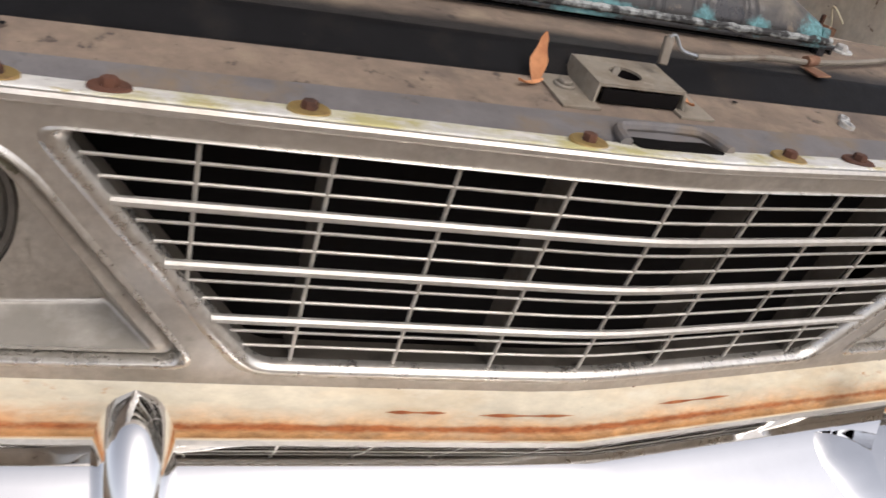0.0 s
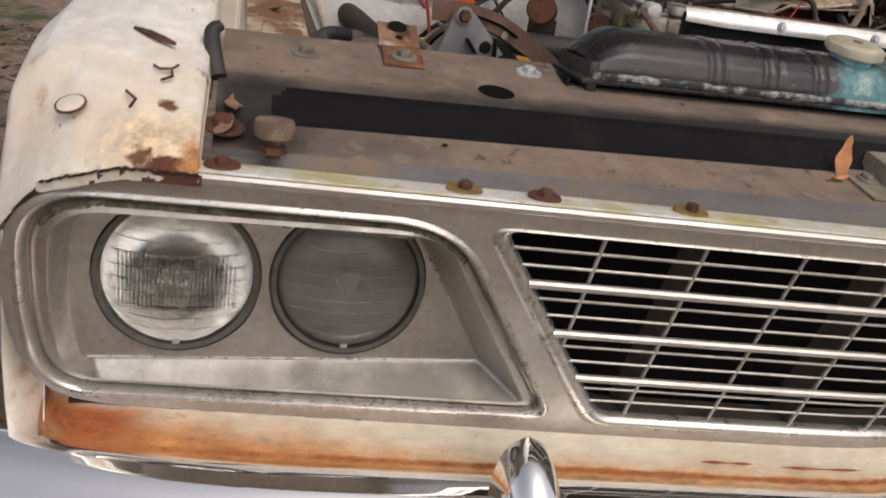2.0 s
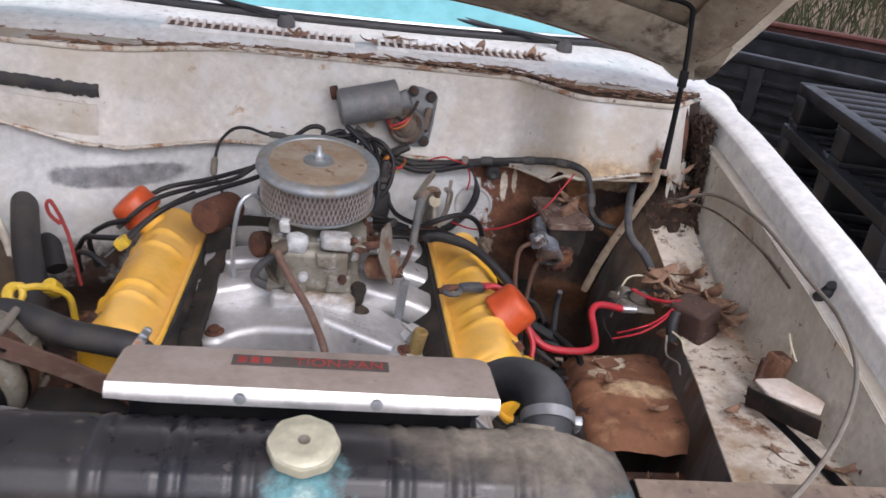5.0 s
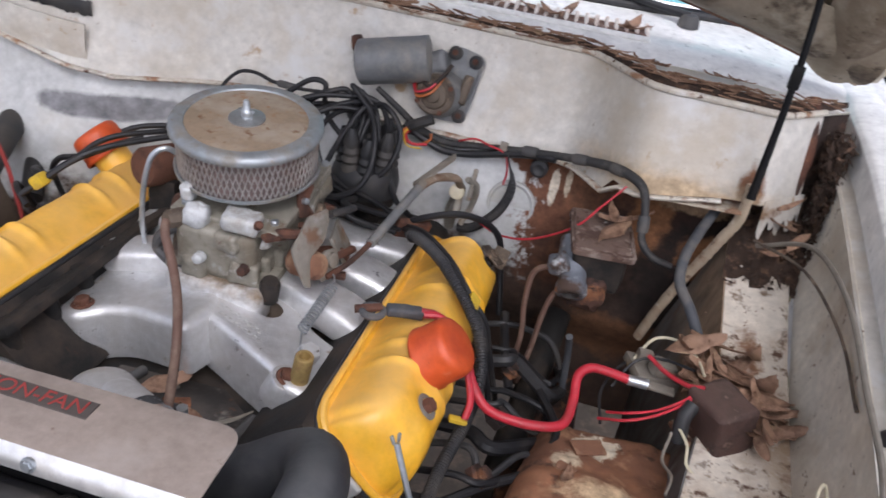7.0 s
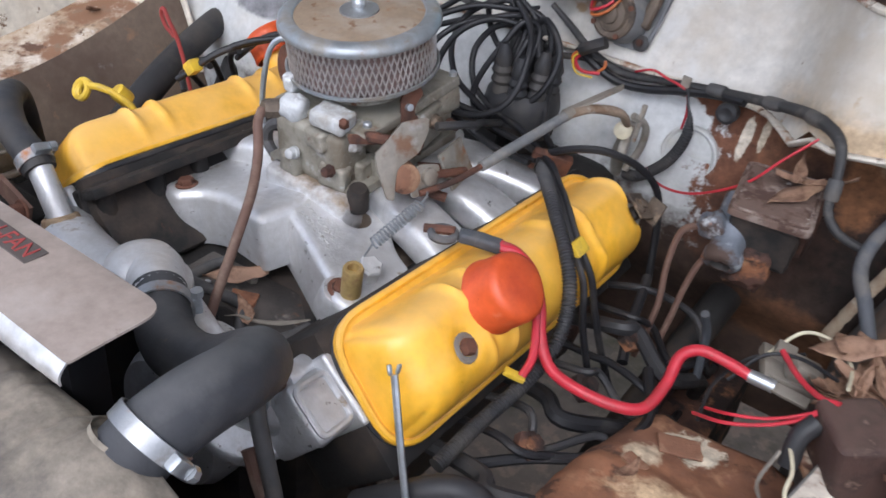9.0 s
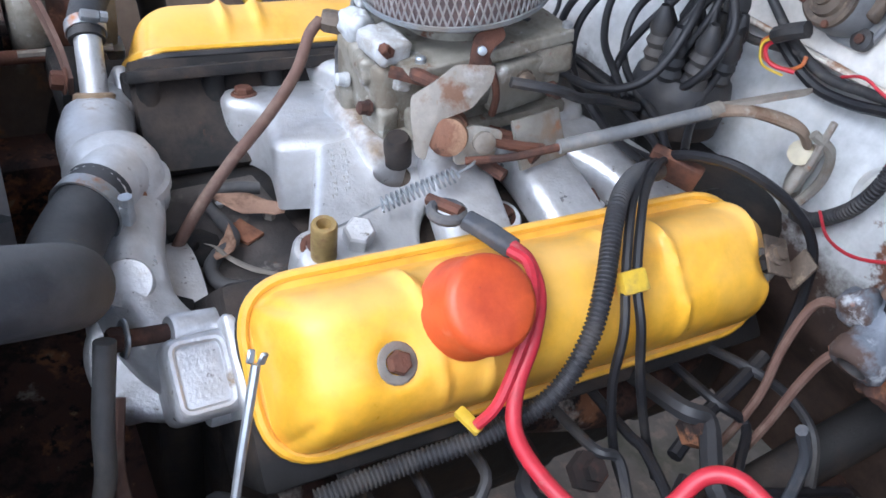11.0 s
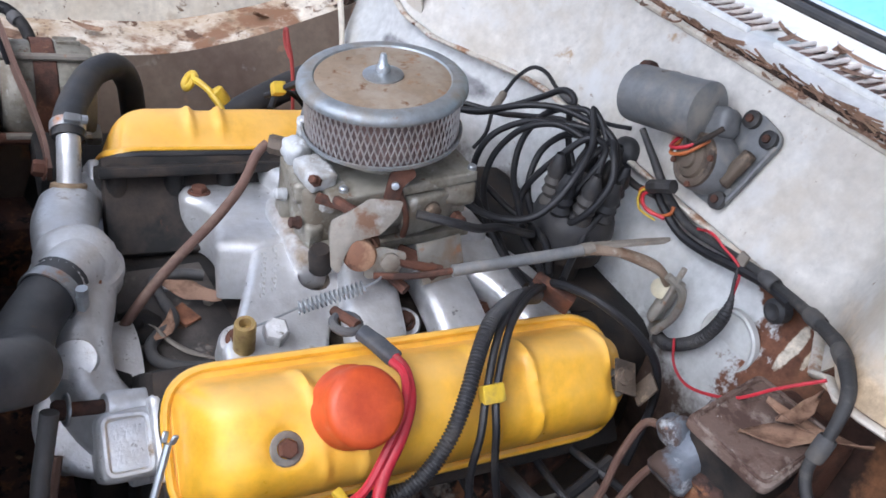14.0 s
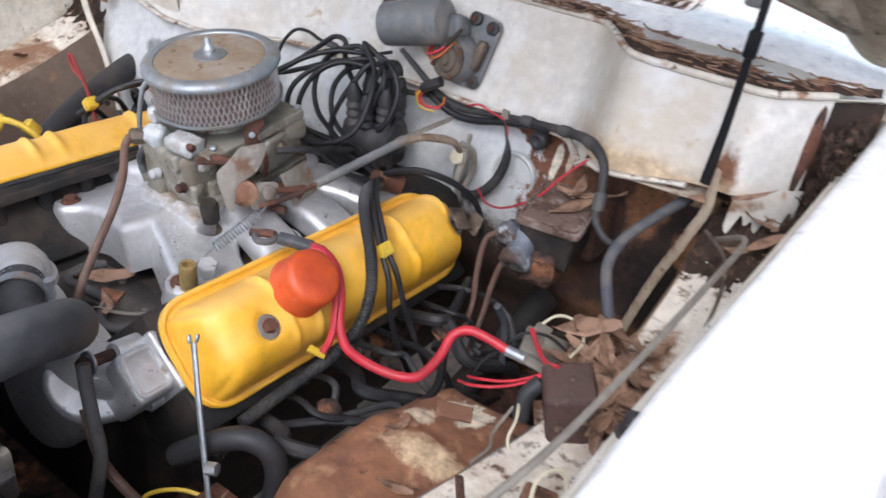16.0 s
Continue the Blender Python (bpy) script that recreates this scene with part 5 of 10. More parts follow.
        part("rust_scar", sheet(scar, 14, 3, 0.0012), "rust", body, "dark red rust scar in the white paint")

    # flange under the fender's edge and upright inner wing
    def strip(u, v):
        y = 0.06 + 1.04 * u
        x = 0.707 + 0.03 * smooth01((y - 0.2) / 0.8)
        return Vector((s * (x - 0.020 * v), y, fender_edge(y) - 0.046 - 0.006 * v))

    part("fender_flange", sheet(strip, 30, 3, 0.0015), "white_bay", body)

    def inner(u, v):
        y = 0.05 + 1.05 * u
        x = 0.690 + 0.03 * smooth01((y - 0.2) / 0.8)
        top, low = fender_edge(y) - 0.050, shelf_z(y) - 0.005
        low = min(low, top - 0.02)
        bulge = 0.008 * math.sin(math.pi * v) * math.sin(math.pi * u)
        return Vector((s * (x - 0.020 * v + bulge), y, top + (low - top) * v))

    part("inner_wing", sheet(inner, 40, 16, 0.0015), "wing", body, "dirty white inner wing panel with rust marks", smooth=60)

    # shelf that slopes inwards, and the grimy wall below it
    def brink(u):
        return (0.545 + 0.06 * u) if s < 0 else min(0.605, 0.495 + 0.15 * u)

    def shelf(u, v):
        y = 0.085 + 0.80 * u
        x0 = 0.674 + 0.015 * u
        z = shelf_z(y) - ((0.022 - 0.016 * u) if s < 0 else 0.006) * v
        return Vector((s * (x0 + (brink(u) - x0) * v), y, z + 0.005 * noise.noise(Vector((y * 9, v * 4, s * 3)))))

    part("apron_shelf", sheet(shelf, 50, 16, 0.002), "apron", body, "sloping apron with peeling white paint", smooth=60)

    def wall(u, v):
        y = 0.085 + 0.80 * u
        z = shelf_z(y) - ((0.022 - 0.016 * u) if s < 0 else 0.006)
        d = 0.42 * v
        return Vector((s * (brink(u) - (0.5 * min(d, 0.2) if s < 0 else 0.10 * min(d, 0.2) + 0.2 * u * min(d, 0.2))), y, z - d + 0.004 * noise.noise(Vector((y * 9, 0, s * 3)))))

    part("apron_wall", sheet(wall, 30, 20, 0.002), "brown_wall" if s < 0 else "apron_side", body, "grimy brown wall of the engine bay", smooth=60)

# seam flange from the firewall's corner down to the apron
seam = curved([(0.602, 0.838, 1.015), (0.602, 0.844, 0.962), (0.590, 0.850, 0.925), (0.578, 0.856, 0.890), (0.561, 0.863, 0.845), (0.541, 0.872, 0.780), (0.525, 0.875, 0.72)], 8)
part("seam_flange", tube(seam, [0.0074 + 0.0022 * noise.noise(Vector((k * 0.8, 1, 0))) for k in range(len(seam))], 8, smooth=False, squash=0.5), "flange_tan", body, "tan pressed seam flange with rust")


def fire_y(x, z):
    """The firewall: recessed in the middle, forward at both sides, leaning back with height."""
    side = smooth01((abs(x + 0.02) - 0.13) / 0.27) if x < 0 else smooth01((x - 0.34) / 0.125)
    return 0.972 - 0.118 * side + 0.34 * (z - 1.0)


def upper(u, v):
    x = -0.66 + 1.342 * u
    side = smooth01((abs(x) - 0.45) / 0.1)
    low = 0.945 if x < 0.42 else 0.965 + 0.02 * smooth01((x - 0.45) / 0.15)
    if x < -0.36:
        low = 0.95 + 0.035 * smooth01((-0.36 - x) / 0.25)
    z = 1.10 + (low - 1.10) * v
    return Vector((x, fire_y(x, z) + 1.1 * max(0.0, x - 0.625), z))


part("firewall_upper", sheet(upper, 110, 14, 0.0015), "white_bay", body, "cream-white upper firewall speckled with rust", smooth=60)
# rolled seam at its lower edge
part("firewall_seam", tube([upper(i / 60, 1.0) + Vector((0, -0.006, -0.002)) for i in range(0, 56)], [0.0062 + 0.0022 * noise.noise(Vector((i * 0.9, 2, 0))) for i in range(56)], 10, smooth=False, squash=0.6), "rust_cream", body, "peeling cream seam with rust along its edge")


def lower(u, v):
    x = -0.62 + 1.28 * u
    top_z = 0.947 + 0.02 * smooth01((x - 0.38) / 0.06) + 0.02 * smooth01((-0.33 - x) / 0.06)
    z = top_z - (top_z - 0.515) * v
    y = 0.958 - 0.11 * (smooth01((-x - 0.15) / 0.3) if x < 0 else 0) + 0.05 * (z - 0.95) - 0.03 * smooth01((0.93 - z) / 0.1) + 0.05 * smooth01((0.72 - z) / 0.1)
    y += -0.012 * math.exp(-((x + 0.36) / 0.06) ** 2 - ((z - 0.905) / 0.02) ** 2)
    return Vector((x, y, z))


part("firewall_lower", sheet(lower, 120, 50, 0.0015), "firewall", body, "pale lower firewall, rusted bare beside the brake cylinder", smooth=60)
part("round_pressing", lathe([(0.038, -0.004), (0.0375, 0.003), (0.035, 0.005), (0.0325, 0.004), (0.031, 0.0015), (0, 0.0015)], axes((0.287, 0.930, 0.862), (0, -1, 0.1)), 32, cap=False), "press_white", body)
# hole is a flat black disc, its shaded inside given by colour
part("firewall_hole", lathe([(0.009, 0.0), (0.009, 0.003), (0, 0.003)], axes((0.123, 0.936, 0.789), (0, -1, 0)), 16, cap=False), "deck_black", body)
part("firewall_grommet", lathe([(0.014, -0.004), (0.0135, 0.008), (0.009, 0.011), (0.005, 0.010), (0, 0.006)], axes((0.318, 0.936, 0.930), (0, -1, 0)), 16, cap=False), "rubber", body)
# turned flange where the left inner wing meets the firewall
part("wing_flange", tube([(-0.596, 0.79, 1.03), (-0.602, 0.795, 0.985), (-0.590, 0.797, 0.925), (-0.562, 0.80, 0.866), (-0.536, 0.80, 0.80), (-0.525, 0.80, 0.75)], [0.006, 0.0075, 0.0075, 0.007, 0.006, 0.006], 10, squash=0.6), "bonnet_edge", body, "pale turned flange beside the firewall")
part("rust_bloom", sheet(lambda u, v: (lambda x, z: Vector((x, fire_y(x, z) - 0.0125, z)))(-0.583 + 0.034 * u * (1 - 0.4 * v) + 0.006 * noise.noise(Vector((v * 9, 1, 4))), 1.018 - 0.075 * v), 10, 16, 0.001), "rust_pale", body, "brown rust bloom at the end of the strip")
# ragged black slot of old sealant and the step below it
seal = sheet(lambda u, v: Vector((-0.60 + 0.215 * u, fire_y(-0.60 + 0.215 * u, 1.03) - 0.004 - 0.002 * math.sin(math.pi * v), 1.048 - 0.012 * u + (v - 0.5) * (0.022 + 0.012 * noise.noise(Vector((u * 26, v, 0)))))), 40, 4, 0.002)
part("sealant_strip", seal, "rubber", body, "ragged black strip of old sealant", smooth=60)
pl = sheet(lambda u, v: Vector((-0.585 + 0.2 * u, fire_y(-0.585 + 0.2 * u, 0.99) - 0.010 + 0.004 * (v > 0.8), 1.030 - 0.013 * u - 0.055 * v)), 20, 6, 0.003)
part("cover_strip", pl, "white_bay", body, "cream pressed strip on the firewall")
for x, z, w in ((-0.50, 1.0, 0.03), (-0.455, 0.996, 0.014), (-0.535, 1.012, 0.008)):
    part("strip_bar", box((w, 0.003, 0.012), pose(x, fire_y(x, z) - 0.013, z), 0.001), "white_dirty", body)
# ledge under the box on the firewall
part("firewall_ledge", sheet(lambda u, v: Vector((0.435 + 0.165 * u, 0.842 - 0.008 * u + 0.05 * v, 0.962 + 0.012 * u + 0.004 * v)), 12, 4, 0.003), "rust_pale", body)

# cowl with its louvres, gutter and windscreen
def cowl(u, v):
    x = -0.84 + 1.68 * u
    y0 = 1.015 + 0.04 * (x + 0.1) + 0.04 * max(0, abs(x) - 0.5)
    return Vector((x, y0 + (0.17 + 0.22 * x * x) * v, 1.100 + 0.010 * math.sin(math.pi * min(1, v * 2)) + 0.032 * v - 0.03 * smooth01((abs(x) - 0.55) / 0.3)))


part("cowl", sheet(cowl, 60, 12, 0.0015), "white", body, "white cowl panel below the windscreen", smooth=60)
part("gutter", sheet(lambda u, v: (lambda x: Vector((x, fire_y(x, 1.10) + 1.1 * max(0.0, x - 0.625) - 0.001, 1.0985)).lerp(cowl((x + 0.84) / 1.68, 0.0) + Vector((0, 0.004, -0.001)), v) + Vector((0, 0, -0.006 * math.sin(math.pi * v))))(-0.66 + 1.385 * u), 60, 6, 0.0015), "white_bay", body, "white gutter between firewall and cowl", smooth=60)
part("firewall_lip", tube([upper(i / 80, 0.0) + Vector((0, -0.003, 0.002 + 0.001 * noise.noise(Vector((i * 0.8, 1, 0))))) for i in range(81)], 0.0048, 8, smooth=False), "rust_cream", body, "rolled cream top edge of the firewall, browned by rust")
part("cowl_lip", tube([cowl(i / 160, 0.0) + Vector((0, 0.001 + 0.003 * noise.noise(Vector((i * 0.5, 0, 0))), -0.006 + 0.003 * noise.noise(Vector((i * 0.4, 5, 0))))) for i in range(12, 152)], [0.0038 + 0.0014 * noise.noise(Vector((i * 0.7, 9, 0))) for i in range(140)], 8, smooth=False), "white_bay", body, "rolled white front edge of the cowl")
cow = bpy.data.objects["cowl"]
for side in (-1, 1):
    x0, x1 = (0.085, 0.425) if side > 0 else (-0.315, 0.03)
    part("vent_trough", sheet(lambda u, v: cowl((x0 + (x1 - x0) * u + 0.84) / 1.68, 0.24 + 0.34 * v) + Vector((0, 0, 0.0025)), 24, 4), "cowl_dust", cow, "dusty brown trough under the vent bars")
    for e in (0.22, 0.60):
        part("vent_rail", tube([cowl((x0 - 0.006 + (x1 - x0 + 0.012) * i / 16 + 0.84) / 1.68, e) + Vector((0, 0, 0.003)) for i in range(17)], 0.0042, 8, smooth=False), "white", cow)
    n = round((x1 - x0) / 0.0165)
    for i in range(n + 1):
        x = x0 + (x1 - x0) * i / n
        a, b = cowl((x + 0.84) / 1.68, 0.23), cowl((x + 0.84) / 1.68, 0.59)
        part("vent_bar", box((0.0068, (b - a).length, 0.006), axes((a + b) / 2 + Vector((0, 0, 0.0035)), (0, -0.15, 1), (1, 0.05, 0)), 0.002, 1), "vent_dusty", cow)
glass = sheet(lambda u, v: (lambda p: p + Vector((0, 0.55 * v, 0.40 * v)))(cowl(u, 1.0) + Vector((0, 0.02 + 0.05 * 0, 0.006)) * 1.0), 40, 10, 0.004)
part("windscreen", glass, "glass_teal", body, "pale teal windscreen glass", smooth=60)
for k, off in ((0, 0.0), (1, 0.016)):
    part("windscreen_trim", tube([cowl(i / 40, 1.0) + Vector((0, 0.004 + off, 0.006 + off * 0.5)) for i in range(41)], 0.0065, 8, smooth=False), "chrome" if k else "rubber", body)
for s in (-1, 1):
    a = cowl(0.5 + s * 0.47, 1.0)
    part("windscreen_pillar", tube([a + Vector((s * 0.03, 0.0, 0)), a + Vector((s * 0.0, 0.55, 0.42))], 0.03, 12, smooth=False), "white", body)


def wiper(x, tip):
    at = cowl((x + 0.84) / 1.68, 0.82)
    w = thing("windscreen_wiper", at, "black windscreen wiper arm parked along the glass", "wiper", "wipers")
    part("pivot", lathe([(0.018, 0), (0.017, 0.012), (0.012, 0.02), (0, 0.022)], axes(at, (0, -0.1, 1)), 18, cap=False), "rubber_dusty", w)
    end = Vector(tip)
    mid = at.lerp(end, 0.45) + Vector((0, 0, 0.012))
    part("arm", tube([at + Vector((0, 0, 0.018)), mid, end], [0.007, 0.005, 0.003], 8), "wire_black", w)
    d = end - at
    part("blade", tube([at + d * 0.35 + Vector((0, 0.012, 0.012)), at + d * 0.75 + Vector((0, 0.012, 0.016)), at + d * 1.15 + Vector((0, 0.014, 0.02))], 0.0045, 8), "rubber", w)


wiper(0.49, (0.10, 1.30, 1.165))
wiper(-0.10, (-0.48, 1.31, 1.165))

# rusted pocket of the bonnet hinge in each rear corner, its shade painted near-black
for s in (-1, 1):
    def pocket(u, v):
        x = 0.660 + 0.070 * u + 0.004 * noise.noise(Vector((v * 9, 2.0, s))) * (1 - u)
        z = 1.092 - 0.215 * v
        return Vector((s * x, fire_y(x, z) + 1.1 * max(0.0, x - 0.625) + 0.012 + 0.003 * noise.noise(Vector((u * 5, v * 8, s))), z))

    part("hinge_pocket", sheet(pocket, 16, 34, 0.002), "rust_black", body, "near-black rusty sheet for the shaded pocket behind the bonnet hinge", smooth=60)
    part("hinge_arm", tube([(s * 0.668, 0.905, 0.985), (s * 0.672, 0.925, 1.04), (s * 0.668, 0.94, 1.085), (s * 0.664, 0.955, 1.118)], [0.010, 0.013, 0.012, 0.009], 10, squash=0.5), "rust", body, "rusty bonnet hinge arm")
    flake = sheet(lambda u, v: (lambda x, z: Vector((s * x, fire_y(x, z) + 1.1 * max(0.0, x - 0.625) - 0.004, z)))(0.628 + 0.060 * u, 0.992 - (0.040 + 0.022 * noise.noise(Vector((u * 7, 7, s)))) * v), 24, 6, 0.0015)
    part("paint_flake", flake, "white_bay", body, "ragged lower edge of the cream panel")

# bonnet, raised on its hinges
HOOD = Vector((0, -0.80, 0.60))
bonnet = thing("bonnet", (0, 1.06, 1.13), "raised bonnet with dirty pale underside and rusted edges", "bonnet")


def hood(u, v, drop=0.0):
    x = -0.745 + 1.49 * u
    rear = 0.13 * (1 - (x / 0.745) ** 2)
    d = rear + (1.32 - rear) * v
    crown = 0.055 * (1 - (x / 0.745) ** 2)
    n = Vector((0, 0.6, 0.8))
    return Vector((x + 0.02 * v * (1 if x > 0 else -1), 1.10, 1.125)) + HOOD * d + n * (crown - drop)


part("bonnet_skin", sheet(lambda u, v: hood(u, v), 40, 30, 0.0012), "bonnet_under", bonnet, "bonnet panel, its underside grimy cream with shade in the colour", smooth=60)
fr = sheet(lambda u, v: hood(u, 0.006 + 0.11 * v, 0.012 + 0.02 * math.sin(math.pi * v)), 40, 10, 0.0012)
part("rear_stiffener", fr, "bonnet_under", bonnet, "dirty cream pressed stiffener with shade in the colour", smooth=60)
for s in (0, 1):
    fr = sheet(lambda u, v: hood(0.002 + 0.07 * u if s == 0 else 0.998 - 0.07 * u, 0.01 + 0.97 * v, 0.008 + 0.026 * math.sin(math.pi * u)), 8, 30, 0.0012)
    part("side_stiffener", fr, "bonnet_under", bonnet, smooth=60)
    e = 0.0 if s == 0 else 1.0
    lip = sheet(lambda u, v: hood(e, v, 0.004) + Vector((1 if e else -1, 0, 0)) * 0.024 * u + Vector((0, -0.012, 0.010)) * u, 4, 30, 0.004)
    part("edge_flange", lip, "bonnet_edge", bonnet, "pale turned edge of the bonnet", smooth=60)
part("rear_edge", tube([hood(i / 40, 0.0, 0.006) for i in range(41)], 0.006, 8, smooth=False), "rust_pale", bonnet)
for s in (-1, 1):
    rod = tube([(s * 0.60, 0.812, 1.005), (s * 0.603, 0.822, 1.09), (s * 0.604, 0.83, 1.18), (s * 0.602, 0.845, 1.262), (s * 0.598, 0.85, 1.283), (s * 0.57, 0.855, 1.292), (s * 0.50, 0.86, 1.296)], [0.0065, 0.005, 0.0045, 0.0045, 0.0045, 0.0045, 0.005], 10)
    st = lone("bonnet_stay", rod, "deck_black", "thin black bonnet stay rod up from the firewall corner", "stay rod", "bonnet stays", at=(s * 0.60, 0.812, 1.005))
    part("joint", box((0.014, 0.012, 0.03), axes((s * 0.604, 0.828, 1.165), (0.02, 0.05, 1)), 0.003), "deck_black", st)


# ---- engine ----
engine = thing("engine_block", (0, 0.58, 0.45), "grimy black cast-iron V8 block with both cylinder heads", "engine")
part("crankcase", box((0.34, 0.50, 0.30), pose(0, 0.59, 0.60), 0.02), "block", engine)
part("sump", box((0.24, 0.46, 0.16), pose(0, 0.58, 0.42), 0.03), "block", engine)
COVER_A, COVER_W, COVER_L, COVER_H = Vector((0.189, 0.350, 0.849)), 0.131, 0.484, 0.060


def cover_axes(s):
    """Origin at the front inner corner; x along the engine, y outwards and down, z away from the head."""
    a = Vector((s * COVER_A.x, COVER_A.y - (0.0 if s > 0 else -0.012), COVER_A.z))
    ex = Vector((0, 1, -0.018)).normalized()
    ez = Vector((s * 0.707, 0, 0.707))
    ez = (ez - ex * ez.dot(ex)).normalized()
    ey = Vector((s * 0.707, 0, -0.707))
    ey = (ey - ex * ey.dot(ex)).normalized()
    m = Matrix((ex, ey, ez)).transposed().to_4x4()
    m.translation = a
    return m


for s in (-1, 1):
    m = cover_axes(s)
    part("cylinder_head", box((0.49, 0.15, 0.12), m @ pose(0.24, 0.072, -0.066), 0.008), "block", engine)
    part("exhaust_manifold", tube([m @ Vector((x, 0.15 + 0.02 * math.sin(x * 40), -0.09)) for x in (0.02, 0.12, 0.24, 0.36, 0.46)], 0.028, 12), "rust_dark", engine)
# valley between the heads
part("valley_cover", sheet(lambda u, v: Vector((-0.15 + 0.30 * u, 0.345 + 0.48 * v, 0.742 - 0.016 * math.sin(math.pi * u) + 0.010 * noise.noise(Vector((u * 7, v * 9, 0))))), 30, 40, 0.003), "valley_grime", engine)
for s in (-1, 1):
    for y in (0.372, 0.437, 0.50, 0.565) if s < 0 else ():
        part("head_rib", tube([(s * 0.163, y, 0.842), (s * 0.150, y, 0.752)], [0.011, 0.015], 12, smooth=False), "block", engine)
    drop = 0.0 if s < 0 else 0.038
    part("head_ledge", box((0.03, 0.46, 0.012), pose(s * (0.158 + drop * 0.5), 0.58, 0.838 - drop, 0, s * 25, 0), 0.004), "block", engine)
    part("head_inner_face", box((0.03, 0.46, 0.075), pose(s * (0.175 + drop * 0.3), 0.58, 0.795 - drop, 0, s * 25, 0), 0.006), "block", engine)
part("timing_case", box((0.26, 0.05, 0.26), pose(0, 0.325, 0.64), 0.02), "block", engine)
part("valley_plate", box((0.175, 0.115, 0.016), pose(0.012, 0.408, 0.747, -3, 3, 8), 0.003), "valley_grime", engine, "flat grimy plate in front of the manifold")
hexbolt("plate_bolt", (-0.008, 0.446, 0.751), (0.05, 0, 1), 0.0062, 0.008, engine, "bracket")
hexbolt("plate_bolt", (-0.035, 0.405, 0.754), (0.05, 0, 1), 0.0045, 0.007, engine, "oxide")
part("valley_pipe", tube([(-0.05, 0.45, 0.760), (-0.054, 0.426, 0.762), (-0.048, 0.395, 0.762), (-0.010, 0.397, 0.763), (0.026, 0.401, 0.763), (0.046, 0.381, 0.763), (0.063, 0.370, 0.762), (0.083, 0.374, 0.761), (0.096, 0.398, 0.760), (0.098, 0.428, 0.757)], 0.0065, 10), "rubber_dusty", engine, "grimy black pipe bent into loops")
part("valley_knob", lathe([(0.030, -0.012), (0.030, 0.002), (0.024, 0.006), (0.010, 0.007), (0.009, 0.012), (0, 0.013)], axes((0.022, 0.362, 0.754), (0.05, -0.1, 1)), 10, cap=False), "block", engine, "black knobbed cap on the valley plate")
part("rust_patch", lump((0.030, 0.022, 0.004), pose(0.012, 0.415, 0.757, 0, 4, 30), 0.002, 93, 0.3), "rust_orange", engine, "red rust bloom on the plate", smooth=60)


RIBS_AT = ((0.112, 0.020), (0.150, 0.010), (0.285, 0.018), (0.335, 0.012), (0.430, 0.014))


def cover_height(x, y):
    """The pressed shape: a rounded loaf with shallow cross steps and two sunk bolt seats."""
    e0, e1 = 0.0125, 0.0065
    cx, cx2 = (x - 0.008) / 0.060, (COVER_L - 0.007 - x) / 0.070
    cy, cy2 = (y - e0) / 0.034, (COVER_W - e1 - y) / 0.050
    c, d = min(cx, cx2), min(cy, cy2)
    if c <= 0 or d <= 0:
        return 0.0
    fx = (1 - (1 - min(1.0, c)) ** 2.3) ** 0.5
    fy = (1 - (1 - min(1.0, d)) ** 2.2) ** 0.5
    f = fx * fy
    h = (COVER_H + 0.003) * f
    skew = 0.10 * (y - 0.06)
    for q, w in RIBS_AT:
        h += 0.0038 * f * math.exp(-((x - q - skew) / 0.0044) ** 2) * (0.35 + 0.65 * smooth01(abs(y - 0.074) / w - 0.6))
    for c0, c1, k in ((0.112, 0.150, -0.0024), (0.285, 0.335, -0.0030), (0.430, 0.50, -0.0028)):
        h += k * f * smooth01((x - c0 - skew) / 0.010) * smooth01((c1 - x + skew) / 0.010)
    for bx, by in ((0.083, 0.076), (0.440, 0.076)):
        h -= 0.0055 * f * math.exp(-(((x - bx) / 0.016) ** 2 + ((y - by) / 0.016) ** 2) ** 2)
    return h + 0.0011 * f * noise.noise(Vector((x * 22, y * 26, 4)))


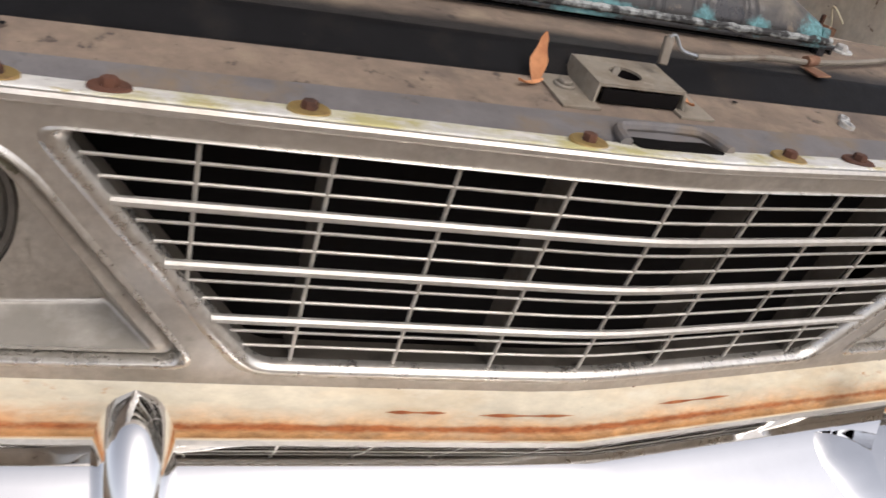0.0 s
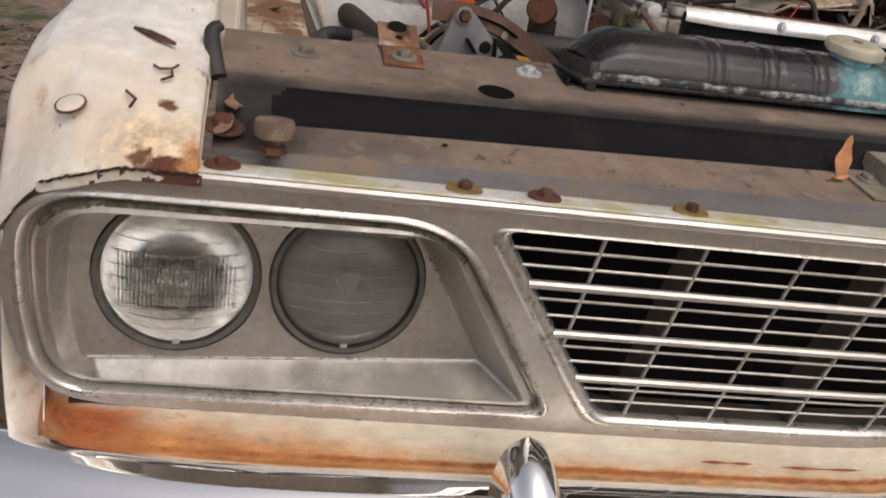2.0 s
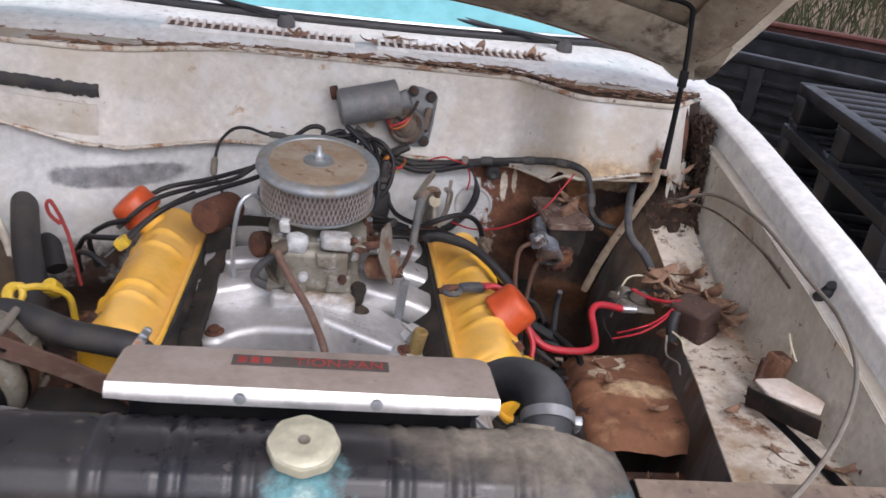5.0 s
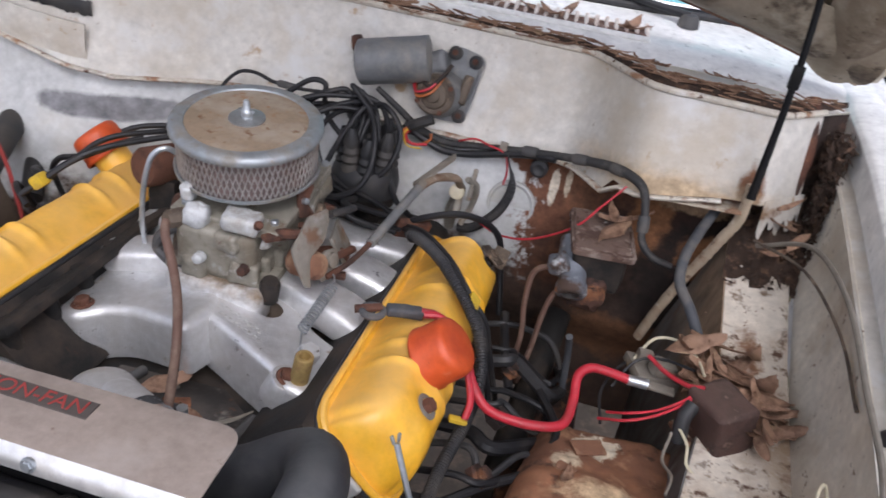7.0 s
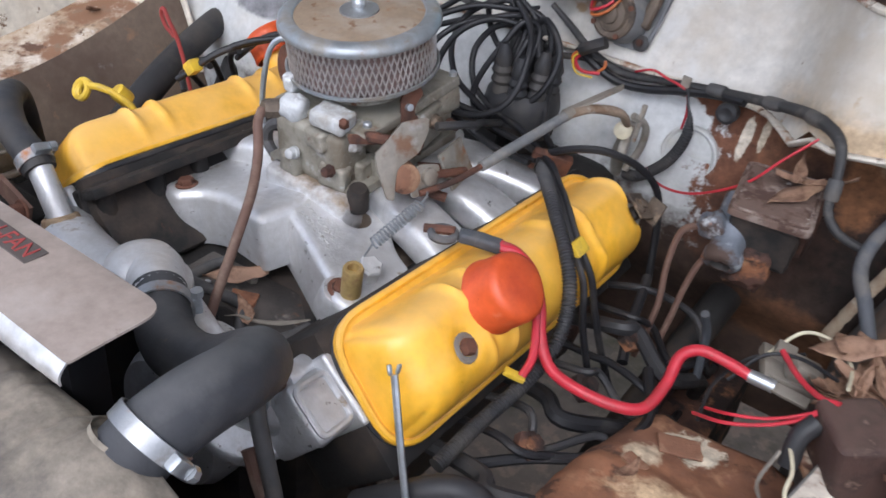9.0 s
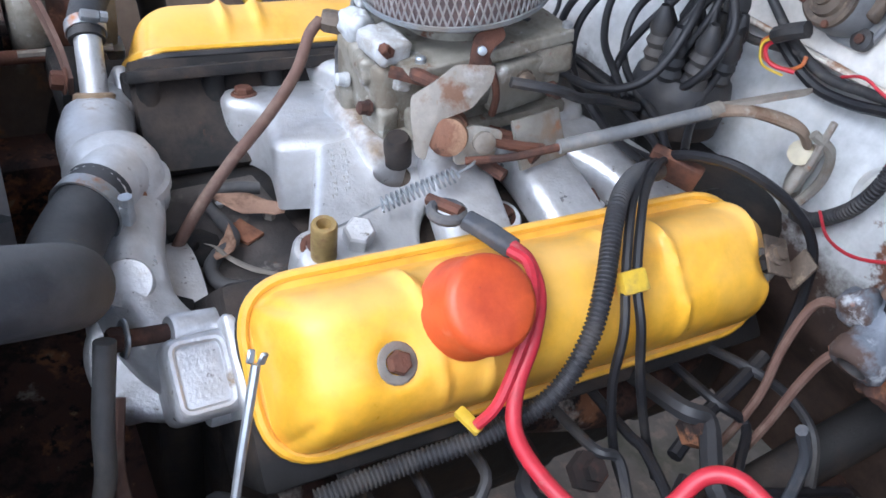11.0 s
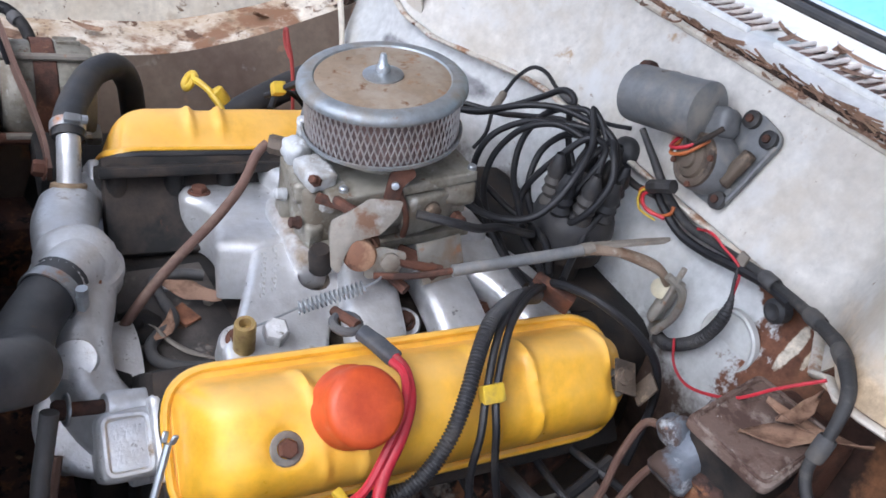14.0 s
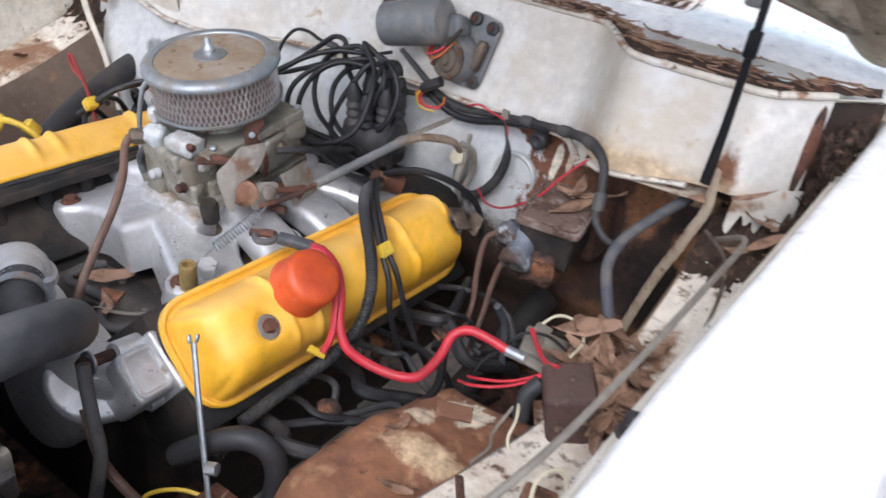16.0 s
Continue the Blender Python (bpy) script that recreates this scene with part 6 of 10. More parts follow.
def rocker_cover(s):
    m = cover_axes(s)
    c = thing("rocker_cover", m @ Vector((0.24, 0.06, 0)), "yellow painted pressed-steel rocker cover, %s" % ("dusty, with leads clipped to it" if s > 0 else "ribbed, with a yellow dipstick beside it"), "engine cover", "rocker covers")
    nx, ny = 130, 52
    bm = bmesh.new()
    g = []
    for i in range(nx + 1):
        row = []
        for j in range(ny + 1):
            x, y = COVER_L * i / nx, COVER_W * j / ny
            # rounded plan corners, wider at the rear
            r = 0.034 if x < COVER_L / 2 else 0.050
            px = min(max(x, r), COVER_L - r)
            py = min(max(y, r), COVER_W - r)
            dx, dy = x - px, y - py
            d = max(abs(dx), abs(dy))
            L = math.hypot(dx, dy)
            h = cover_height(x, y)
            if L > 1e-9:
                x, y = px + dx * d / L, py + dy * d / L
            rib = sum(math.exp(-((x - q - 0.10 * (y - 0.06)) / 0.0065) ** 2) for q, w in RIBS_AT)
            y -= 0.0045 * rib * smooth01((y - 0.0125) / 0.006) * smooth01((0.05 - y) / 0.025)
            row.append(bm.verts.new((x, y, h + 0.003)))
        g.append(row)
    for i in range(nx):
        for j in range(ny):
            bm.faces.new((g[i][j], g[i + 1][j], g[i + 1][j + 1], g[i][j + 1]))
    edge = [e for e in bm.edges if e.is_boundary]
    ext = bmesh.ops.extrude_edge_only(bm, edges=edge)["geom"]
    bmesh.ops.translate(bm, vec=(0, 0, -0.007), verts=[v for v in ext if isinstance(v, bmesh.types.BMVert)])
    bmesh.ops.recalc_face_normals(bm, faces=bm.faces)
    bmesh.ops.transform(bm, matrix=m, verts=bm.verts)
    part("pressing", bm, "yellow", c, "glossy yellow enamel", smooth=50)
    rimpts = rounded([(0.001, 0.001), (COVER_L - 0.001, 0.001), (COVER_L - 0.001, COVER_W - 0.001), (0.001, COVER_W - 0.001)], [0.045, 0.066, 0.066, 0.045], 8)
    part("rolled_edge", tube([m @ Vector((x, y, 0.002)) for x, y in rimpts], 0.0042, 8, smooth=False, closed=True), "yellow", c)
    part("gasket", tube([m @ Vector((x, y, -0.005)) for x, y in rimpts], 0.0045, 8, smooth=False, closed=True), "rubber", c)
    ez = m.to_3x3() @ Vector((0, 0, 1))
    for x in (0.083, 0.440):
        hexbolt("cover_bolt", m @ Vector((x, 0.076, cover_height(x, 0.076) + 0.004)), ez, 0.0085, 0.010, c, "rust" if x < 0.2 else "block", 0.015, "bracket", "rusty bolt and washer")
    return c


covers = [rocker_cover(-1), rocker_cover(1)]


def breather(s, x, y, h0, h):
    m = cover_axes(s)
    at = m @ Vector((x, y, h0))
    ez = m.to_3x3() @ Vector((0, 0, 1))
    b = thing("breather_cap", at, "orange painted breather cap %s" % ("low on the yellow cover" if s > 0 else "on a tall yellow neck"), "cap", "breather caps")
    mm = axes(at, ez)
    part("cap_shell", lathe([(0.0345, 0.0), (0.0365, 0.002), (0.0365, 0.005), (0.0350, 0.007), (0.0345, h - 0.010), (0.0325, h - 0.003), (0.028, h), (0.012, h + 0.001), (0, h + 0.0005)], mm, 40, cap=False), "orange", b, smooth=45)
    part("neck", lathe([(0.026, -0.022), (0.026, 0.003)], mm, 28, cap=False), "yellow", b)
    return b


breather(1, 0.142, 0.052, 0.062, 0.044)
breather(-1, 0.395, 0.058, 0.085, 0.042)

# intake manifold
mani = thing("intake_manifold", (0, 0.60, 0.79), "silver cast aluminium intake manifold with rusty bolts", "manifold")


part("plenum", box((0.125, 0.235, 0.052), pose(-0.004, 0.635, 0.838, 4, 0, 0), 0.014, 4), "silver", mani, "silver centre of the casting", smooth=50)
for s in (-1, 1):
    k = 1.0 if s > 0 else 0.94
    o = 0.0 if s > 0 else 0.004
    for pts, w, h in (
        ([(0.005, 0.60, 0.834), (0.026, 0.530 + o, 0.833), (0.075, 0.488 + o, 0.819), (0.155, 0.468 + o, 0.790)], (0.056, 0.053, 0.048, 0.044), (0.028, 0.029, 0.031, 0.034)),
        ([(0.03, 0.61, 0.834), (0.085, 0.588, 0.832), (0.14, 0.574, 0.824), (0.188, 0.566, 0.808)], (0.034, 0.031, 0.031, 0.031), (0.024, 0.022, 0.022, 0.022)),
        ([(0.03, 0.66, 0.838), (0.085, 0.668, 0.834), (0.14, 0.667, 0.826), (0.188, 0.666, 0.810)], (0.034, 0.031, 0.031, 0.031), (0.024, 0.022, 0.022, 0.022)),
        ([(0.01, 0.69, 0.840), (0.06, 0.725, 0.834), (0.11, 0.755, 0.828), (0.152, 0.77, 0.818), (0.188, 0.78, 0.806)], (0.044, 0.040, 0.038, 0.036, 0.035), (0.024, 0.023, 0.022, 0.022, 0.022)),
    ):
        if pts[0][0] == 0.005:
            continue
        cast = loft([(s * x, y, z) for x, y, z in pts], [q * k for q in w], h)
        part("runner", cast, "silver", mani, "silver cast runner", smooth=60)
    part("mounting_flange", box((0.014, 0.36, 0.05), pose(s * 0.158, 0.612, 0.796, 0, s * 45, 0), 0.004), "silver", mani)
    for y, x, z in ((0.455 if s < 0 else 0.438, 0.130, 0.816), (0.618, 0.128, 0.808), (0.715, 0.128, 0.808), (0.80, 0.135, 0.805)):
        if s < 0 and y < 0.5:
            continue
        part("bolt_lug", lathe([(0.021, -0.03), (0.0195, 0.0), (0.0175, 0.003), (0, 0.003)], axes((s * x, y, z), (s * 0.35, -0.1, 0.9)), 22, cap=False), "silver", mani)
        hexbolt("manifold_bolt", (s * x, y, z + 0.003), (s * 0.35, -0.1, 0.9), 0.0085, 0.009, mani, "rust", 0.013, "rust")
    part("casting_web", box((0.05, 0.26, 0.02), pose(s * 0.10, 0.67, 0.785, 0, s * 20, 0), 0.004), "gear_dirty", mani)
left = rounded([(-0.178, 0.505), (-0.170, 0.462), (-0.150, 0.441), (-0.118, 0.438), (-0.102, 0.456), (-0.070, 0.464), (-0.030, 0.455), (0.014, 0.444), (0.030, 0.50), (-0.02, 0.60), (-0.10, 0.568), (-0.165, 0.555)], [0.02, 0.015, 0.012, 0.012, 0.012, 0.02, 0.02, 0.012, 0.02, 0.03, 0.02, 0.015], 5)
part("runner", cast_slab(left, 0.070, axes((0, 0, 0.772), (-0.17, 0.0, 1), (1, 0, 0.17)), 0.012), "silver", mani, "broad silver cast runner with a deep front wall", smooth=60)
hexbolt("manifold_bolt", (-0.134, 0.4615, 0.8195), (-0.17, 0.0, 1), 0.0095, 0.009, mani, "rust", 0.0135, "rust")


arm = rounded([(-0.012, 0.486), (0.030, 0.470), (0.110, 0.434), (0.124, 0.418), (0.176, 0.418), (0.188, 0.50), (0.150, 0.522), (0.120, 0.532), (0.090, 0.556), (0.05, 0.60), (0.0, 0.60)], [0.02, 0.03, 0.02, 0.012, 0.012, 0.02, 0.02, 0.02, 0.02, 0.02, 0.02], 5)
part("runner", cast_slab(arm, 0.070, axes((0, 0, 0.786), (0.17, 0.03, 1), (1, 0, -0.17)), 0.011, ((0.055, 0.534), 0.0175)), ["silver", "gear_dirty"], mani, "broad silver cast runner with an open rusty well", smooth=50)
part("hexagon_plug", lathe([(0.013, -0.01), (0.013, 0.008), (0.011, 0.010), (0, 0.010)], axes((0.140, 0.470, 0.832), (0.5, -0.2, 1)), 6, cap=False), "silver", mani)
rt = random.Random(2)
for row in range(2):
    for j in range(9):
        p = Vector((0.016 + 0.0070 * j + 0.006 * row, 0.506 - 0.0022 * j - 0.014 * row, 0.0))
        p.z = 0.8412 - 0.17 * p.x - 0.03 * (p.y - 0.5)
        w = 0.0034 + 0.001 * rt.random()
        part("raised_mark", box((w, 0.0072, 0.0016), pose(p.x, p.y, p.z, 0, 11, -12), 0.0005, 1), "oxide", mani)
        part("raised_mark", box((w * 1.6, 0.0016, 0.0016), pose(p.x + 0.002, p.y + 0.002 * (1 if j % 2 else -1), p.z, 0, 11, -12), 0.0005, 1), "oxide", mani)
part("brass_plug", lathe([(0.0105, -0.012), (0.0105, 0.022), (0.0095, 0.024), (0.006, 0.024), (0.005, 0.015), (0, 0.015)], axes((0.145, 0.438, 0.832), (0.15, -0.1, 1)), 18, cap=False), "brass", mani, "corroded brass temperature sender")

# carburettor, set on a slope
CARB = pose(-0.010, 0.638, 0.866, 10, 0, 0)
carb = thing("carburettor", CARB @ Vector((0, 0, 0)), "grey cast two-stage carburettor with rusty linkages", "carburettor")


part("base_flange", box((0.135, 0.185, 0.012), pose(-0.004, 0.625, 0.866, 6, 0, 0), 0.003), "zinc", carb)
part("throttle_body", lump((0.112, 0.150, 0.026), pose(-0.004, 0.628, 0.882, 8, 0, 0), 0.0012, 1, 0.2), "zinc", carb, smooth=50)
part("main_body", lump((0.126, 0.128, 0.044), pose(0.0, 0.640, 0.912, 8, 0, 0), 0.0016, 2, 0.18), "zinc", carb, smooth=50)
part("float_bowl", lump((0.098, 0.050, 0.066), pose(-0.006, 0.551, 0.892, 6, 0, 0), 0.002, 3, 0.2), "zinc", carb, smooth=50)
part("bowl_cover", lump((0.136, 0.168, 0.012), pose(0.0, 0.622, 0.938, 9, 0, 0), 0.0015, 4, 0.25), "zinc", carb, smooth=50)
part("air_horn", lathe([(0.056, 0.068), (0.054, 0.078), (0.050, 0.084), (0.0485, 0.108)], CARB, 32, cap=False), "zinc", carb)
for i, (x, y, z, sx, sy, sz, mt) in enumerate(((0.024, 0.536, 0.938, 0.044, 0.032, 0.020, "oxide"), (0.012, 0.526, 0.912, 0.030, 0.016, 0.024, "zinc"), (-0.032, 0.534, 0.932, 0.030, 0.026, 0.026, "oxide"), (-0.050, 0.548, 0.952, 0.014, 0.016, 0.022, "oxide"), (0.052, 0.542, 0.918, 0.010, 0.014, 0.020, "oxide"), (0.052, 0.690, 0.928, 0.036, 0.04, 0.03, "zinc"), (0.060, 0.655, 0.908, 0.018, 0.06, 0.05, "zinc"), (-0.06, 0.65, 0.905, 0.03, 0.07, 0.04, "zinc"), (0.03, 0.535, 0.872, 0.035, 0.02, 0.03, "zinc"), (-0.03, 0.532, 0.868, 0.03, 0.024, 0.03, "zinc"), (0.045, 0.585, 0.875, 0.03, 0.03, 0.03, "zinc"))):
    part("casting_lug", lump((sx, sy, sz), pose(x, y, z, 6, 4 * (-1) ** i, 9 * (-1) ** i), 0.0028, 10 + i, 0.34), mt, carb, smooth=60)
for x, y in ((-0.055, 0.552), (0.055, 0.556), (0.0, 0.545), (-0.058, 0.69), (0.06, 0.70), (0.062, 0.62)):
    part("cover_screw", lathe([(0.0048, 0), (0.0048, 0.004), (0.003, 0.0055), (0, 0.0055)], pose(x, y, 0.944 + 0.158 * (y - 0.622), 9, 0, 0), 12, cap=False), "plated", carb)
part("fuel_inlet", lathe([(0.011, -0.014), (0.011, 0.008), (0.009, 0.012), (0, 0.012)], axes((-0.053, 0.522, 0.927), (-0.35, -0.9, 0.1)), 6, cap=True), "gear_dirty", carb, "dark hexagon fuel inlet")
plate = prism(rounded([(-0.034, 0.022), (-0.015, 0.031), (0.006, 0.044), (0.039, 0.040), (0.034, 0.025), (0.016, 0.007), (-0.013, -0.001), (-0.021, -0.016), (-0.027, -0.033), (-0.035, -0.027), (-0.036, 0.005)][::-1], 0.004, 3), 0.003, axes((0.105, 0.565, 0.905), (0.85, -0.35, 0.4), (0, 1, 0)), 0.001)
part("linkage_plate", plate, "lever_grey", carb, "grey stamped linkage bracket")
part("shaft_boss", lathe([(0.0185, -0.035), (0.0185, -0.014), (0.0165, -0.012), (0.0165, -0.004), (0.0175, -0.002), (0.0165, 0.003), (0.010, 0.006), (0, 0.0065)], axes((0.108, 0.560, 0.890), (0.85, -0.5, 0.25)), 22, cap=False), "rust_pale", carb, "rust-brown throttle shaft end")
part("shaft_spring", tube([axes((0.092, 0.566, 0.888), (0.85, -0.4, 0.2)) @ Vector((0.0125 * math.cos(a), 0.0125 * math.sin(a), 0.0011 * a)) for a in (0.6 * k for k in range(30))], 0.0013, 5, smooth=False), "rust", carb)
part("throttle_lever", prism(rounded([(-0.016, -0.016), (0.02, -0.012), (0.03, 0.012), (0.0, 0.020), (-0.016, 0.012)], 0.008), 0.003, axes((0.112, 0.582, 0.880), (1, -0.2, 0.25), (0, 1, 0)), 0.001), "link_grey", carb)
part("lever_roller", lathe([(0.010, 0), (0.010, 0.008), (0.006, 0.010), (0, 0.010)], axes((0.113, 0.592, 0.884), (1, -0.2, 0.25)), 18, cap=False), "bracket", carb)
part("choke_lever", prism(rounded([(-0.010, -0.020), (0.006, -0.022), (0.010, 0.0), (0.022, 0.012), (0.016, 0.022), (-0.006, 0.012)], 0.005), 0.004, axes((0.066, 0.606, 0.946), (0.9, -0.4, 0.3), (0.3, 0.9, 0)), 0.001), "rust", carb, "rusty choke lever")
part("choke_pin", lathe([(0.004, 0), (0.004, 0.008), (0, 0.009)], axes((0.068, 0.606, 0.946), (0.9, -0.4, 0.3)), 12, cap=False), "plated", carb)
part("pump_lever", tube([(0.058, 0.548, 0.925), (0.072, 0.546, 0.930), (0.084, 0.556, 0.928), (0.090, 0.574, 0.926), (0.084, 0.590, 0.922), (0.072, 0.596, 0.918)], [0.006, 0.0065, 0.006, 0.006, 0.0055, 0.005], 8), "rust", carb, "rusty accelerator pump lever")
part("pump_lever_arm", box((0.012, 0.03, 0.006), axes((0.062, 0.540, 0.926), (0.2, 0, 1), (0.8, -0.5, 0)), 0.002), "rust", carb)
part("choke_link", tube([(0.070, 0.612, 0.938), (0.078, 0.618, 0.922), (0.080, 0.622, 0.905), (0.074, 0.625, 0.885)], 0.0035, 8), "rust", carb)
part("idle_screw", lathe([(0.0125, -0.012), (0.0125, 0.012), (0.010, 0.018), (0, 0.018)], axes((0.060, 0.541, 0.851), (0.15, -0.2, 1)), 16, cap=False), "block", carb, "black rubber nub")
for x, y, z, r, h, d, mt in ((0.036, 0.522, 0.885, 0.006, 0.012, (0, -1, 0.1), "rust"), (-0.02, 0.524, 0.885, 0.006, 0.012, (0, -1, 0.1), "oxide"), (0.045, 0.530, 0.94, 0.005, 0.014, (0.5, -0.7, 0.6), "rust"), (0.068, 0.655, 0.915, 0.008, 0.012, (1, 0, 0), "gear_dirty"), (0.066, 0.69, 0.90, 0.006, 0.016, (1, 0.2, 0), "rust"), (-0.058, 0.565, 0.90, 0.007, 0.012, (-1, -0.3, 0), "brass")):
    part("fitting", lathe([(r * 1.2, 0), (r * 1.2, h * 0.35), (r, h * 0.35), (r, h * 0.9), (r * 0.7, h), (0, h)], axes((x, y, z), d), 6 if mt == "rust" else 14, cap=False), mt, carb)
for pts, r, mt in (([(0.115, 0.60, 0.884), (0.12, 0.625, 0.878), (0.125, 0.65, 0.874)], 0.005, "rust"), ([(0.08, 0.62, 0.87), (0.10, 0.64, 0.868), (0.12, 0.65, 0.862)], 0.008, "rust"), ([(0.085, 0.585, 0.868), (0.11, 0.60, 0.860), (0.13, 0.61, 0.856)], 0.006, "rust"), ([(-0.06, 0.60, 0.90), (-0.075, 0.57, 0.88), (-0.06, 0.545, 0.865), (-0.03, 0.53, 0.86)], 0.004, "gear_dirty")):
    part("link_rod", tube(pts, r, 8), mt, carb)
part("bracket_leaf", box((0.004, 0.06, 0.045), pose(0.105, 0.66, 0.872, 0, -30, 12), 0.001), "link_grey", carb)
part("vacuum_pipe", tube([(-0.055, 0.56, 0.90), (-0.08, 0.545, 0.89), (-0.09, 0.548, 0.865), (-0.065, 0.54, 0.855), (-0.035, 0.535, 0.858), (-0.02, 0.54, 0.868)], 0.0065, 8), "rubber_dusty", carb)
part("choke_pull_off", lathe([(0.018, 0), (0.020, 0.004), (0.020, 0.018), (0.016, 0.022), (0, 0.022)], axes(CARB @ Vector((-0.07, -0.02, 0.03)), (-0.6, -0.6, 0.1)), 24, cap=False), "rust", carb)

# air cleaner
air = thing("air_cleaner", CARB @ Vector((0, 0, 0.10)), "round air cleaner with dusty lid and wire mesh side", "air cleaner")
part("base_plate", lathe([(0.045, 0.100), (0.083, 0.103), (0.087, 0.106), (0.0875, 0.110), (0.085, 0.110)], CARB, 64, cap=False), "rim_dull", air)
part("filter_element", lathe([(0.0795, 0.104), (0.0795, 0.160)], CARB, 64, cap=False), "filter", air)
pleat = bmesh.new()
mesh = bmesh.new()
NB, NZ = 76, 5
for d in (-1, 1):
    for i in range(NB):
        pts = []
        for k in range(NZ * 2 + 1):
            a = 2 * math.pi * (i + 0.5 * d * k / 1.0 * 0.5) / NB
            pts.append(CARB @ Vector((0.0825 * math.cos(a), 0.0825 * math.sin(a), 0.108 + 0.052 * k / (NZ * 2))))
        grown(mesh, tube(pts, 0.00095, 4, smooth=False))
tagged(part("wire_mesh", mesh, "mesh_wire", air, "expanded metal mesh"), kind="stuff")
pleat.free()
part("lid_rim", lathe([(0.0855, 0.157), (0.0895, 0.157), (0.0905, 0.159), (0.0895, 0.164), (0.086, 0.1675), (0.080, 0.169), (0.073, 0.1685), (0.071, 0.166)], CARB, 64, cap=False), "rim_dull", air, "dusty plated steel rim")
part("lid_centre", lathe([(0.0725, 0.1665), (0.069, 0.1675), (0.05, 0.168), (0.02, 0.1685), (0, 0.1685)], CARB, 64, cap=False), "lid_dusty", air, "brown dusty centre of the lid")
part("lid_washer", lathe([(0.0215, 0.1685), (0.0215, 0.1702), (0.013, 0.172), (0.006, 0.1735), (0, 0.1735)], CARB, 28, cap=False), "plated", air)
nut = lathe([(0.0075, 0.1725), (0.0075, 0.178), (0.0062, 0.180), (0.0045, 0.182), (0.0038, 0.190), (0.0028, 0.1925), (0, 0.1925)], CARB, 12, cap=False)
for k in (-1, 1):
    grown(nut, prism(rounded([(0.0, 0.0), (0.0095 * k, 0.001), (0.0095 * k, 0.005), (0.003 * k, 0.006)] if k > 0 else [(0.003 * k, 0.006), (0.0095 * k, 0.005), (0.0095 * k, 0.001), (0.0, 0.0)], 0.0015), 0.003, CARB @ axes((0, 0.0015, 0.176), (0, -1, 0), (1, 0.4, 0))))
part("wing_nut", nut, "plated", air, "bright wing nut")

# water pump and its housings
pump = thing("water_pump", (0.0, 0.31, 0.72), "silver painted cast water pump and thermostat housing", "water pump")
part("pump_arm", tube([(-0.01, 0.318, 0.800), (0.035, 0.310, 0.802), (0.075, 0.301, 0.795), (0.115, 0.300, 0.780), (0.150, 0.312, 0.771), (0.185, 0.334, 0.770)], [0.032, 0.031, 0.030, 0.030, 0.031, 0.033], 24), "silver", pump, "silver cast pump arm", smooth=60)
part("outlet_block", box((0.060, 0.050, 0.082), pose(0.193, 0.324, 0.771, 0, 40, 0), 0.012, 4), "silver", pump, "squared silver end of the pump arm", smooth=50)
part("outlet_flange", box((0.074, 0.012, 0.098), pose(0.193, 0.3475, 0.771, 0, 40, 0), 0.005, 3), "silver", pump)
bf = pose(0.193, 0.322, 0.771, 0, 40, 0) @ pose(0, 0, 0.041)
part("block_rim", tube([bf @ Vector((x, y, 0.0005)) for x, y in rounded([(-0.024, -0.018), (0.024, -0.018), (0.024, 0.018), (-0.024, 0.018)], 0.008)], 0.0032, 8, smooth=False, closed=True), "silver", pump)
part("flange_boss", lathe([(0.0135, -0.035), (0.0125, 0.008), (0.011, 0.010), (0, 0.010)], axes((0.182, 0.318, 0.812), (0.15, -0.95, 0.25)), 20, cap=False), "silver", pump)
part("flange_boss", lathe([(0.012, -0.03), (0.0115, 0.004), (0.010, 0.006), (0, 0.006)], axes((0.206, 0.332, 0.748), (0.1, -0.95, 0.1)), 20, cap=False), "silver", pump)
crescent = rounded([(0.014, 0.034), (-0.006, 0.044), (-0.020, 0.024), (-0.021, -0.004), (-0.008, -0.030), (0.016, -0.044), (0.055, -0.053), (0.062, -0.020), (0.044, 0.006)], 0.016, 5)
part("pump_scroll", cast_slab(crescent, 0.050, axes((0.118, 0.287, 0.719), (0.62, -0.3, 0.72), (0, 1, 0)), 0.010), "silver", pump, "silver cast pump scroll with a flat face", smooth=50)
part("pump_body", lathe([(0.075, -0.07), (0.075, 0.0), (0.068, 0.012), (0.03, 0.018), (0, 0.018)], axes((0.06, 0.285, 0.705), (0, -1, 0.05)), 32, cap=False), "silver", pump, smooth=50)
part("arm_boss", lathe([(0.0205, -0.025), (0.0205, 0.001), (0.019, 0.003), (0, 0.003)], axes((0.116, 0.294, 0.8085), (0.45, -0.20, 0.86)), 30, cap=False), "silver", pump)
part("pump_arm", loft([(-0.005, 0.314, 0.808), (-0.05, 0.306, 0.806), (-0.105, 0.310, 0.80), (-0.15, 0.320, 0.795)], [0.030, 0.030, 0.034, 0.034], [0.026, 0.026, 0.028, 0.03], 2.3), "silver", pump, smooth=60)
part("outlet_flange", box((0.060, 0.014, 0.09), pose(-0.190, 0.352, 0.782, 0, -38, 0), 0.006, 3), "silver", pump)
part("outlet_runner", tube([(-0.14, 0.316, 0.795), (-0.172, 0.332, 0.788), (-0.19, 0.350, 0.782)], [0.032, 0.032, 0.034], 18), "silver", pump)
part("pipe_collar", lathe([(0.0195, -0.006), (0.0205, 0.0), (0.0195, 0.006), (0.016, 0.008)], axes((-0.165, 0.322, 0.814), (-0.42, 0.08, 0.9)), 26, cap=False), "brass_dull", pump, "tan sealed collar of the pipe")
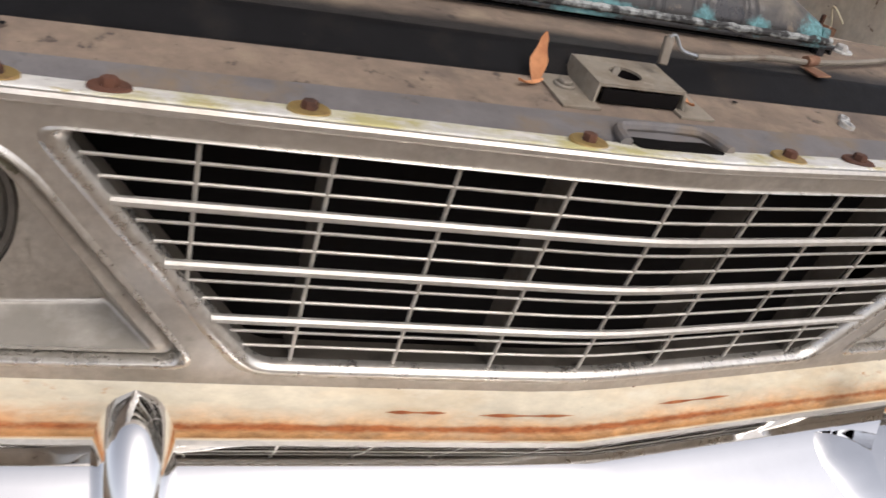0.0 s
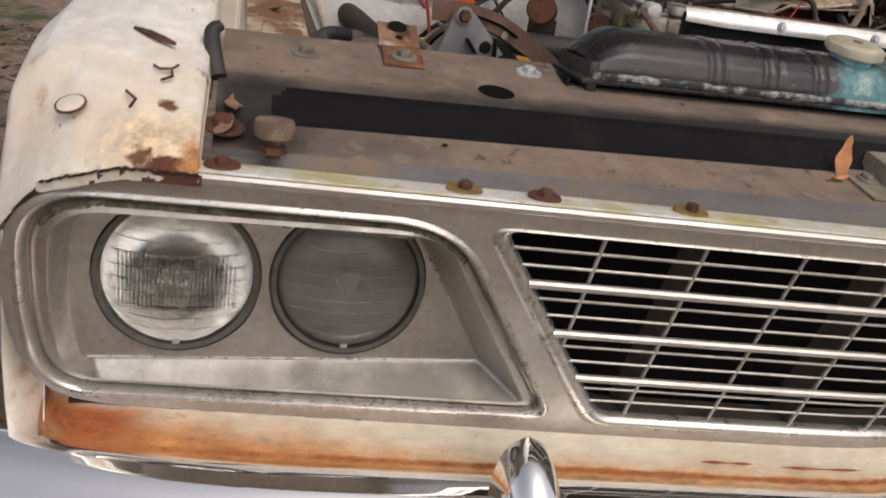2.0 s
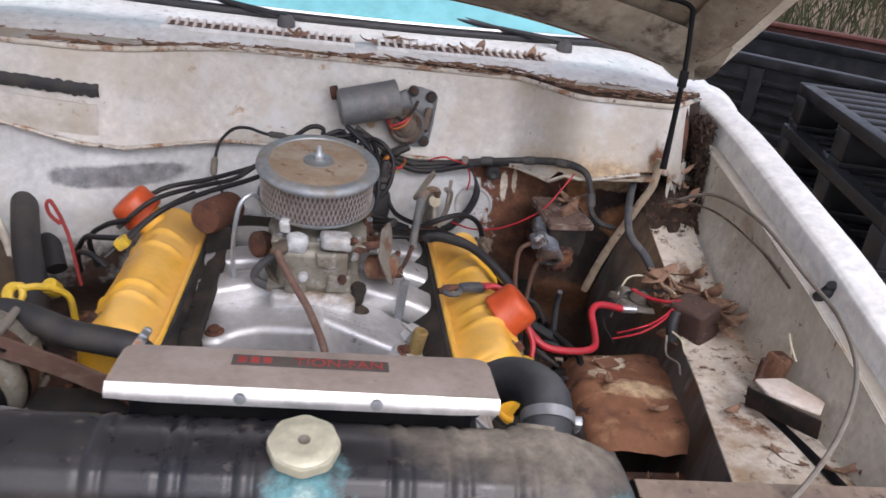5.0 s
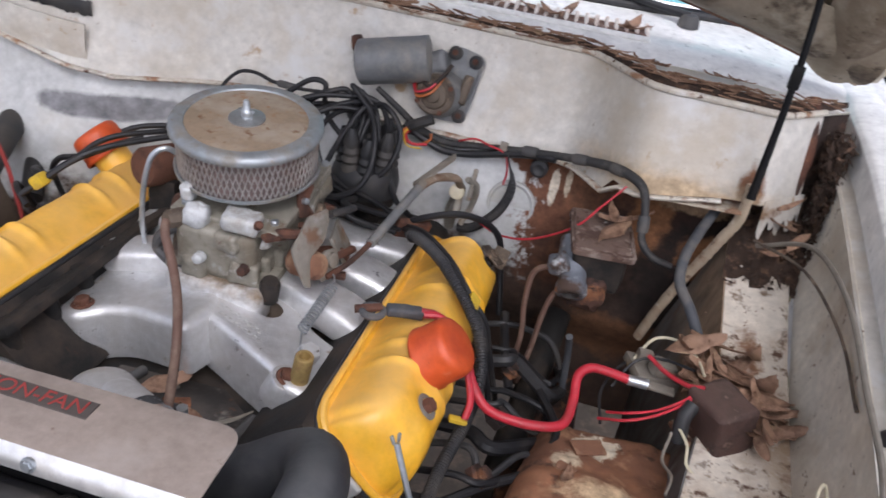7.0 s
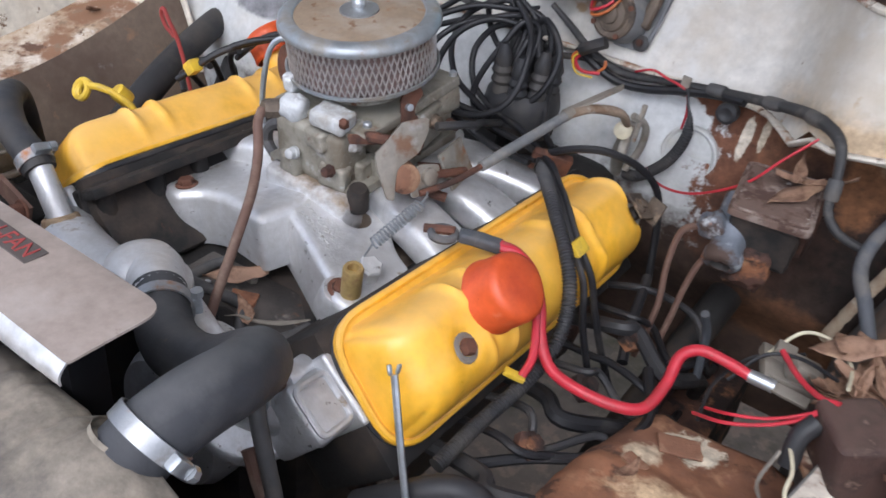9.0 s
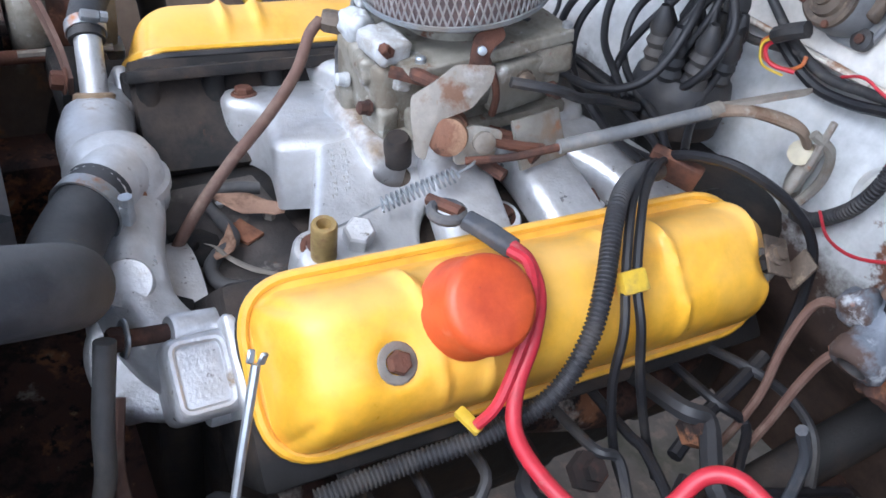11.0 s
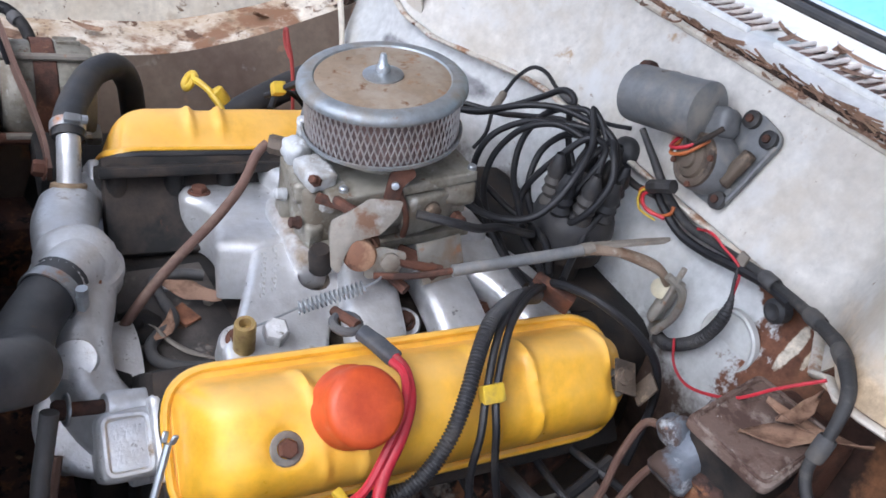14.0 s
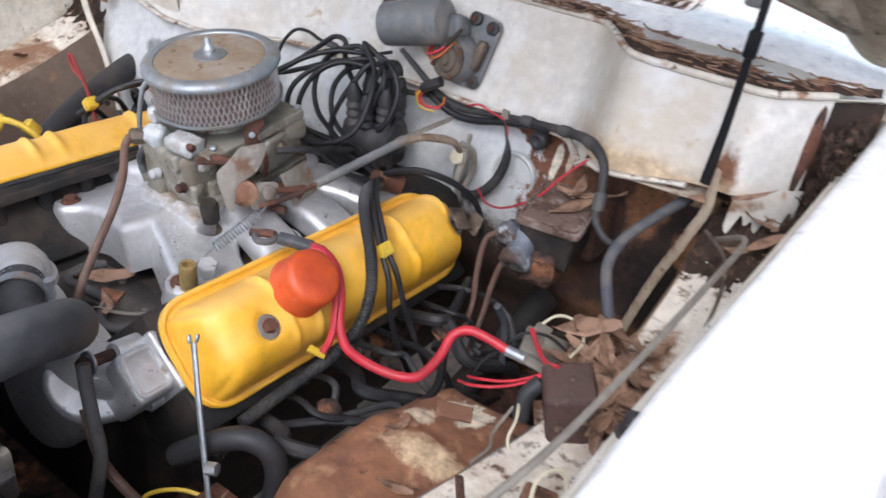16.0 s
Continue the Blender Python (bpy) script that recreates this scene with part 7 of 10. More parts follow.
part("heater_pipe", tube([(-0.155, 0.320, 0.80), (-0.168, 0.323, 0.820), (-0.186, 0.325, 0.846), (-0.203, 0.327, 0.868)], [0.0165, 0.0135, 0.0132, 0.0132], 18), "silver", pump, "silver pipe stub")
part("thermostat_housing", lathe([(0.045, 0.0), (0.045, 0.007), (0.041, 0.010), (0.039, 0.024), (0.032, 0.038), (0.016, 0.046), (0, 0.047)], axes((-0.008, 0.312, 0.812), (0.02, -0.12, 1)), 32, cap=False), "silver", pump)
part("housing_outlet", tube([(-0.022, 0.326, 0.790), (-0.012, 0.321, 0.814), (0.010, 0.309, 0.834), (0.050, 0.287, 0.845)], [0.032, 0.031, 0.028, 0.0255], 22), "silver", pump, "domed silver outlet elbow")
hexbolt("housing_bolt", (0.027, 0.322, 0.819), (0.1, -0.1, 1), 0.009, 0.012, pump, "rust_orange", 0.014, "rust_orange")
hexbolt("housing_bolt", (-0.045, 0.305, 0.819), (-0.1, -0.1, 1), 0.009, 0.012, pump, "rust", 0.013, "rust")
part("bolt_stud", tube([(0.182, 0.309, 0.813), (0.184, 0.278, 0.818)], 0.0065, 10, smooth=False), "rust", pump)
hexbolt("pump_bolt", (0.184, 0.280, 0.818), (0.05, -0.97, 0.2), 0.009, 0.012, pump, "rust", 0.014, "plated")

# hoses
def hose(name, pts, r, mat_, label, clamps=(), **kw):
    h = lone(name, tube(pts, r, kw.pop("seg", 18), **kw), mat_, label, "hose")
    for at, d in clamps:
        mm = axes(at, d)
        c = lathe([(r * 1.04, -0.006), (r * 1.12, -0.006), (r * 1.12, 0.006), (r * 1.04, 0.006)], mm, 28, cap=False)
        cl = part("clamp", c, "clamp", h, "worm-drive hose clamp")
        part("clamp_housing", box((0.009, 0.018, 0.011), mm @ pose(r * 1.2, 0, 0), 0.003), "plated", h)
        part("clamp_screw", lathe([(0.0, -0.002), (0.0055, -0.002), (0.0055, 0.005), (0, 0.0055)], mm @ axes((r * 1.25, 0.011, 0), (0, 1, 0)), 8, cap=False), "plated", h)
    return h


hose("radiator_hose", [(0.240, 0.114, 0.905), (0.250, 0.134, 0.928), (0.253, 0.166, 0.936), (0.246, 0.208, 0.926), (0.230, 0.240, 0.910), (0.205, 0.251, 0.888), (0.168, 0.248, 0.862), (0.128, 0.252, 0.846), (0.088, 0.264, 0.840), (0.040, 0.293, 0.845)], 0.0255, "rubber_hose", "thick dusty black rubber radiator hose with clamps", [((0.250, 0.136, 0.929), (0.10, 0.8, 0.5)), ((0.060, 0.281, 0.8425), (0.75, -0.55, -0.05))], seg=24)
hose("heater_hose", [(-0.198, 0.326, 0.862), (-0.213, 0.328, 0.872), (-0.245, 0.335, 0.874), (-0.288, 0.348, 0.873), (-0.338, 0.371, 0.877), (-0.382, 0.401, 0.868), (-0.407, 0.420, 0.846), (-0.423, 0.432, 0.815), (-0.43, 0.44, 0.76), (-0.43, 0.45, 0.70)], 0.0175, "rubber", "black rubber heater hose clamped to a silver pipe", [((-0.208, 0.327, 0.869), (-0.9, 0.1, 0.5))])
hose("heater_hose", [(-0.513, 0.880, 0.832), (-0.511, 0.852, 0.842), (-0.495, 0.80, 0.838), (-0.46, 0.70, 0.815), (-0.42, 0.603, 0.788), (-0.40, 0.52, 0.74)], 0.022, "rubber", "black heater hose that rises to the firewall")
hose("heater_hose", [(-0.486, 0.890, 0.800), (-0.482, 0.862, 0.801), (-0.468, 0.825, 0.785), (-0.44, 0.77, 0.745)], 0.017, "rubber", "thin black hose beside a thicker one", [])
hose("heater_pipe", [(0.573, 0.868, 0.957), (0.553, 0.815, 0.940), (0.538, 0.765, 0.922), (0.538, 0.735, 0.90), (0.556, 0.705, 0.882), (0.574, 0.688, 0.855)], 0.0070, "hose_grey", "grey rubber pipe from the firewall down to the apron", [])
hose("fuel_hose", [(-0.057, 0.510, 0.928), (-0.05, 0.497, 0.918), (-0.03, 0.478, 0.893), (-0.005, 0.445, 0.868), (0.018, 0.40, 0.835), (0.03, 0.362, 0.79), (0.035, 0.338, 0.74), (0.05, 0.32, 0.66)], 0.0054, "hose_brown", "perished brown rubber fuel hose", seg=12)

# fan cover plate
cover = thing("fan_cover", (0, 0.16, 0.90), "dusty sheet-metal fan cover with a bright folded lip", "cover")
top = rounded([(-0.187, 0.122), (0.192, 0.122), (0.190, 0.198), (-0.183, 0.190)], [0.004, 0.004, 0.02, 0.014], 6)
part("plate", prism(top, 0.002, pose(0, 0, 0.9585), 0.0006), "plate_dusty", cover, "flat plate under brown dust")
lipm = sheet(lambda u, v: Vector((-0.187 + 0.379 * u, 0.122 - 0.006 * v - 0.003 * math.sin(v * math.pi), 0.9605 - 0.0175 * v * (0.86 + 0.14 * min(1, 8 * u, 8 * (1 - u))))), 30, 6, 0.0015)
part("lip", lipm, "plate_bright", cover, "bright aluminium lip")
for x in (-0.062, 0.069):
    hexbolt("lip_screw", (x, 0.1165, 0.9515), (0, -1, 0.1), 0.0042, 0.004, cover, "plated", 0.006, "plated")
part("badge", box((0.158, 0.019, 0.001), pose(0.003, 0.170, 0.9611), 0.0004, 1), "badge_dark", cover, "worn dark badge with red letters")
part("shroud", box((0.34, 0.03, 0.16), pose(0, 0.148, 0.875), 0.006), "deck_black", cover)
part("shroud_side", box((0.10, 0.004, 0.10), pose(-0.10, 0.1285, 0.862), 0.001), "red_primer", cover)
txt = bpy.data.curves.new("badge_letters", "FONT")
txt.body, txt.size, txt.extrude, txt.align_x, txt.align_y = "TION-FAN", 0.0195, 0.0003, "RIGHT", "CENTER"
tob = new("letters_source", txt)
bpy.context.view_layer.update()
bm = bmesh.new()
bm.from_mesh(tob.to_mesh())
bpy.data.objects.remove(tob)
bmesh.ops.transform(bm, matrix=pose(0.077, 0.170, 0.9619), verts=bm.verts)
part("lettering", bm, "badge_red", cover, "faded red letters", smooth=0)
for k in range(3):
    part("letter_bar", box((0.0085, 0.0105, 0.0006), pose(-0.066 + 0.0125 * k, 0.170, 0.9619), 0.0002, 1), "badge_red", cover)

# radiator
rad = thing("radiator", (0, 0.07, 0.80), "black radiator top tank with blue-green corrosion round its cap", "radiator")
RIBS = (-0.18, -0.113, -0.05, 0.092, 0.147, 0.212)


def tank(u, v):
    x = -0.326 + 0.652 * u
    endf = min(1.0, (x + 0.326) / 0.05) if x < 0 else min(1.0, (0.326 - x) / 0.085)
    endf = max(0.0, endf)
    rise = 0.35 + 0.65 * math.sin(endf * math.pi / 2) ** 0.8
    prof = [(0.026, 0.884), (0.026, 0.893), (0.030, 0.908), (0.040, 0.921), (0.056, 0.929), (0.085, 0.932), (0.112, 0.930), (0.128, 0.92), (0.134, 0.90), (0.134, 0.87)]
    f = v * (len(prof) - 1)
    k = min(int(f), len(prof) - 2)
    p = Vector(prof[k]).lerp(Vector(prof[k + 1]), f - k)
    g = sum(math.exp(-((x - r - d) / 0.0035) ** 2) - 0.35 * math.exp(-((x - r) / 0.006) ** 2) for r in RIBS for d in (-0.009, 0.009))
    z = 0.884 + (p.y - 0.884) * rise if p.y > 0.884 else p.y
    c = Vector((0.08, 0.89))
    q = Vector((p.x, z))
    q = c + (q - c) * (1 - 0.036 * g)
    q.x = 0.08 + (q.x - 0.08) * (0.9 + 0.1 * endf)
    neck = math.exp(-((x - 0.238) / 0.03) ** 2) * smooth01((p.x - 0.05) / 0.05)
    return Vector((x, q.x, q.y + 0.008 * neck))


tk = sheet(tank, 380, 36)
part("top_tank", tk, "tank", rad, "black painted brass tank", smooth=50)
part("tank_end", box((0.012, 0.10, 0.05), pose(-0.322, 0.08, 0.873), 0.004), "tank", rad)
part("tank_end", box((0.012, 0.10, 0.05), pose(0.322, 0.08, 0.873), 0.004), "tank", rad)
seam = tube([(-0.325 + 0.65 * i / 80, 0.0245 + 0.001 * noise.noise(Vector((i * 0.9, 0, 0))), 0.8845 + 0.0016 * noise.noise(Vector((i * 0.6, 3, 0)))) for i in range(81)], [0.0042 + 0.0018 * noise.noise(Vector((i * 0.8, 6, 0))) for i in range(81)], 8, smooth=False)
part("soldered_seam", seam, "solder", rad, "crusty grey solder seam")
part("tank_flange", box((0.672, 0.10, 0.006), pose(0, 0.076, 0.878, 0, 0, 0), 0.002), "tank", rad)
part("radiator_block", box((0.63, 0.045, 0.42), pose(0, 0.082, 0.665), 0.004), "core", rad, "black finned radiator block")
part("outlet_neck", lathe([(0.028, -0.02), (0.0265, 0.01), (0.0255, 0.03)], axes((0.238, 0.110, 0.902), (0.10, 0.62, 0.80)), 28, cap=False), "tank", rad)
capm = axes((0.002, 0.064, 0.930), (0, -0.22, 1))
part("filler_neck", lathe([(0.024, -0.01), (0.024, 0.008), (0.028, 0.010)], capm, 28, cap=False), "verdigris", rad)
edge = []
for k in range(48):
    a = 2 * math.pi * k / 48
    r = 0.0325 * (1 + 0.028 * math.cos(8 * a))
    edge.append((r * math.cos(a), r * math.sin(a)))
part("filler_cap", prism(edge, 0.010, capm @ pose(0, 0, 0.007), 0.002), "brass_cap", rad, "pale brass pressure cap")
part("cap_dome", lathe([(0.029, 0.017), (0.027, 0.0185), (0.016, 0.020), (0.013, 0.0195), (0.0055, 0.0195)], capm, 36, cap=False), "brass_cap", rad)
part("cap_rivet", lathe([(0.0058, 0.018), (0.0055, 0.0205), (0.004, 0.0195), (0, 0.019)], capm, 18, cap=False), "bracket", rad)


# ---- things in the engine bay ----
def wire(name, pts, r, mat_, label, category="wire", group="", seg=8, **kw):
    return lone(name, tube(pts, r, seg, **kw), mat_, label, category, group)


# wiper motor on the firewall
wm = thing("wiper_motor", (0.16, 0.975, 1.0), "grey painted wiper motor with a rusty gearbox plate", "motor")
ax = Vector((0.125, 0.016, 0.030)).normalized()
m0 = axes((0.017, 0.934, 1.028), ax)
part("motor_case", lathe([(0.0, -0.002), (0.027, -0.002), (0.0335, 0.002), (0.0345, 0.008), (0.0345, 0.098), (0.0352, 0.100), (0.0352, 0.108), (0.028, 0.110), (0.0, 0.112)], m0, 40, cap=False), "grey_paint", wm, "round grey motor case")
part("end_knob", lathe([(0.012, -0.014), (0.013, -0.006), (0.012, 0.0), (0, 0.0)], axes((0.012, 0.955, 1.052), ax), 18, cap=True), "rust", wm)
for k in range(5):
    part("case_mark", box((0.0012, 0.0006, 0.014 + 0.004 * (k % 2)), m0 @ pose(-0.012 + 0.006 * k, 0.0335, 0.045, 10, 90, 0), 0, 1), "bracket", wm)
pm = axes((0.165, 0.975, 1.015), (-0.05, -1, 0.34), (1, 0, 0))
part("mounting_plate", prism(rounded([(-0.030, -0.058), (0.022, -0.056), (0.036, 0.040), (0.028, 0.050), (-0.012, 0.058), (-0.036, 0.030)], 0.012), 0.005, pm, 0.001), "grey_paint", wm)
gm = pm @ pose(-0.020, -0.018, 0.004, 8, -6, 0)
part("gearbox", lathe([(0.036, 0.0), (0.036, 0.012), (0.034, 0.016), (0.0335, 0.026), (0.031, 0.030), (0, 0.030)], gm, 30, cap=False), "grey_paint", wm, "round grey gearbox", smooth=40)
part("gearbox_cover", lathe([(0.0315, 0.030), (0.0310, 0.034), (0.028, 0.036), (0.022, 0.035), (0.020, 0.039), (0.012, 0.041), (0.011, 0.044), (0.006, 0.046), (0, 0.046)], gm, 30, cap=False), "gear_dirty", wm, "oily brown gearbox cover", smooth=40)
part("gearbox_neck", lump((0.040, 0.034, 0.032), pm @ pose(-0.036, 0.024, 0.020, 0, 0, 24), 0.0025, 43, 0.3), "grey_paint", wm, smooth=60)
part("crank_arm", tube([gm @ Vector((-0.024, 0.022, 0.040)), gm @ Vector((-0.004, 0.012, 0.048)), gm @ Vector((0.012, 0.030, 0.044)), gm @ Vector((0.020, 0.048, 0.036))], 0.0032, 8), "block", wm)
for k in range(4):
    a = 0.5 + 1.57 * k
    part("cover_screw", lathe([(0.0038, 0.0), (0.0036, 0.003), (0, 0.0034)], gm @ pose(0.0285 * math.cos(a), 0.0285 * math.sin(a), 0.035), 8, cap=False), "rust", wm)
part("side_lever", lump((0.014, 0.046, 0.014), pm @ pose(0.016, -0.006, 0.016, 0, 0, -8), 0.002, 47, 0.35), "gear_dirty", wm, smooth=60)
part("plate_ridge", tube([pm @ Vector((0.032, 0.036, 0.005)), pm @ Vector((0.026, -0.02, 0.006)), pm @ Vector((0.020, -0.05, 0.005))], 0.003, 8), "grey_paint", wm)
for x, y in ((0.022, 0.038), (-0.012, 0.046), (0.014, -0.046)):
    part("rubber_grommet", lathe([(0.0105, 0), (0.0105, 0.007), (0.006, 0.009), (0, 0.007)], pm @ pose(x, y, 0.004), 18, cap=False), "rubber", wm, "rubber grommet with a rusty screw")
    part("plate_screw", lathe([(0.0048, 0.006), (0.0045, 0.011), (0, 0.0115)], pm @ pose(x, y, 0.004), 12, cap=False), "rust", wm)
part("motor_lead", tube([pm @ Vector((-0.058, -0.012, 0.03)), pm @ Vector((-0.046, -0.030, 0.05)), pm @ Vector((-0.024, -0.020, 0.054)), pm @ Vector((-0.012, 0.006, 0.046))], 0.0022, 6), "wire_orange", wm)
part("motor_lead", tube([pm @ Vector((-0.060, -0.010, 0.034)), pm @ Vector((-0.047, -0.024, 0.054)), pm @ Vector((-0.026, -0.014, 0.057)), pm @ Vector((-0.014, 0.008, 0.048))], 0.0022, 6), "wire_red", wm)

# distributor with its black leads
dist = thing("distributor", (0.08, 0.845, 0.80), "black distributor cap with rubber boots behind the engine", "distributor")
part("shaft_housing", lathe([(0.028, 0.0), (0.028, 0.05), (0.048, 0.055), (0.050, 0.075)], pose(0.070, 0.858, 0.79), 24, cap=False), "block", dist)
part("cap", lathe([(0.050, 0.0), (0.052, 0.02), (0.049, 0.035), (0.042, 0.042), (0, 0.044)], pose(0.070, 0.858, 0.862), 28, cap=False), "rubber", dist)
TOWERS = []
for k in range(8):
    a = 2 * math.pi * k / 8 + 0.3
    p = Vector((0.070 + 0.033 * math.cos(a), 0.858 + 0.036 * math.sin(a), 0.905 + 0.010 * (k % 2)))
    TOWERS.append(p)
    part("boot", lathe([(0.0125, -0.035), (0.0138, -0.008), (0.0110, -0.003), (0.0138, 0.003), (0.0105, 0.010), (0.0132, 0.016), (0.0100, 0.023), (0.0122, 0.030), (0.0070, 0.045), (0.0045, 0.052)], axes(p, (math.cos(a) * 0.10, math.sin(a) * 0.10, 1)), 14, cap=False), "rubber", dist, "ribbed rubber boot")
part("boot", lathe([(0.010, -0.005), (0.010, 0.02), (0.006, 0.045)], axes((0.070, 0.858, 0.905), (0, 0, 1)), 14, cap=False), "rubber", dist)


LEADS = [
    [TOWERS[7], (0.066, 0.870, 0.985), (0.034, 0.865, 1.012), (0.047, 0.858, 1.003), (0.072, 0.845, 0.984), (0.088, 0.825, 0.961), (0.093, 0.80, 0.928), (0.088, 0.775, 0.903), (0.071, 0.74, 0.897), (0.056, 0.705, 0.911), (0.040, 0.69, 0.930)],
    [TOWERS[6], (0.075, 0.865, 0.975), (0.058, 0.85, 0.989), (0.042, 0.83, 0.960), (0.027, 0.815, 0.919), (0.020, 0.81, 0.889), (0.041, 0.80, 0.868), (0.078, 0.79, 0.864), (0.13, 0.775, 0.866), (0.162, 0.762, 0.866)],
    [TOWERS[5], (0.056, 0.862, 0.972), (0.049, 0.85, 0.986), (0.016, 0.83, 0.984), (-0.014, 0.81, 0.964), (-0.026, 0.79, 0.927), (-0.014, 0.775, 0.896), (0.014, 0.765, 0.876), (0.055, 0.76, 0.866), (0.108, 0.755, 0.856), (0.160, 0.752, 0.866)],
    [TOWERS[4], (0.046, 0.872, 0.978), (0.043, 0.86, 0.991), (0.012, 0.84, 0.986), (-0.021, 0.82, 0.969), (-0.041, 0.79, 0.942), (-0.030, 0.765, 0.914), (0.003, 0.75, 0.893), (0.047, 0.745, 0.881), (0.10, 0.745, 0.865), (0.155, 0.742, 0.864)],
    [TOWERS[0], (0.085, 0.875, 0.975), (0.06, 0.873, 0.998), (0.027, 0.87, 0.996), (-0.012, 0.85, 0.991), (-0.045, 0.82, 0.980), (-0.082, 0.79, 0.954), (-0.125, 0.755, 0.940), (-0.19, 0.70, 0.930), (-0.25, 0.64, 0.915), (-0.31, 0.59, 0.86)],
    [TOWERS[3], (0.0, 0.873, 0.95), (-0.010, 0.87, 0.983), (-0.011, 0.87, 1.005), (-0.031, 0.87, 1.005), (-0.065, 0.865, 0.979), (-0.108, 0.85, 0.945), (-0.153, 0.825, 0.915), (-0.21, 0.77, 0.915), (-0.27, 0.72, 0.905), (-0.32, 0.70, 0.86)],
    [TOWERS[2], (0.025, 0.888, 0.965), (-0.025, 0.88, 0.968), (-0.098, 0.87, 0.938), (-0.144, 0.86, 0.918), (-0.20, 0.82, 0.91), (-0.27, 0.78, 0.90), (-0.32, 0.76, 0.86)],
    [TOWERS[5], (0.070, 0.868, 0.985), (0.095, 0.858, 0.992), (0.118, 0.848, 0.962), (0.112, 0.832, 0.918), (0.080, 0.818, 0.884), (0.034, 0.80, 0.872), (-0.01, 0.78, 0.885)],
    [TOWERS[6], (0.050, 0.866, 0.968), (0.018, 0.855, 0.972), (-0.004, 0.838, 0.938), (0.012, 0.822, 0.898), (0.055, 0.812, 0.879), (0.105, 0.80, 0.872), (0.150, 0.775, 0.868)],
    [TOWERS[3], (0.030, 0.872, 0.995), (0.006, 0.862, 1.000), (-0.030, 0.85, 0.975), (-0.036, 0.832, 0.935), (-0.012, 0.815, 0.902), (0.03, 0.80, 0.888), (0.07, 0.785, 0.880)],
    [TOWERS[1], (0.09, 0.895, 0.955), (0.105, 0.875, 0.930), (0.11, 0.85, 0.90), (0.13, 0.82, 0.875), (0.165, 0.785, 0.872)],
]
for i, pts in enumerate(LEADS):
    wire("ignition_lead", [Vector(q) + 0.003 * Vector((noise.noise(Vector((i * 3.1, k * 1.7, 0))), noise.noise(Vector((i * 2.3, k * 1.9, 5))), noise.noise(Vector((i * 1.3, k * 2.1, 9))))) for k, q in enumerate(pts)], 0.0042, "wire_black", "black rubber ignition lead looped behind the air cleaner", "lead", "ignition leads", seg=10)
plug = lone("lead_connector", lathe([(0.005, -0.02), (0.0105, -0.016), (0.0115, -0.004), (0.0095, 0.0), (0.0115, 0.004), (0.0115, 0.014), (0.006, 0.02)], axes((0.034, 0.682, 0.936), (-0.55, -0.45, 0.55)), 16), "rubber", "ribbed black lead end beside the carburettor", "connector", at=(0.034, 0.682, 0.936))
arch = wire("coil_lead", [(-0.175, 0.86, 0.845), (-0.182, 0.88, 0.866), (-0.201, 0.895, 0.897), (-0.199, 0.905, 0.921), (-0.193, 0.915, 0.949), (-0.170, 0.92, 0.974), (-0.144, 0.925, 0.977), (-0.113, 0.925, 0.969), (-0.072, 0.925, 0.968), (-0.037, 0.925, 0.971), (-0.009, 0.93, 0.972), (0.03, 0.936, 0.985)], 0.0030, "wire_black", "thin black wire arched against the firewall", "lead", "ignition leads")
part("joint_sleeve", lathe([(0.004, -0.016), (0.0062, -0.012), (0.0062, 0.012), (0.004, 0.016)], axes((-0.200, 0.900, 0.908), (0.02, 0.35, 0.9)), 12), "bracket", arch, "brownish crimped joint")
part("taped_end", lathe([(0.0035, -0.016), (0.0058, -0.012), (0.0058, 0.012), (0.0035, 0.016)], axes((-0.092, 0.925, 0.9685), (1, 0, -0.05)), 12), "rubber_dusty", arch)
part("firewall_grommet", lathe([(0.021, -0.004), (0.021, 0.003), (0.017, 0.010), (0.009, 0.013), (0.008, 0.004), (0, 0.003)], axes((0.022, 0.950, 0.946), (0.05, -1, 0.3)), 24, cap=False), "rubber", body, "round black rubber grommet")
wire("grommet_cable", [(0.022, 0.942, 0.949), (0.045, 0.925, 0.942), (0.075, 0.928, 0.934), (0.105, 0.935, 0.937), (0.135, 0.937, 0.942)], 0.0048, "loom_tape", "black cable out of a firewall grommet", "cable")
wire("vacuum_hose", [(0.10, 0.62, 0.93), (0.115, 0.66, 0.925), (0.10, 0.70, 0.905), (0.075, 0.75, 0.885), (0.075, 0.80, 0.87)], 0.005, "rubber", "short black vacuum hose to the carburettor", "hose")

# coil, left of the carburettor
coil = thing("ignition_coil", (-0.165, 0.70, 0.85), "rust-brown ignition coil beside the carburettor", "coil")
mc = axes((-0.150, 0.735, 0.897), (-0.35, -0.9, 0.1))
part("can", lathe([(0.0, 0.0), (0.026, 0.0), (0.027, 0.004), (0.027, 0.075), (0.024, 0.080), (0, 0.080)], mc, 28, cap=False), "rust", coil)
part("foot", box((0.04, 0.05, 0.05), pose(-0.160, 0.70, 0.862), 0.004), "block", coil)
wire("vacuum_pipe", [(-0.123, 0.575, 0.845), (-0.125, 0.572, 0.88), (-0.124, 0.574, 0.925), (-0.117, 0.58, 0.965), (-0.103, 0.59, 0.977), (-0.09, 0.60, 0.965), (-0.085, 0.61, 0.94)], 0.0035, "plated", "thin bent steel vacuum pipe", "pipe")

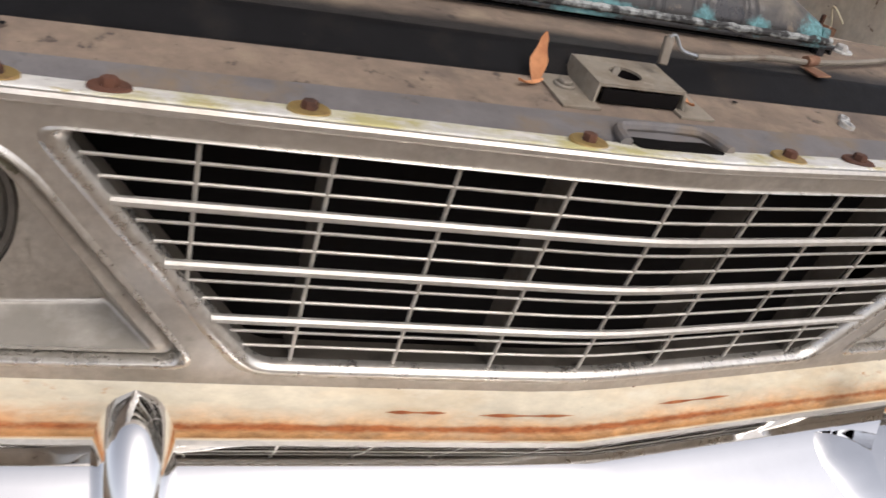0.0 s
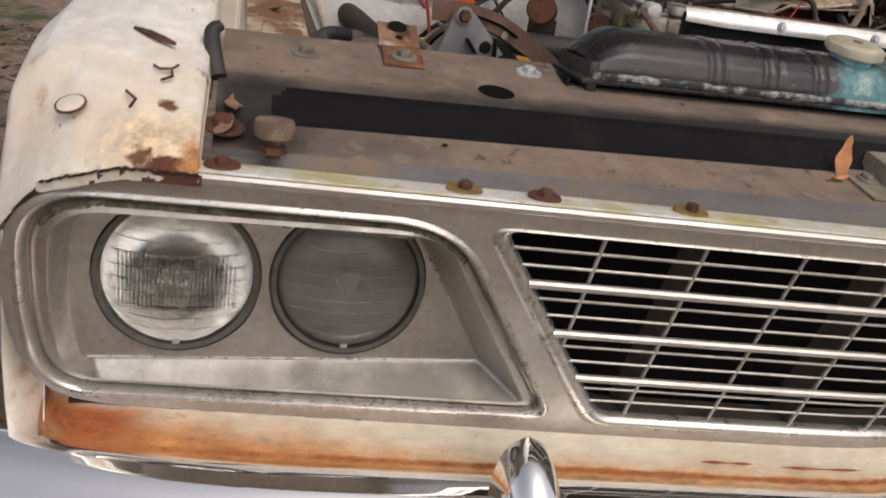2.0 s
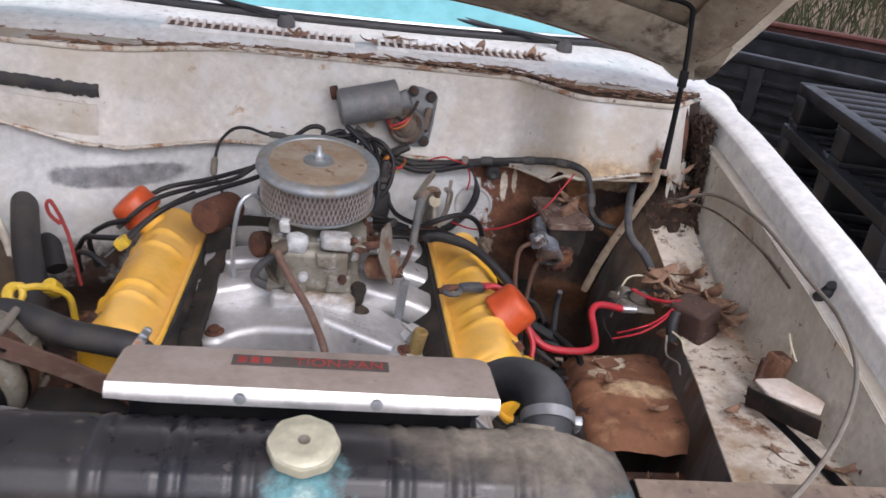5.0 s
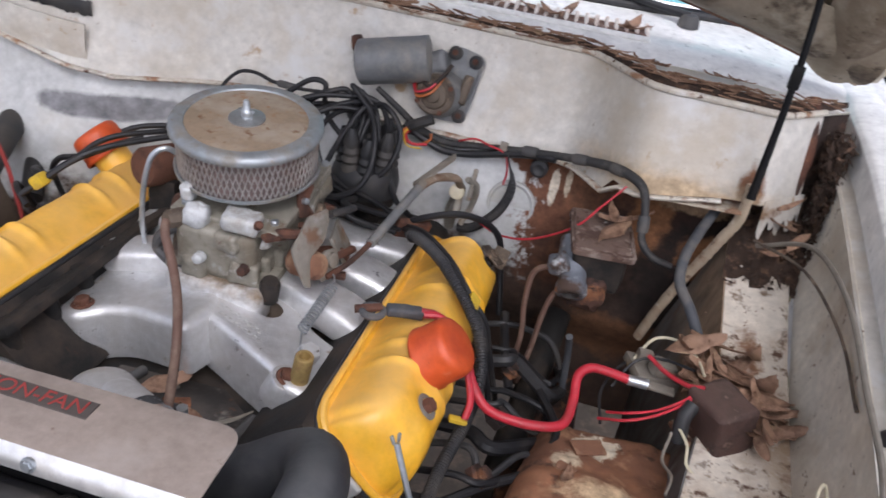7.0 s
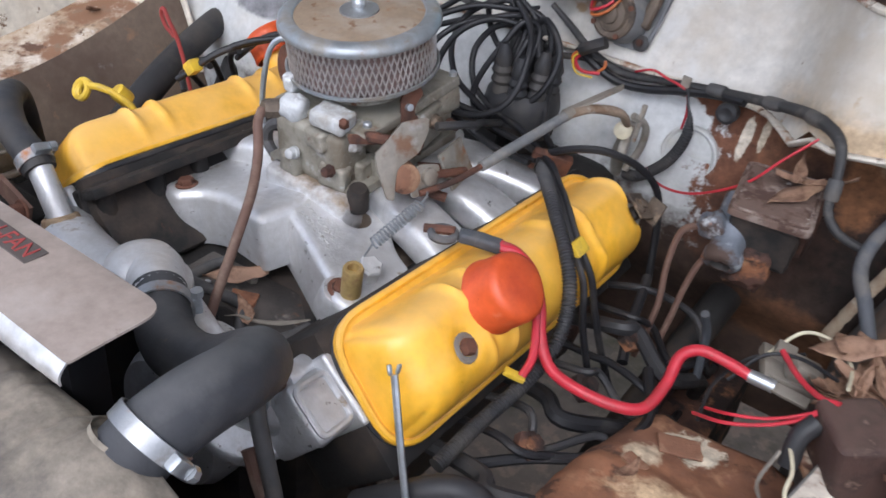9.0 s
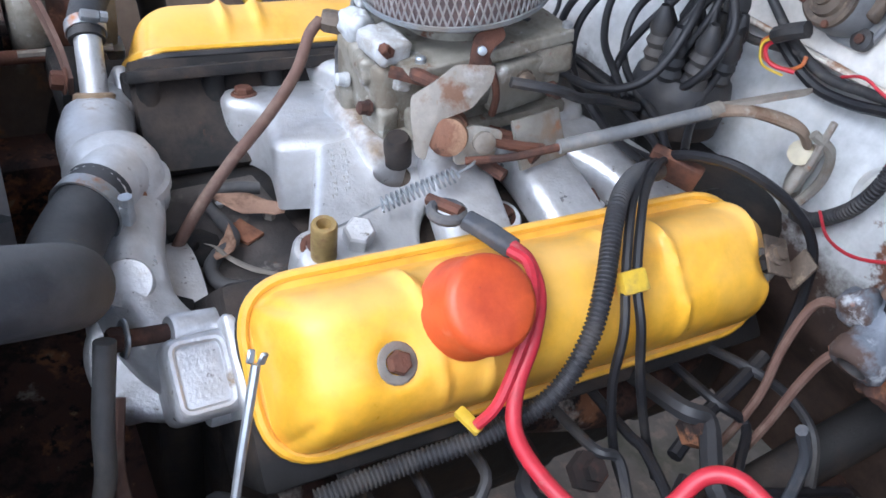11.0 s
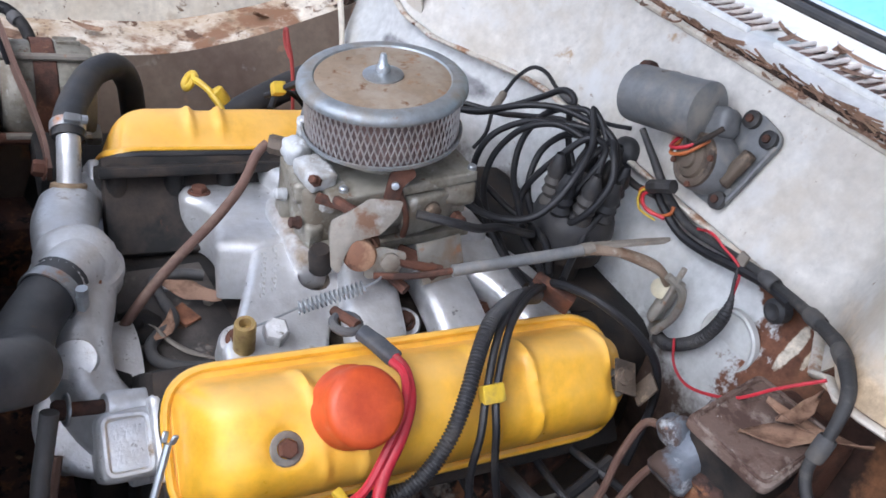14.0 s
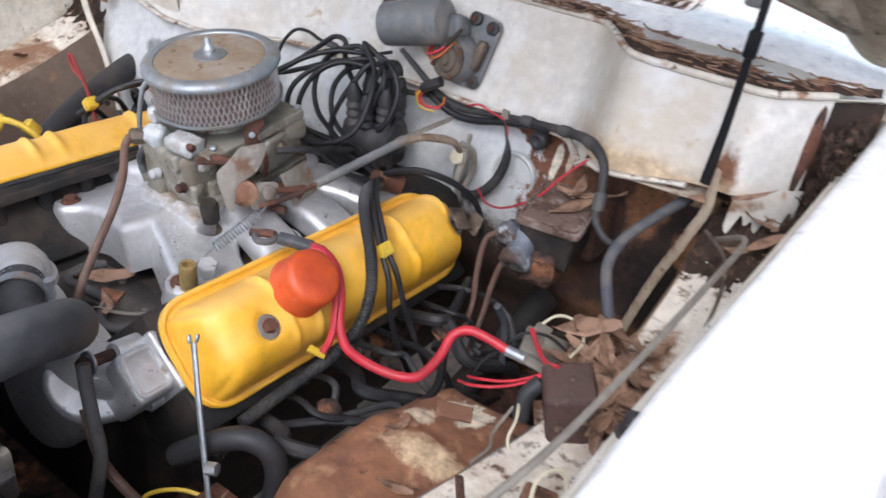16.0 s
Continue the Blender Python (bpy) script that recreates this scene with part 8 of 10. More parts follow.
# throttle linkage
thr = thing("throttle_linkage", (0.167, 0.79, 0.90), "grey throttle rod with a coiled return spring", "linkage")
part("sleeve", tube([(0.147, 0.648, 0.889), (0.157, 0.72, 0.901), (0.1675, 0.792, 0.914)], 0.0065, 10), "grey_paint", thr, "grey sleeved rod")
part("rod", tube([(0.118, 0.575, 0.870), (0.135, 0.612, 0.878), (0.148, 0.655, 0.890)], 0.0036, 8), "rust", thr)
part("rod_end", tube([(0.1675, 0.792, 0.914), (0.169, 0.805, 0.917)], 0.0075, 10, smooth=False), "bracket", thr)
sp = []
A, B = Vector((0.121, 0.497, 0.842)), Vector((0.131, 0.560, 0.868))
ma = axes(A, B - A)
for k in range(15 * 10 + 1):
    a = 2 * math.pi * k / 10
    sp.append(ma @ Vector((0.0062 * math.cos(a), 0.0062 * math.sin(a), (B - A).length * k / 150)))
part("spring", tube(sp, 0.0012, 5, smooth=False), "plated", thr, "coiled steel return spring")
part("spring_hook", tube([(0.131, 0.560, 0.868), (0.128, 0.575, 0.872), (0.12, 0.585, 0.872)], 0.0013, 5), "plated", thr)
part("spring_hook", tube([(0.121, 0.497, 0.842), (0.13, 0.47, 0.840), (0.146, 0.440, 0.846), (0.15, 0.432, 0.85)], 0.0012, 5), "plated", thr)
part("bell_crank", prism(rounded([(-0.012, -0.006), (0.075, 0.004), (0.085, 0.014), (0.06, 0.014), (-0.01, 0.006)], 0.005), 0.004, axes((0.165, 0.810, 0.914), (-0.3, -0.2, 1), (0.6, 0.85, 0)), 0.001), "bracket", thr)
part("throttle_arm", tube([(0.166, 0.797, 0.914), (0.180, 0.830, 0.917), (0.197, 0.863, 0.911), (0.206, 0.880, 0.903), (0.209, 0.892, 0.888)], [0.0085, 0.008, 0.010, 0.009, 0.007], 10, squash=0.6), "arm_brown", thr, "brown-grey throttle arm")
part("arm_pin", tube([(0.228, 0.878, 0.875), (0.231, 0.882, 0.925)], 0.0035, 8, smooth=False), "link_grey", thr)
part("pivot_bracket", lump((0.014, 0.032, 0.052), pose(0.206, 0.908, 0.858, -10, 8, 20), 0.003, 51, 0.4), "link_grey", thr, smooth=60)
part("pivot_link", tube([(0.222, 0.873, 0.91), (0.235, 0.89, 0.895), (0.232, 0.90, 0.86), (0.22, 0.895, 0.825)], 0.005, 8), "link_grey", thr)

part("white_bush", lathe([(0.006, -0.006), (0.011, -0.005), (0.012, 0.004), (0.006, 0.006), (0, 0.006)], axes((0.206, 0.893, 0.878), (0.2, -0.9, 0.3)), 14, cap=False), "wire_white", thr, "white plastic bush")
part("bracket_leg", tube([(0.208, 0.896, 0.885), (0.206, 0.905, 0.862), (0.200, 0.912, 0.835), (0.198, 0.922, 0.80)], [0.008, 0.010, 0.011, 0.008], 10, squash=0.5), "link_grey", thr)
wire("corrugated_hose", [(0.268, 0.912, 0.951), (0.275, 0.909, 0.933), (0.283, 0.906, 0.916), (0.285, 0.902, 0.892), (0.275, 0.902, 0.862), (0.258, 0.905, 0.838), (0.236, 0.905, 0.818), (0.215, 0.91, 0.812)], [0.0016, 0.0022, 0.0072, 0.0076, 0.0078, 0.0078, 0.0078, 0.0078], "rubber", "black corrugated hose hanging on the firewall", "hose", seg=12, ribs=0.004)

# main loom along the firewall
main_loom = wire("wiring_loom", [(0.05, 0.935, 0.995), (0.085, 0.936, 0.972), (0.12, 0.938, 0.948), (0.165, 0.938, 0.934), (0.215, 0.936, 0.940), (0.27, 0.933, 0.949), (0.335, 0.914, 0.963), (0.41, 0.878, 0.980), (0.445, 0.848, 0.985), (0.468, 0.828, 0.976), (0.478, 0.815, 0.945), (0.482, 0.805, 0.915), (0.50, 0.80, 0.896), (0.53, 0.80, 0.888)], [0.004, 0.005, 0.0055, 0.0055, 0.005, 0.005, 0.0055, 0.0072, 0.0072, 0.0062, 0.0052, 0.0052, 0.0052, 0.005], "loom_tape", "taped grey-black wiring loom across the firewall", "loom", seg=10)
wire("wiring_loom", [(0.10, 0.932, 0.950), (0.135, 0.932, 0.932), (0.17, 0.932, 0.922), (0.21, 0.932, 0.926), (0.25, 0.928, 0.938), (0.30, 0.925, 0.950), (0.34, 0.910, 0.958)], 0.0055, "wire_black", "second black loom branch on the firewall", "loom")
for at, d in (((0.30, 0.924, 0.956), (0.9, -0.25, 0.15)), ((0.375, 0.897, 0.972), (0.9, -0.4, 0.2)), ((0.43, 0.862, 0.983), (0.75, -0.6, 0.1)), ((0.479, 0.812, 0.935), (0.1, -0.3, -0.9))):
    part("tape_band", lathe([(0.0074, -0.011), (0.0081, -0.009), (0.0083, 0.0), (0.0080, 0.010), (0.0074, 0.012)], axes(at, d), 12, cap=False), "rubber_dusty", main_loom, "wrap of grey tape")
part("cable_clip", box((0.012, 0.004, 0.026), axes((0.258, 0.928, 0.947), (0.1, 0, 1), (1, 0, 0)), 0.001), "bracket", main_loom, "bent steel cable clip")
lone("connector_sleeve", tube([(0.115, 0.915, 0.955), (0.13, 0.91, 0.965), (0.148, 0.912, 0.975)], 0.0085, 8), "rubber", "black connector sleeve with coloured wires", "connector")
wire("wire_tail", [(0.115, 0.915, 0.955), (0.105, 0.912, 0.945), (0.11, 0.915, 0.930), (0.13, 0.925, 0.925), (0.145, 0.928, 0.935), (0.145, 0.93, 0.945)], 0.0022, "wire_orange", "loop of orange wire below a connector", "wire", "loose wires")
wire("wire_tail", [(0.117, 0.913, 0.955), (0.108, 0.908, 0.943), (0.115, 0.91, 0.925), (0.135, 0.92, 0.921)], 0.0014, "wire_yellow", "loop of yellow wire below a connector", "wire", "loose wires")
wire("wire_tail", [(0.119, 0.915, 0.953), (0.110, 0.913, 0.940), (0.12, 0.916, 0.927), (0.142, 0.926, 0.927)], 0.0022, "wire_red", "loop of red wire below a connector", "wire", "loose wires")
wire("red_wire", [(0.19, 0.928, 0.945), (0.215, 0.92, 0.957), (0.235, 0.922, 0.952), (0.262, 0.925, 0.943), (0.272, 0.92, 0.92), (0.27, 0.924, 0.894)], 0.0016, "wire_red", "thin red wire along the firewall", "wire", "loose wires")
wire("red_wire", [(0.245, 0.90, 0.835), (0.284, 0.865, 0.838), (0.335, 0.83, 0.862), (0.39, 0.812, 0.905), (0.42, 0.815, 0.945), (0.445, 0.83, 0.975)], 0.0016, "wire_red", "thin red wire that rises past the brake cylinder", "wire", "loose wires")

# leads over the near rocker cover
near_loom = wire("corrugated_loom", [(0.175, 0.745, 0.866), (0.20, 0.695, 0.888), (0.235, 0.645, 0.899), (0.262, 0.618, 0.890), (0.295, 0.592, 0.866), (0.318, 0.568, 0.838), (0.328, 0.538, 0.805), (0.325, 0.49, 0.782), (0.315, 0.43, 0.765), (0.312, 0.37, 0.755)], 0.0078, "rubber", "black corrugated cable sleeve laid over the cover", "loom", ribs=0.0035, seg=12)
part("end_tape", lathe([(0.0082, -0.012), (0.0092, -0.010), (0.0094, 0.010), (0.0082, 0.013)], axes((0.183, 0.729, 0.873), (0.25, -0.9, 0.35)), 14, cap=False), "rubber_dusty", near_loom, "tape round the end of the sleeve")
for o in (0.0, 0.011):
    wire("plug_lead", [(0.165, 0.75 + o, 0.868), (0.200, 0.702 + o, 0.890), (0.232, 0.662 + o, 0.895), (0.258, 0.638 + o, 0.888), (0.291, 0.617 + o, 0.860), (0.314, 0.606 + 1.5 * o, 0.834), (0.326, 0.60 + 2.5 * o, 0.79), (0.34, 0.61 + 3 * o, 0.73), (0.35, 0.63 + 3 * o, 0.68)], 0.0040, "wire_black", "black plug lead held by a yellow clip", "lead", "plug leads")
clip = lone("lead_clip", box((0.024, 0.018, 0.0115), axes((0.292, 0.6225, 0.860), (0.68, 0.0, 0.72), (0, 1, 0)), 0.003), "wire_yellow", "yellow plastic lead clip on the cover", "clip", at=(0.292, 0.6225, 0.854))
wire("plug_lead", [(0.165, 0.765, 0.872), (0.200, 0.762, 0.892), (0.237, 0.772, 0.900), (0.270, 0.803, 0.882), (0.291, 0.829, 0.848), (0.300, 0.838, 0.80), (0.315, 0.82, 0.73)], 0.0048, "wire_black", "black lead round the end of the cover", "lead", "plug leads")
wire("plug_lead", [(0.36, 0.66, 0.72), (0.345, 0.70, 0.735), (0.335, 0.74, 0.745), (0.325, 0.78, 0.76)], 0.0065, "wire_black", "black plug lead below the cover", "lead", "plug leads")
wire("plug_lead", [(0.315, 0.41, 0.725), (0.36, 0.45, 0.735), (0.41, 0.50, 0.735), (0.43, 0.56, 0.75), (0.40, 0.62, 0.76)], 0.0055, "wire_black", "black plug lead below the cover", "lead", "plug leads")
lone("lead_bracket", box((0.05, 0.012, 0.03), pose(0.172, 0.768, 0.862, 20, 10, 35), 0.003), "rust", "rusty bracket that gathers the leads", "bracket")
ends = box((0.026, 0.036, 0.003), axes((0.289, 0.792, 0.8405), (0.55, 0.1, 0.83), (0.3, 0.9, -0.2)), 0.001)
grown(ends, box((0.024, 0.003, 0.030), axes((0.298, 0.818, 0.826), (0.2, 0.3, 0.9), (0.9, -0.3, 0)), 0.001))
grown(ends, lathe([(0.0095, 0.0), (0.0095, 0.003), (0.006, 0.004), (0.006, 0.008), (0, 0.0085)], axes((0.289, 0.788, 0.842), (0.55, 0.1, 0.83)), 14, cap=False))
lone("cover_strap", ends, "gear_dirty", "steel strap bolted to the end of the cover", "strap")

# battery leads
term = thing("battery_terminal", (0.220, 0.528, 0.875), "oxidised grey battery terminal resting on the cover", "terminal")
part("clamp_body", lump((0.044, 0.015, 0.012), axes((0.228, 0.532, 0.880), (0.2, 0, 1), (0.85, 0.5, -0.08)), 0.0016, 55, 0.3), "hose_grey", term, smooth=50)
part("clamp_ring", tube([Vector((0.196 + 0.012 * math.cos(a), 0.513 + 0.012 * math.sin(a), 0.882)) for a in (2 * math.pi * k / 14 for k in range(14))], 0.0045, 8, smooth=False, closed=True), "hose_grey", term)
part("rusty_bolt", tube([(0.176, 0.508, 0.882), (0.205, 0.520, 0.886)], 0.005, 8, smooth=False), "rust", term)
wire("battery_cable", [(0.246, 0.541, 0.880), (0.264, 0.544, 0.878), (0.288, 0.540, 0.866), (0.308, 0.526, 0.846), (0.324, 0.508, 0.824), (0.345, 0.496, 0.808), (0.375, 0.494, 0.803), (0.411, 0.502, 0.800), (0.433, 0.519, 0.800), (0.438, 0.55, 0.812), (0.437, 0.574, 0.829), (0.450, 0.588, 0.836), (0.475, 0.595, 0.832), (0.498, 0.599, 0.826)], [0.0048, 0.005, 0.0052, 0.0055, 0.0056] + [0.0057] * 9, "wire_red", "thick red battery cable with a silver lug", "cable", seg=12)
lug = thing("cable_lug", (0.51, 0.60, 0.822), "silver cable lug at the end of a red cable", "lug")
part("barrel", tube([(0.496, 0.599, 0.8262), (0.520, 0.600, 0.826)], 0.0065, 12, smooth=False), "plated", lug)
part("tongue", box((0.034, 0.013, 0.004), axes((0.535, 0.600, 0.8255), (0.05, -0.2, 1), (1, 0, 0)), 0.0015), "bracket", lug)
wire("red_wire", [(0.250, 0.536, 0.880), (0.270, 0.540, 0.880), (0.296, 0.530, 0.866), (0.313, 0.512, 0.842), (0.326, 0.493, 0.815), (0.325, 0.480, 0.797)], 0.0042, "wire_red", "red wire with a yellow spade terminal", "wire", "loose wires")
lone("spade_terminal", box((0.022, 0.009, 0.006), axes((0.318, 0.478, 0.795), (0.3, 0, 1), (1, 0.4, 0)), 0.002), "wire_yellow", "yellow insulated spade terminal", "terminal")
wire("red_wire", [(0.573, 0.562, 0.862), (0.55, 0.548, 0.842), (0.525, 0.537, 0.828), (0.498, 0.528, 0.820), (0.470, 0.545, 0.800)], 0.0018, "wire_red", "thin red wire beside the relay", "wire", "loose wires")
wire("red_wire", [(0.575, 0.565, 0.864), (0.552, 0.552, 0.847), (0.528, 0.542, 0.834), (0.50, 0.535, 0.826), (0.478, 0.55, 0.808)], 0.0016, "wire_red", "thin red wire beside the relay", "wire", "loose wires")
wire("red_wire", [(0.513, 0.617, 0.855), (0.535, 0.595, 0.852), (0.558, 0.572, 0.858), (0.575, 0.565, 0.865)], 0.0028, "wire_red", "short pink-red wire beside the relay", "wire", "loose wires")

# relay box with its leaf-filled surroundings
relay = thing("relay_box", (0.603, 0.555, 0.80), "dusty brown relay box on the apron", "relay box")
part("case", lump((0.054, 0.064, 0.066), axes((0.600, 0.556, 0.834), (-0.16, -0.10, 1), (0.8, 0.55, 0)), 0.0022, 61, 0.14), "relay", relay, "brown dusty case", smooth=40)
part("base", box((0.075, 0.085, 0.006), axes((0.606, 0.558, 0.803), (-0.05, -0.05, 1), (0.8, 0.55, 0)), 0.002), "rust_pale", relay)
part("boot", tube([(0.566, 0.55, 0.85), (0.558, 0.538, 0.835), (0.56, 0.53, 0.81)], 0.009, 10), "rubber", relay)
for pts, mt, lab in (
    ([(0.50, 0.64, 0.83), (0.52, 0.66, 0.855), (0.55, 0.655, 0.862), (0.57, 0.63, 0.86), (0.575, 0.59, 0.865)], "wire_white", "loose cream wire beside the relay"),
    ([(0.55, 0.54, 0.83), (0.565, 0.51, 0.825), (0.57, 0.49, 0.81), (0.60, 0.475, 0.806), (0.65, 0.48, 0.81)], "wire_white", "loose cream wire beside the relay"),
    ([(0.48, 0.60, 0.81), (0.50, 0.62, 0.84), (0.53, 0.625, 0.85), (0.565, 0.60, 0.862)], "wire_black", "loose black wire beside the relay"),
    ([(0.475, 0.55, 0.79), (0.47, 0.60, 0.80), (0.49, 0.64, 0.82), (0.53, 0.65, 0.84)], "wire_black", "loose black wire beside the relay"),
    ([(0.55, 0.53, 0.82), (0.545, 0.505, 0.80), (0.555, 0.48, 0.80), (0.55, 0.455, 0.795)], "bracket", "loose grey wire beside the relay"),
    ([(0.66, 0.36, 0.885), (0.655, 0.38, 0.905), (0.665, 0.40, 0.905), (0.675, 0.40, 0.88), (0.67, 0.39, 0.85)], "wire_white", "curled cream wire on the inner wing"),
):
    wire("loose_wire", pts, 0.0018, mt, lab, "wire", "loose wires", seg=6)
lone("terminal_block", grown(grown(box((0.03, 0.02, 0.02), pose(0.535, 0.63, 0.835, 10, 20, 30), 0.004), box((0.02, 0.016, 0.022), pose(0.512, 0.645, 0.832, 0, 10, 10), 0.003)), box((0.06, 0.05, 0.012), pose(0.525, 0.64, 0.820, 0, 12, 20), 0.003)), "bracket", "corroded grey terminal block among the wires", "terminal block")

# rusted ledge over the suspension
def tower(u, v):
    """A flat rusty ledge that rolls over at its inner side and falls off at its ends."""
    y = 0.335 + 0.325 * u
    left, right = 0.392 + 0.14 * max(0.0, y - 0.45), 0.545 + 0.05 * smooth01((y - 0.33) / 0.2)
    f = v * 1.35 - 0.35
    if f >= 0:
        x, z = left + 0.03 + (right - left - 0.03) * f, 0.760
    else:
        a = -f / 0.35 * 1.75
        x, z = left + 0.03 - 0.034 * math.sin(min(a, 1.57)), 0.760 - 0.036 * (1 - math.cos(min(a, 1.57))) - 0.30 * max(0.0, a - 1.57)
    z += 0.010 * noise.noise(Vector((x * 14, y * 14, 5))) + 0.004 * noise.noise(Vector((x * 45, y * 45, 2)))
    z -= 0.075 * smooth01((y - 0.585) / 0.07) + 0.02 * smooth01((0.36 - y) / 0.03)
    return Vector((x, y, z - 0.022 * smooth01((y - 0.45) / 0.2)))


part("suspension_ledge", sheet(tower, 70, 60, 0.003), "tower_rust", body, "orange-rusty ledge over the suspension with cream paint remnants", smooth=70)
for x, y, rz, sx, sy in ((0.470, 0.545, 30, 0.042, 0.022), (0.448, 0.49, -15, 0.022, 0.012)):
    lone("rust_scale", lump((sx, sy, 0.003), pose(x, y, 0.765 - 0.022 * smooth01((y - 0.45) / 0.2), 8, 6, rz), 0.002, int(rz + 40), 0.3), "rust_pale", "loose curled scale of rust on the ledge", "rust scale", "rust scales", smooth=60)
mdome = sheet(lambda u, v: (lambda a, r: Vector((-0.463 + 0.125 * r * math.cos(a), 0.43 + 0.155 * r * math.sin(a), 0.70 - 0.03 * r ** 2 - 0.22 * max(0, r - 0.72) ** 1.6 * 4)))(2 * math.pi * u, v * 1.15), 40, 14)
bmesh.ops.remove_doubles(mdome, verts=mdome.verts, dist=0.0005)
part("suspension_dome", mdome, "block", body, "rusty dome over the suspension", smooth=70)
for s in (-1, 1):
    part("chassis_rail", box((0.09, 0.75, 0.12), pose(s * 0.42, 0.52, 0.56), 0.01), "rust_dark", body)
# added tray that keeps the bright ground out of sight below the hose
part("splash_tray", sheet(lambda u, v: Vector((-0.5 + 1.0 * u, 0.05 + 0.36 * v, 0.545 - 0.03 * math.sin(math.pi * v) + 0.012 * noise.noise(Vector((u * 9, v * 5, 3))))), 30, 12, 0.004), "rust_dark", body, "dark rusty tray added below the radiator to hide the ground")
part("crossmember", box((0.9, 0.10, 0.08), pose(0, 0.30, 0.42), 0.015), "rust", body)
part("steering_shaft", tube([(0.40, 0.88, 0.72), (0.38, 0.70, 0.63), (0.36, 0.52, 0.54)], 0.022, 14), "block", body)
part("bell_housing", box((0.42, 0.16, 0.30), pose(0, 0.87, 0.66), 0.05, 4), "block", body)

# brake master cylinder
mcy = thing("brake_master_cylinder", (0.43, 0.80, 0.84), "rusty brake master cylinder with a square flat lid", "brake cylinder")
ml = axes((0.430, 0.810, 0.903), (0.03, -0.14, 1), (1, 0.16, 0))
part("reservoir", lump((0.074, 0.092, 0.060), ml @ pose(-0.002, 0, -0.032), 0.004, 71, 0.12), "block", mcy, "black rusty reservoir", smooth=50)
part("lid", prism(rounded([(-0.044, -0.053), (0.044, -0.053), (0.044, 0.053), (-0.044, 0.053)], 0.010), 0.008, ml @ pose(0, 0, -0.002), 0.002), "lid_rust", mcy, "rusty pressed lid")
part("lid_rim", tube([ml @ Vector((x, y, 0.0065)) for x, y in rounded([(-0.039, -0.048), (0.039, -0.048), (0.039, 0.048), (-0.039, 0.048)], 0.008)], 0.0018, 6, smooth=False, closed=True), "lid_rust", mcy)
bar = Vector((0.10, -0.62, -0.50)).normalized()
mb = axes((0.404, 0.772, 0.856), bar)
part("cylinder", lathe([(0.0, -0.05), (0.022, -0.05), (0.0225, -0.01), (0.0195, -0.004), (0.019, 0.014), (0.0215, 0.018), (0.022, 0.030), (0.018, 0.034), (0.012, 0.034), (0.010, 0.022), (0, 0.022)], mb, 26, cap=False), "blue_corroded", mcy, "blue-grey corroded cylinder with a dark open end", smooth=50)
part("outlet", lathe([(0.0115, 0.0335), (0.0105, 0.0225), (0, 0.0225)], mb, 18, cap=False), "rubber", mcy)
part("cylinder_end", lump((0.030, 0.024, 0.030), axes((0.384, 0.765, 0.868), (-0.5, -0.2, 0.6)), 0.004, 73, 0.42), "blue_corroded", mcy, "corroded union on the cylinder", smooth=60)
part("body_casting", lump((0.05, 0.075, 0.055), pose(0.425, 0.80, 0.835, 10, 0, 8), 0.006, 75, 0.3), "rust_dark", mcy, smooth=60)
part("brake_pipe", tube([(0.392, 0.762, 0.862), (0.372, 0.762, 0.862), (0.352, 0.764, 0.845), (0.350, 0.755, 0.80), (0.356, 0.745, 0.75), (0.35, 0.73, 0.68)], 0.004, 8), "hose_brown", mcy)
part("brake_pipe", tube([(0.402, 0.757, 0.836), (0.386, 0.757, 0.825), (0.378, 0.752, 0.79), (0.374, 0.745, 0.74), (0.366, 0.735, 0.68)], 0.004, 8), "hose_brown", mcy)
part("mount", box((0.08, 0.05, 0.08), pose(0.43, 0.875, 0.86), 0.008), "rust", mcy)
wire("clutch_rod", [(0.42, 0.70, 0.80), (0.425, 0.72, 0.76), (0.43, 0.72, 0.70)], 0.005, "hose_grey", "grey rod below the brake cylinder", "rod")

# loose steel rod with a forked tip in front of the cover
rod = thing("prop_rod", (0.335, 0.305, 0.74), "thin plated rod with a forked tip before the cover", "rod")
part("shank", tube([(0.279, 0.340, 0.862), (0.305, 0.322, 0.812), (0.330, 0.306, 0.762), (0.352, 0.292, 0.715)], 0.0032, 8), "plated", rod)
for s in (-1, 1):
    part("fork", box((0.003, 0.005, 0.009), axes((0.2775 + 0.0022 * s, 0.341 + 0.003 * s, 0.866), (-0.3 + 0.25 * s, 0.35, 0.9)), 0.001, 1), "plated", rod)
part("collar", lathe([(0.007, 0), (0.007, 0.012), (0, 0.013)], axes((0.338, 0.302, 0.757), (0.5, 0.2, 0.1)), 6, cap=True), "plated", rod)
wire("vent_hose", [(0.27, 0.315, 0.72), (0.31, 0.325, 0.755), (0.345, 0.345, 0.772), (0.37, 0.36, 0.755), (0.375, 0.36, 0.71), (0.37, 0.34, 0.66)], 0.013, "rubber", "black rubber hose below the front of the cover", "hose", seg=12)
wire("earth_strap", [(0.197, 0.266, 0.832), (0.205, 0.262, 0.81), (0.222, 0.255, 0.78), (0.235, 0.25, 0.74), (0.235, 0.235, 0.68)], 0.0075, "rubber_dusty", "black earth cable bolted to the pump", "cable", seg=10)
wire("rusty_pipe", [(0.18, 0.27, 0.76), (0.215, 0.26, 0.72), (0.26, 0.265, 0.69), (0.30, 0.28, 0.66)], 0.006, "hose_brown", "rust-brown pipe beside the pump", "pipe")
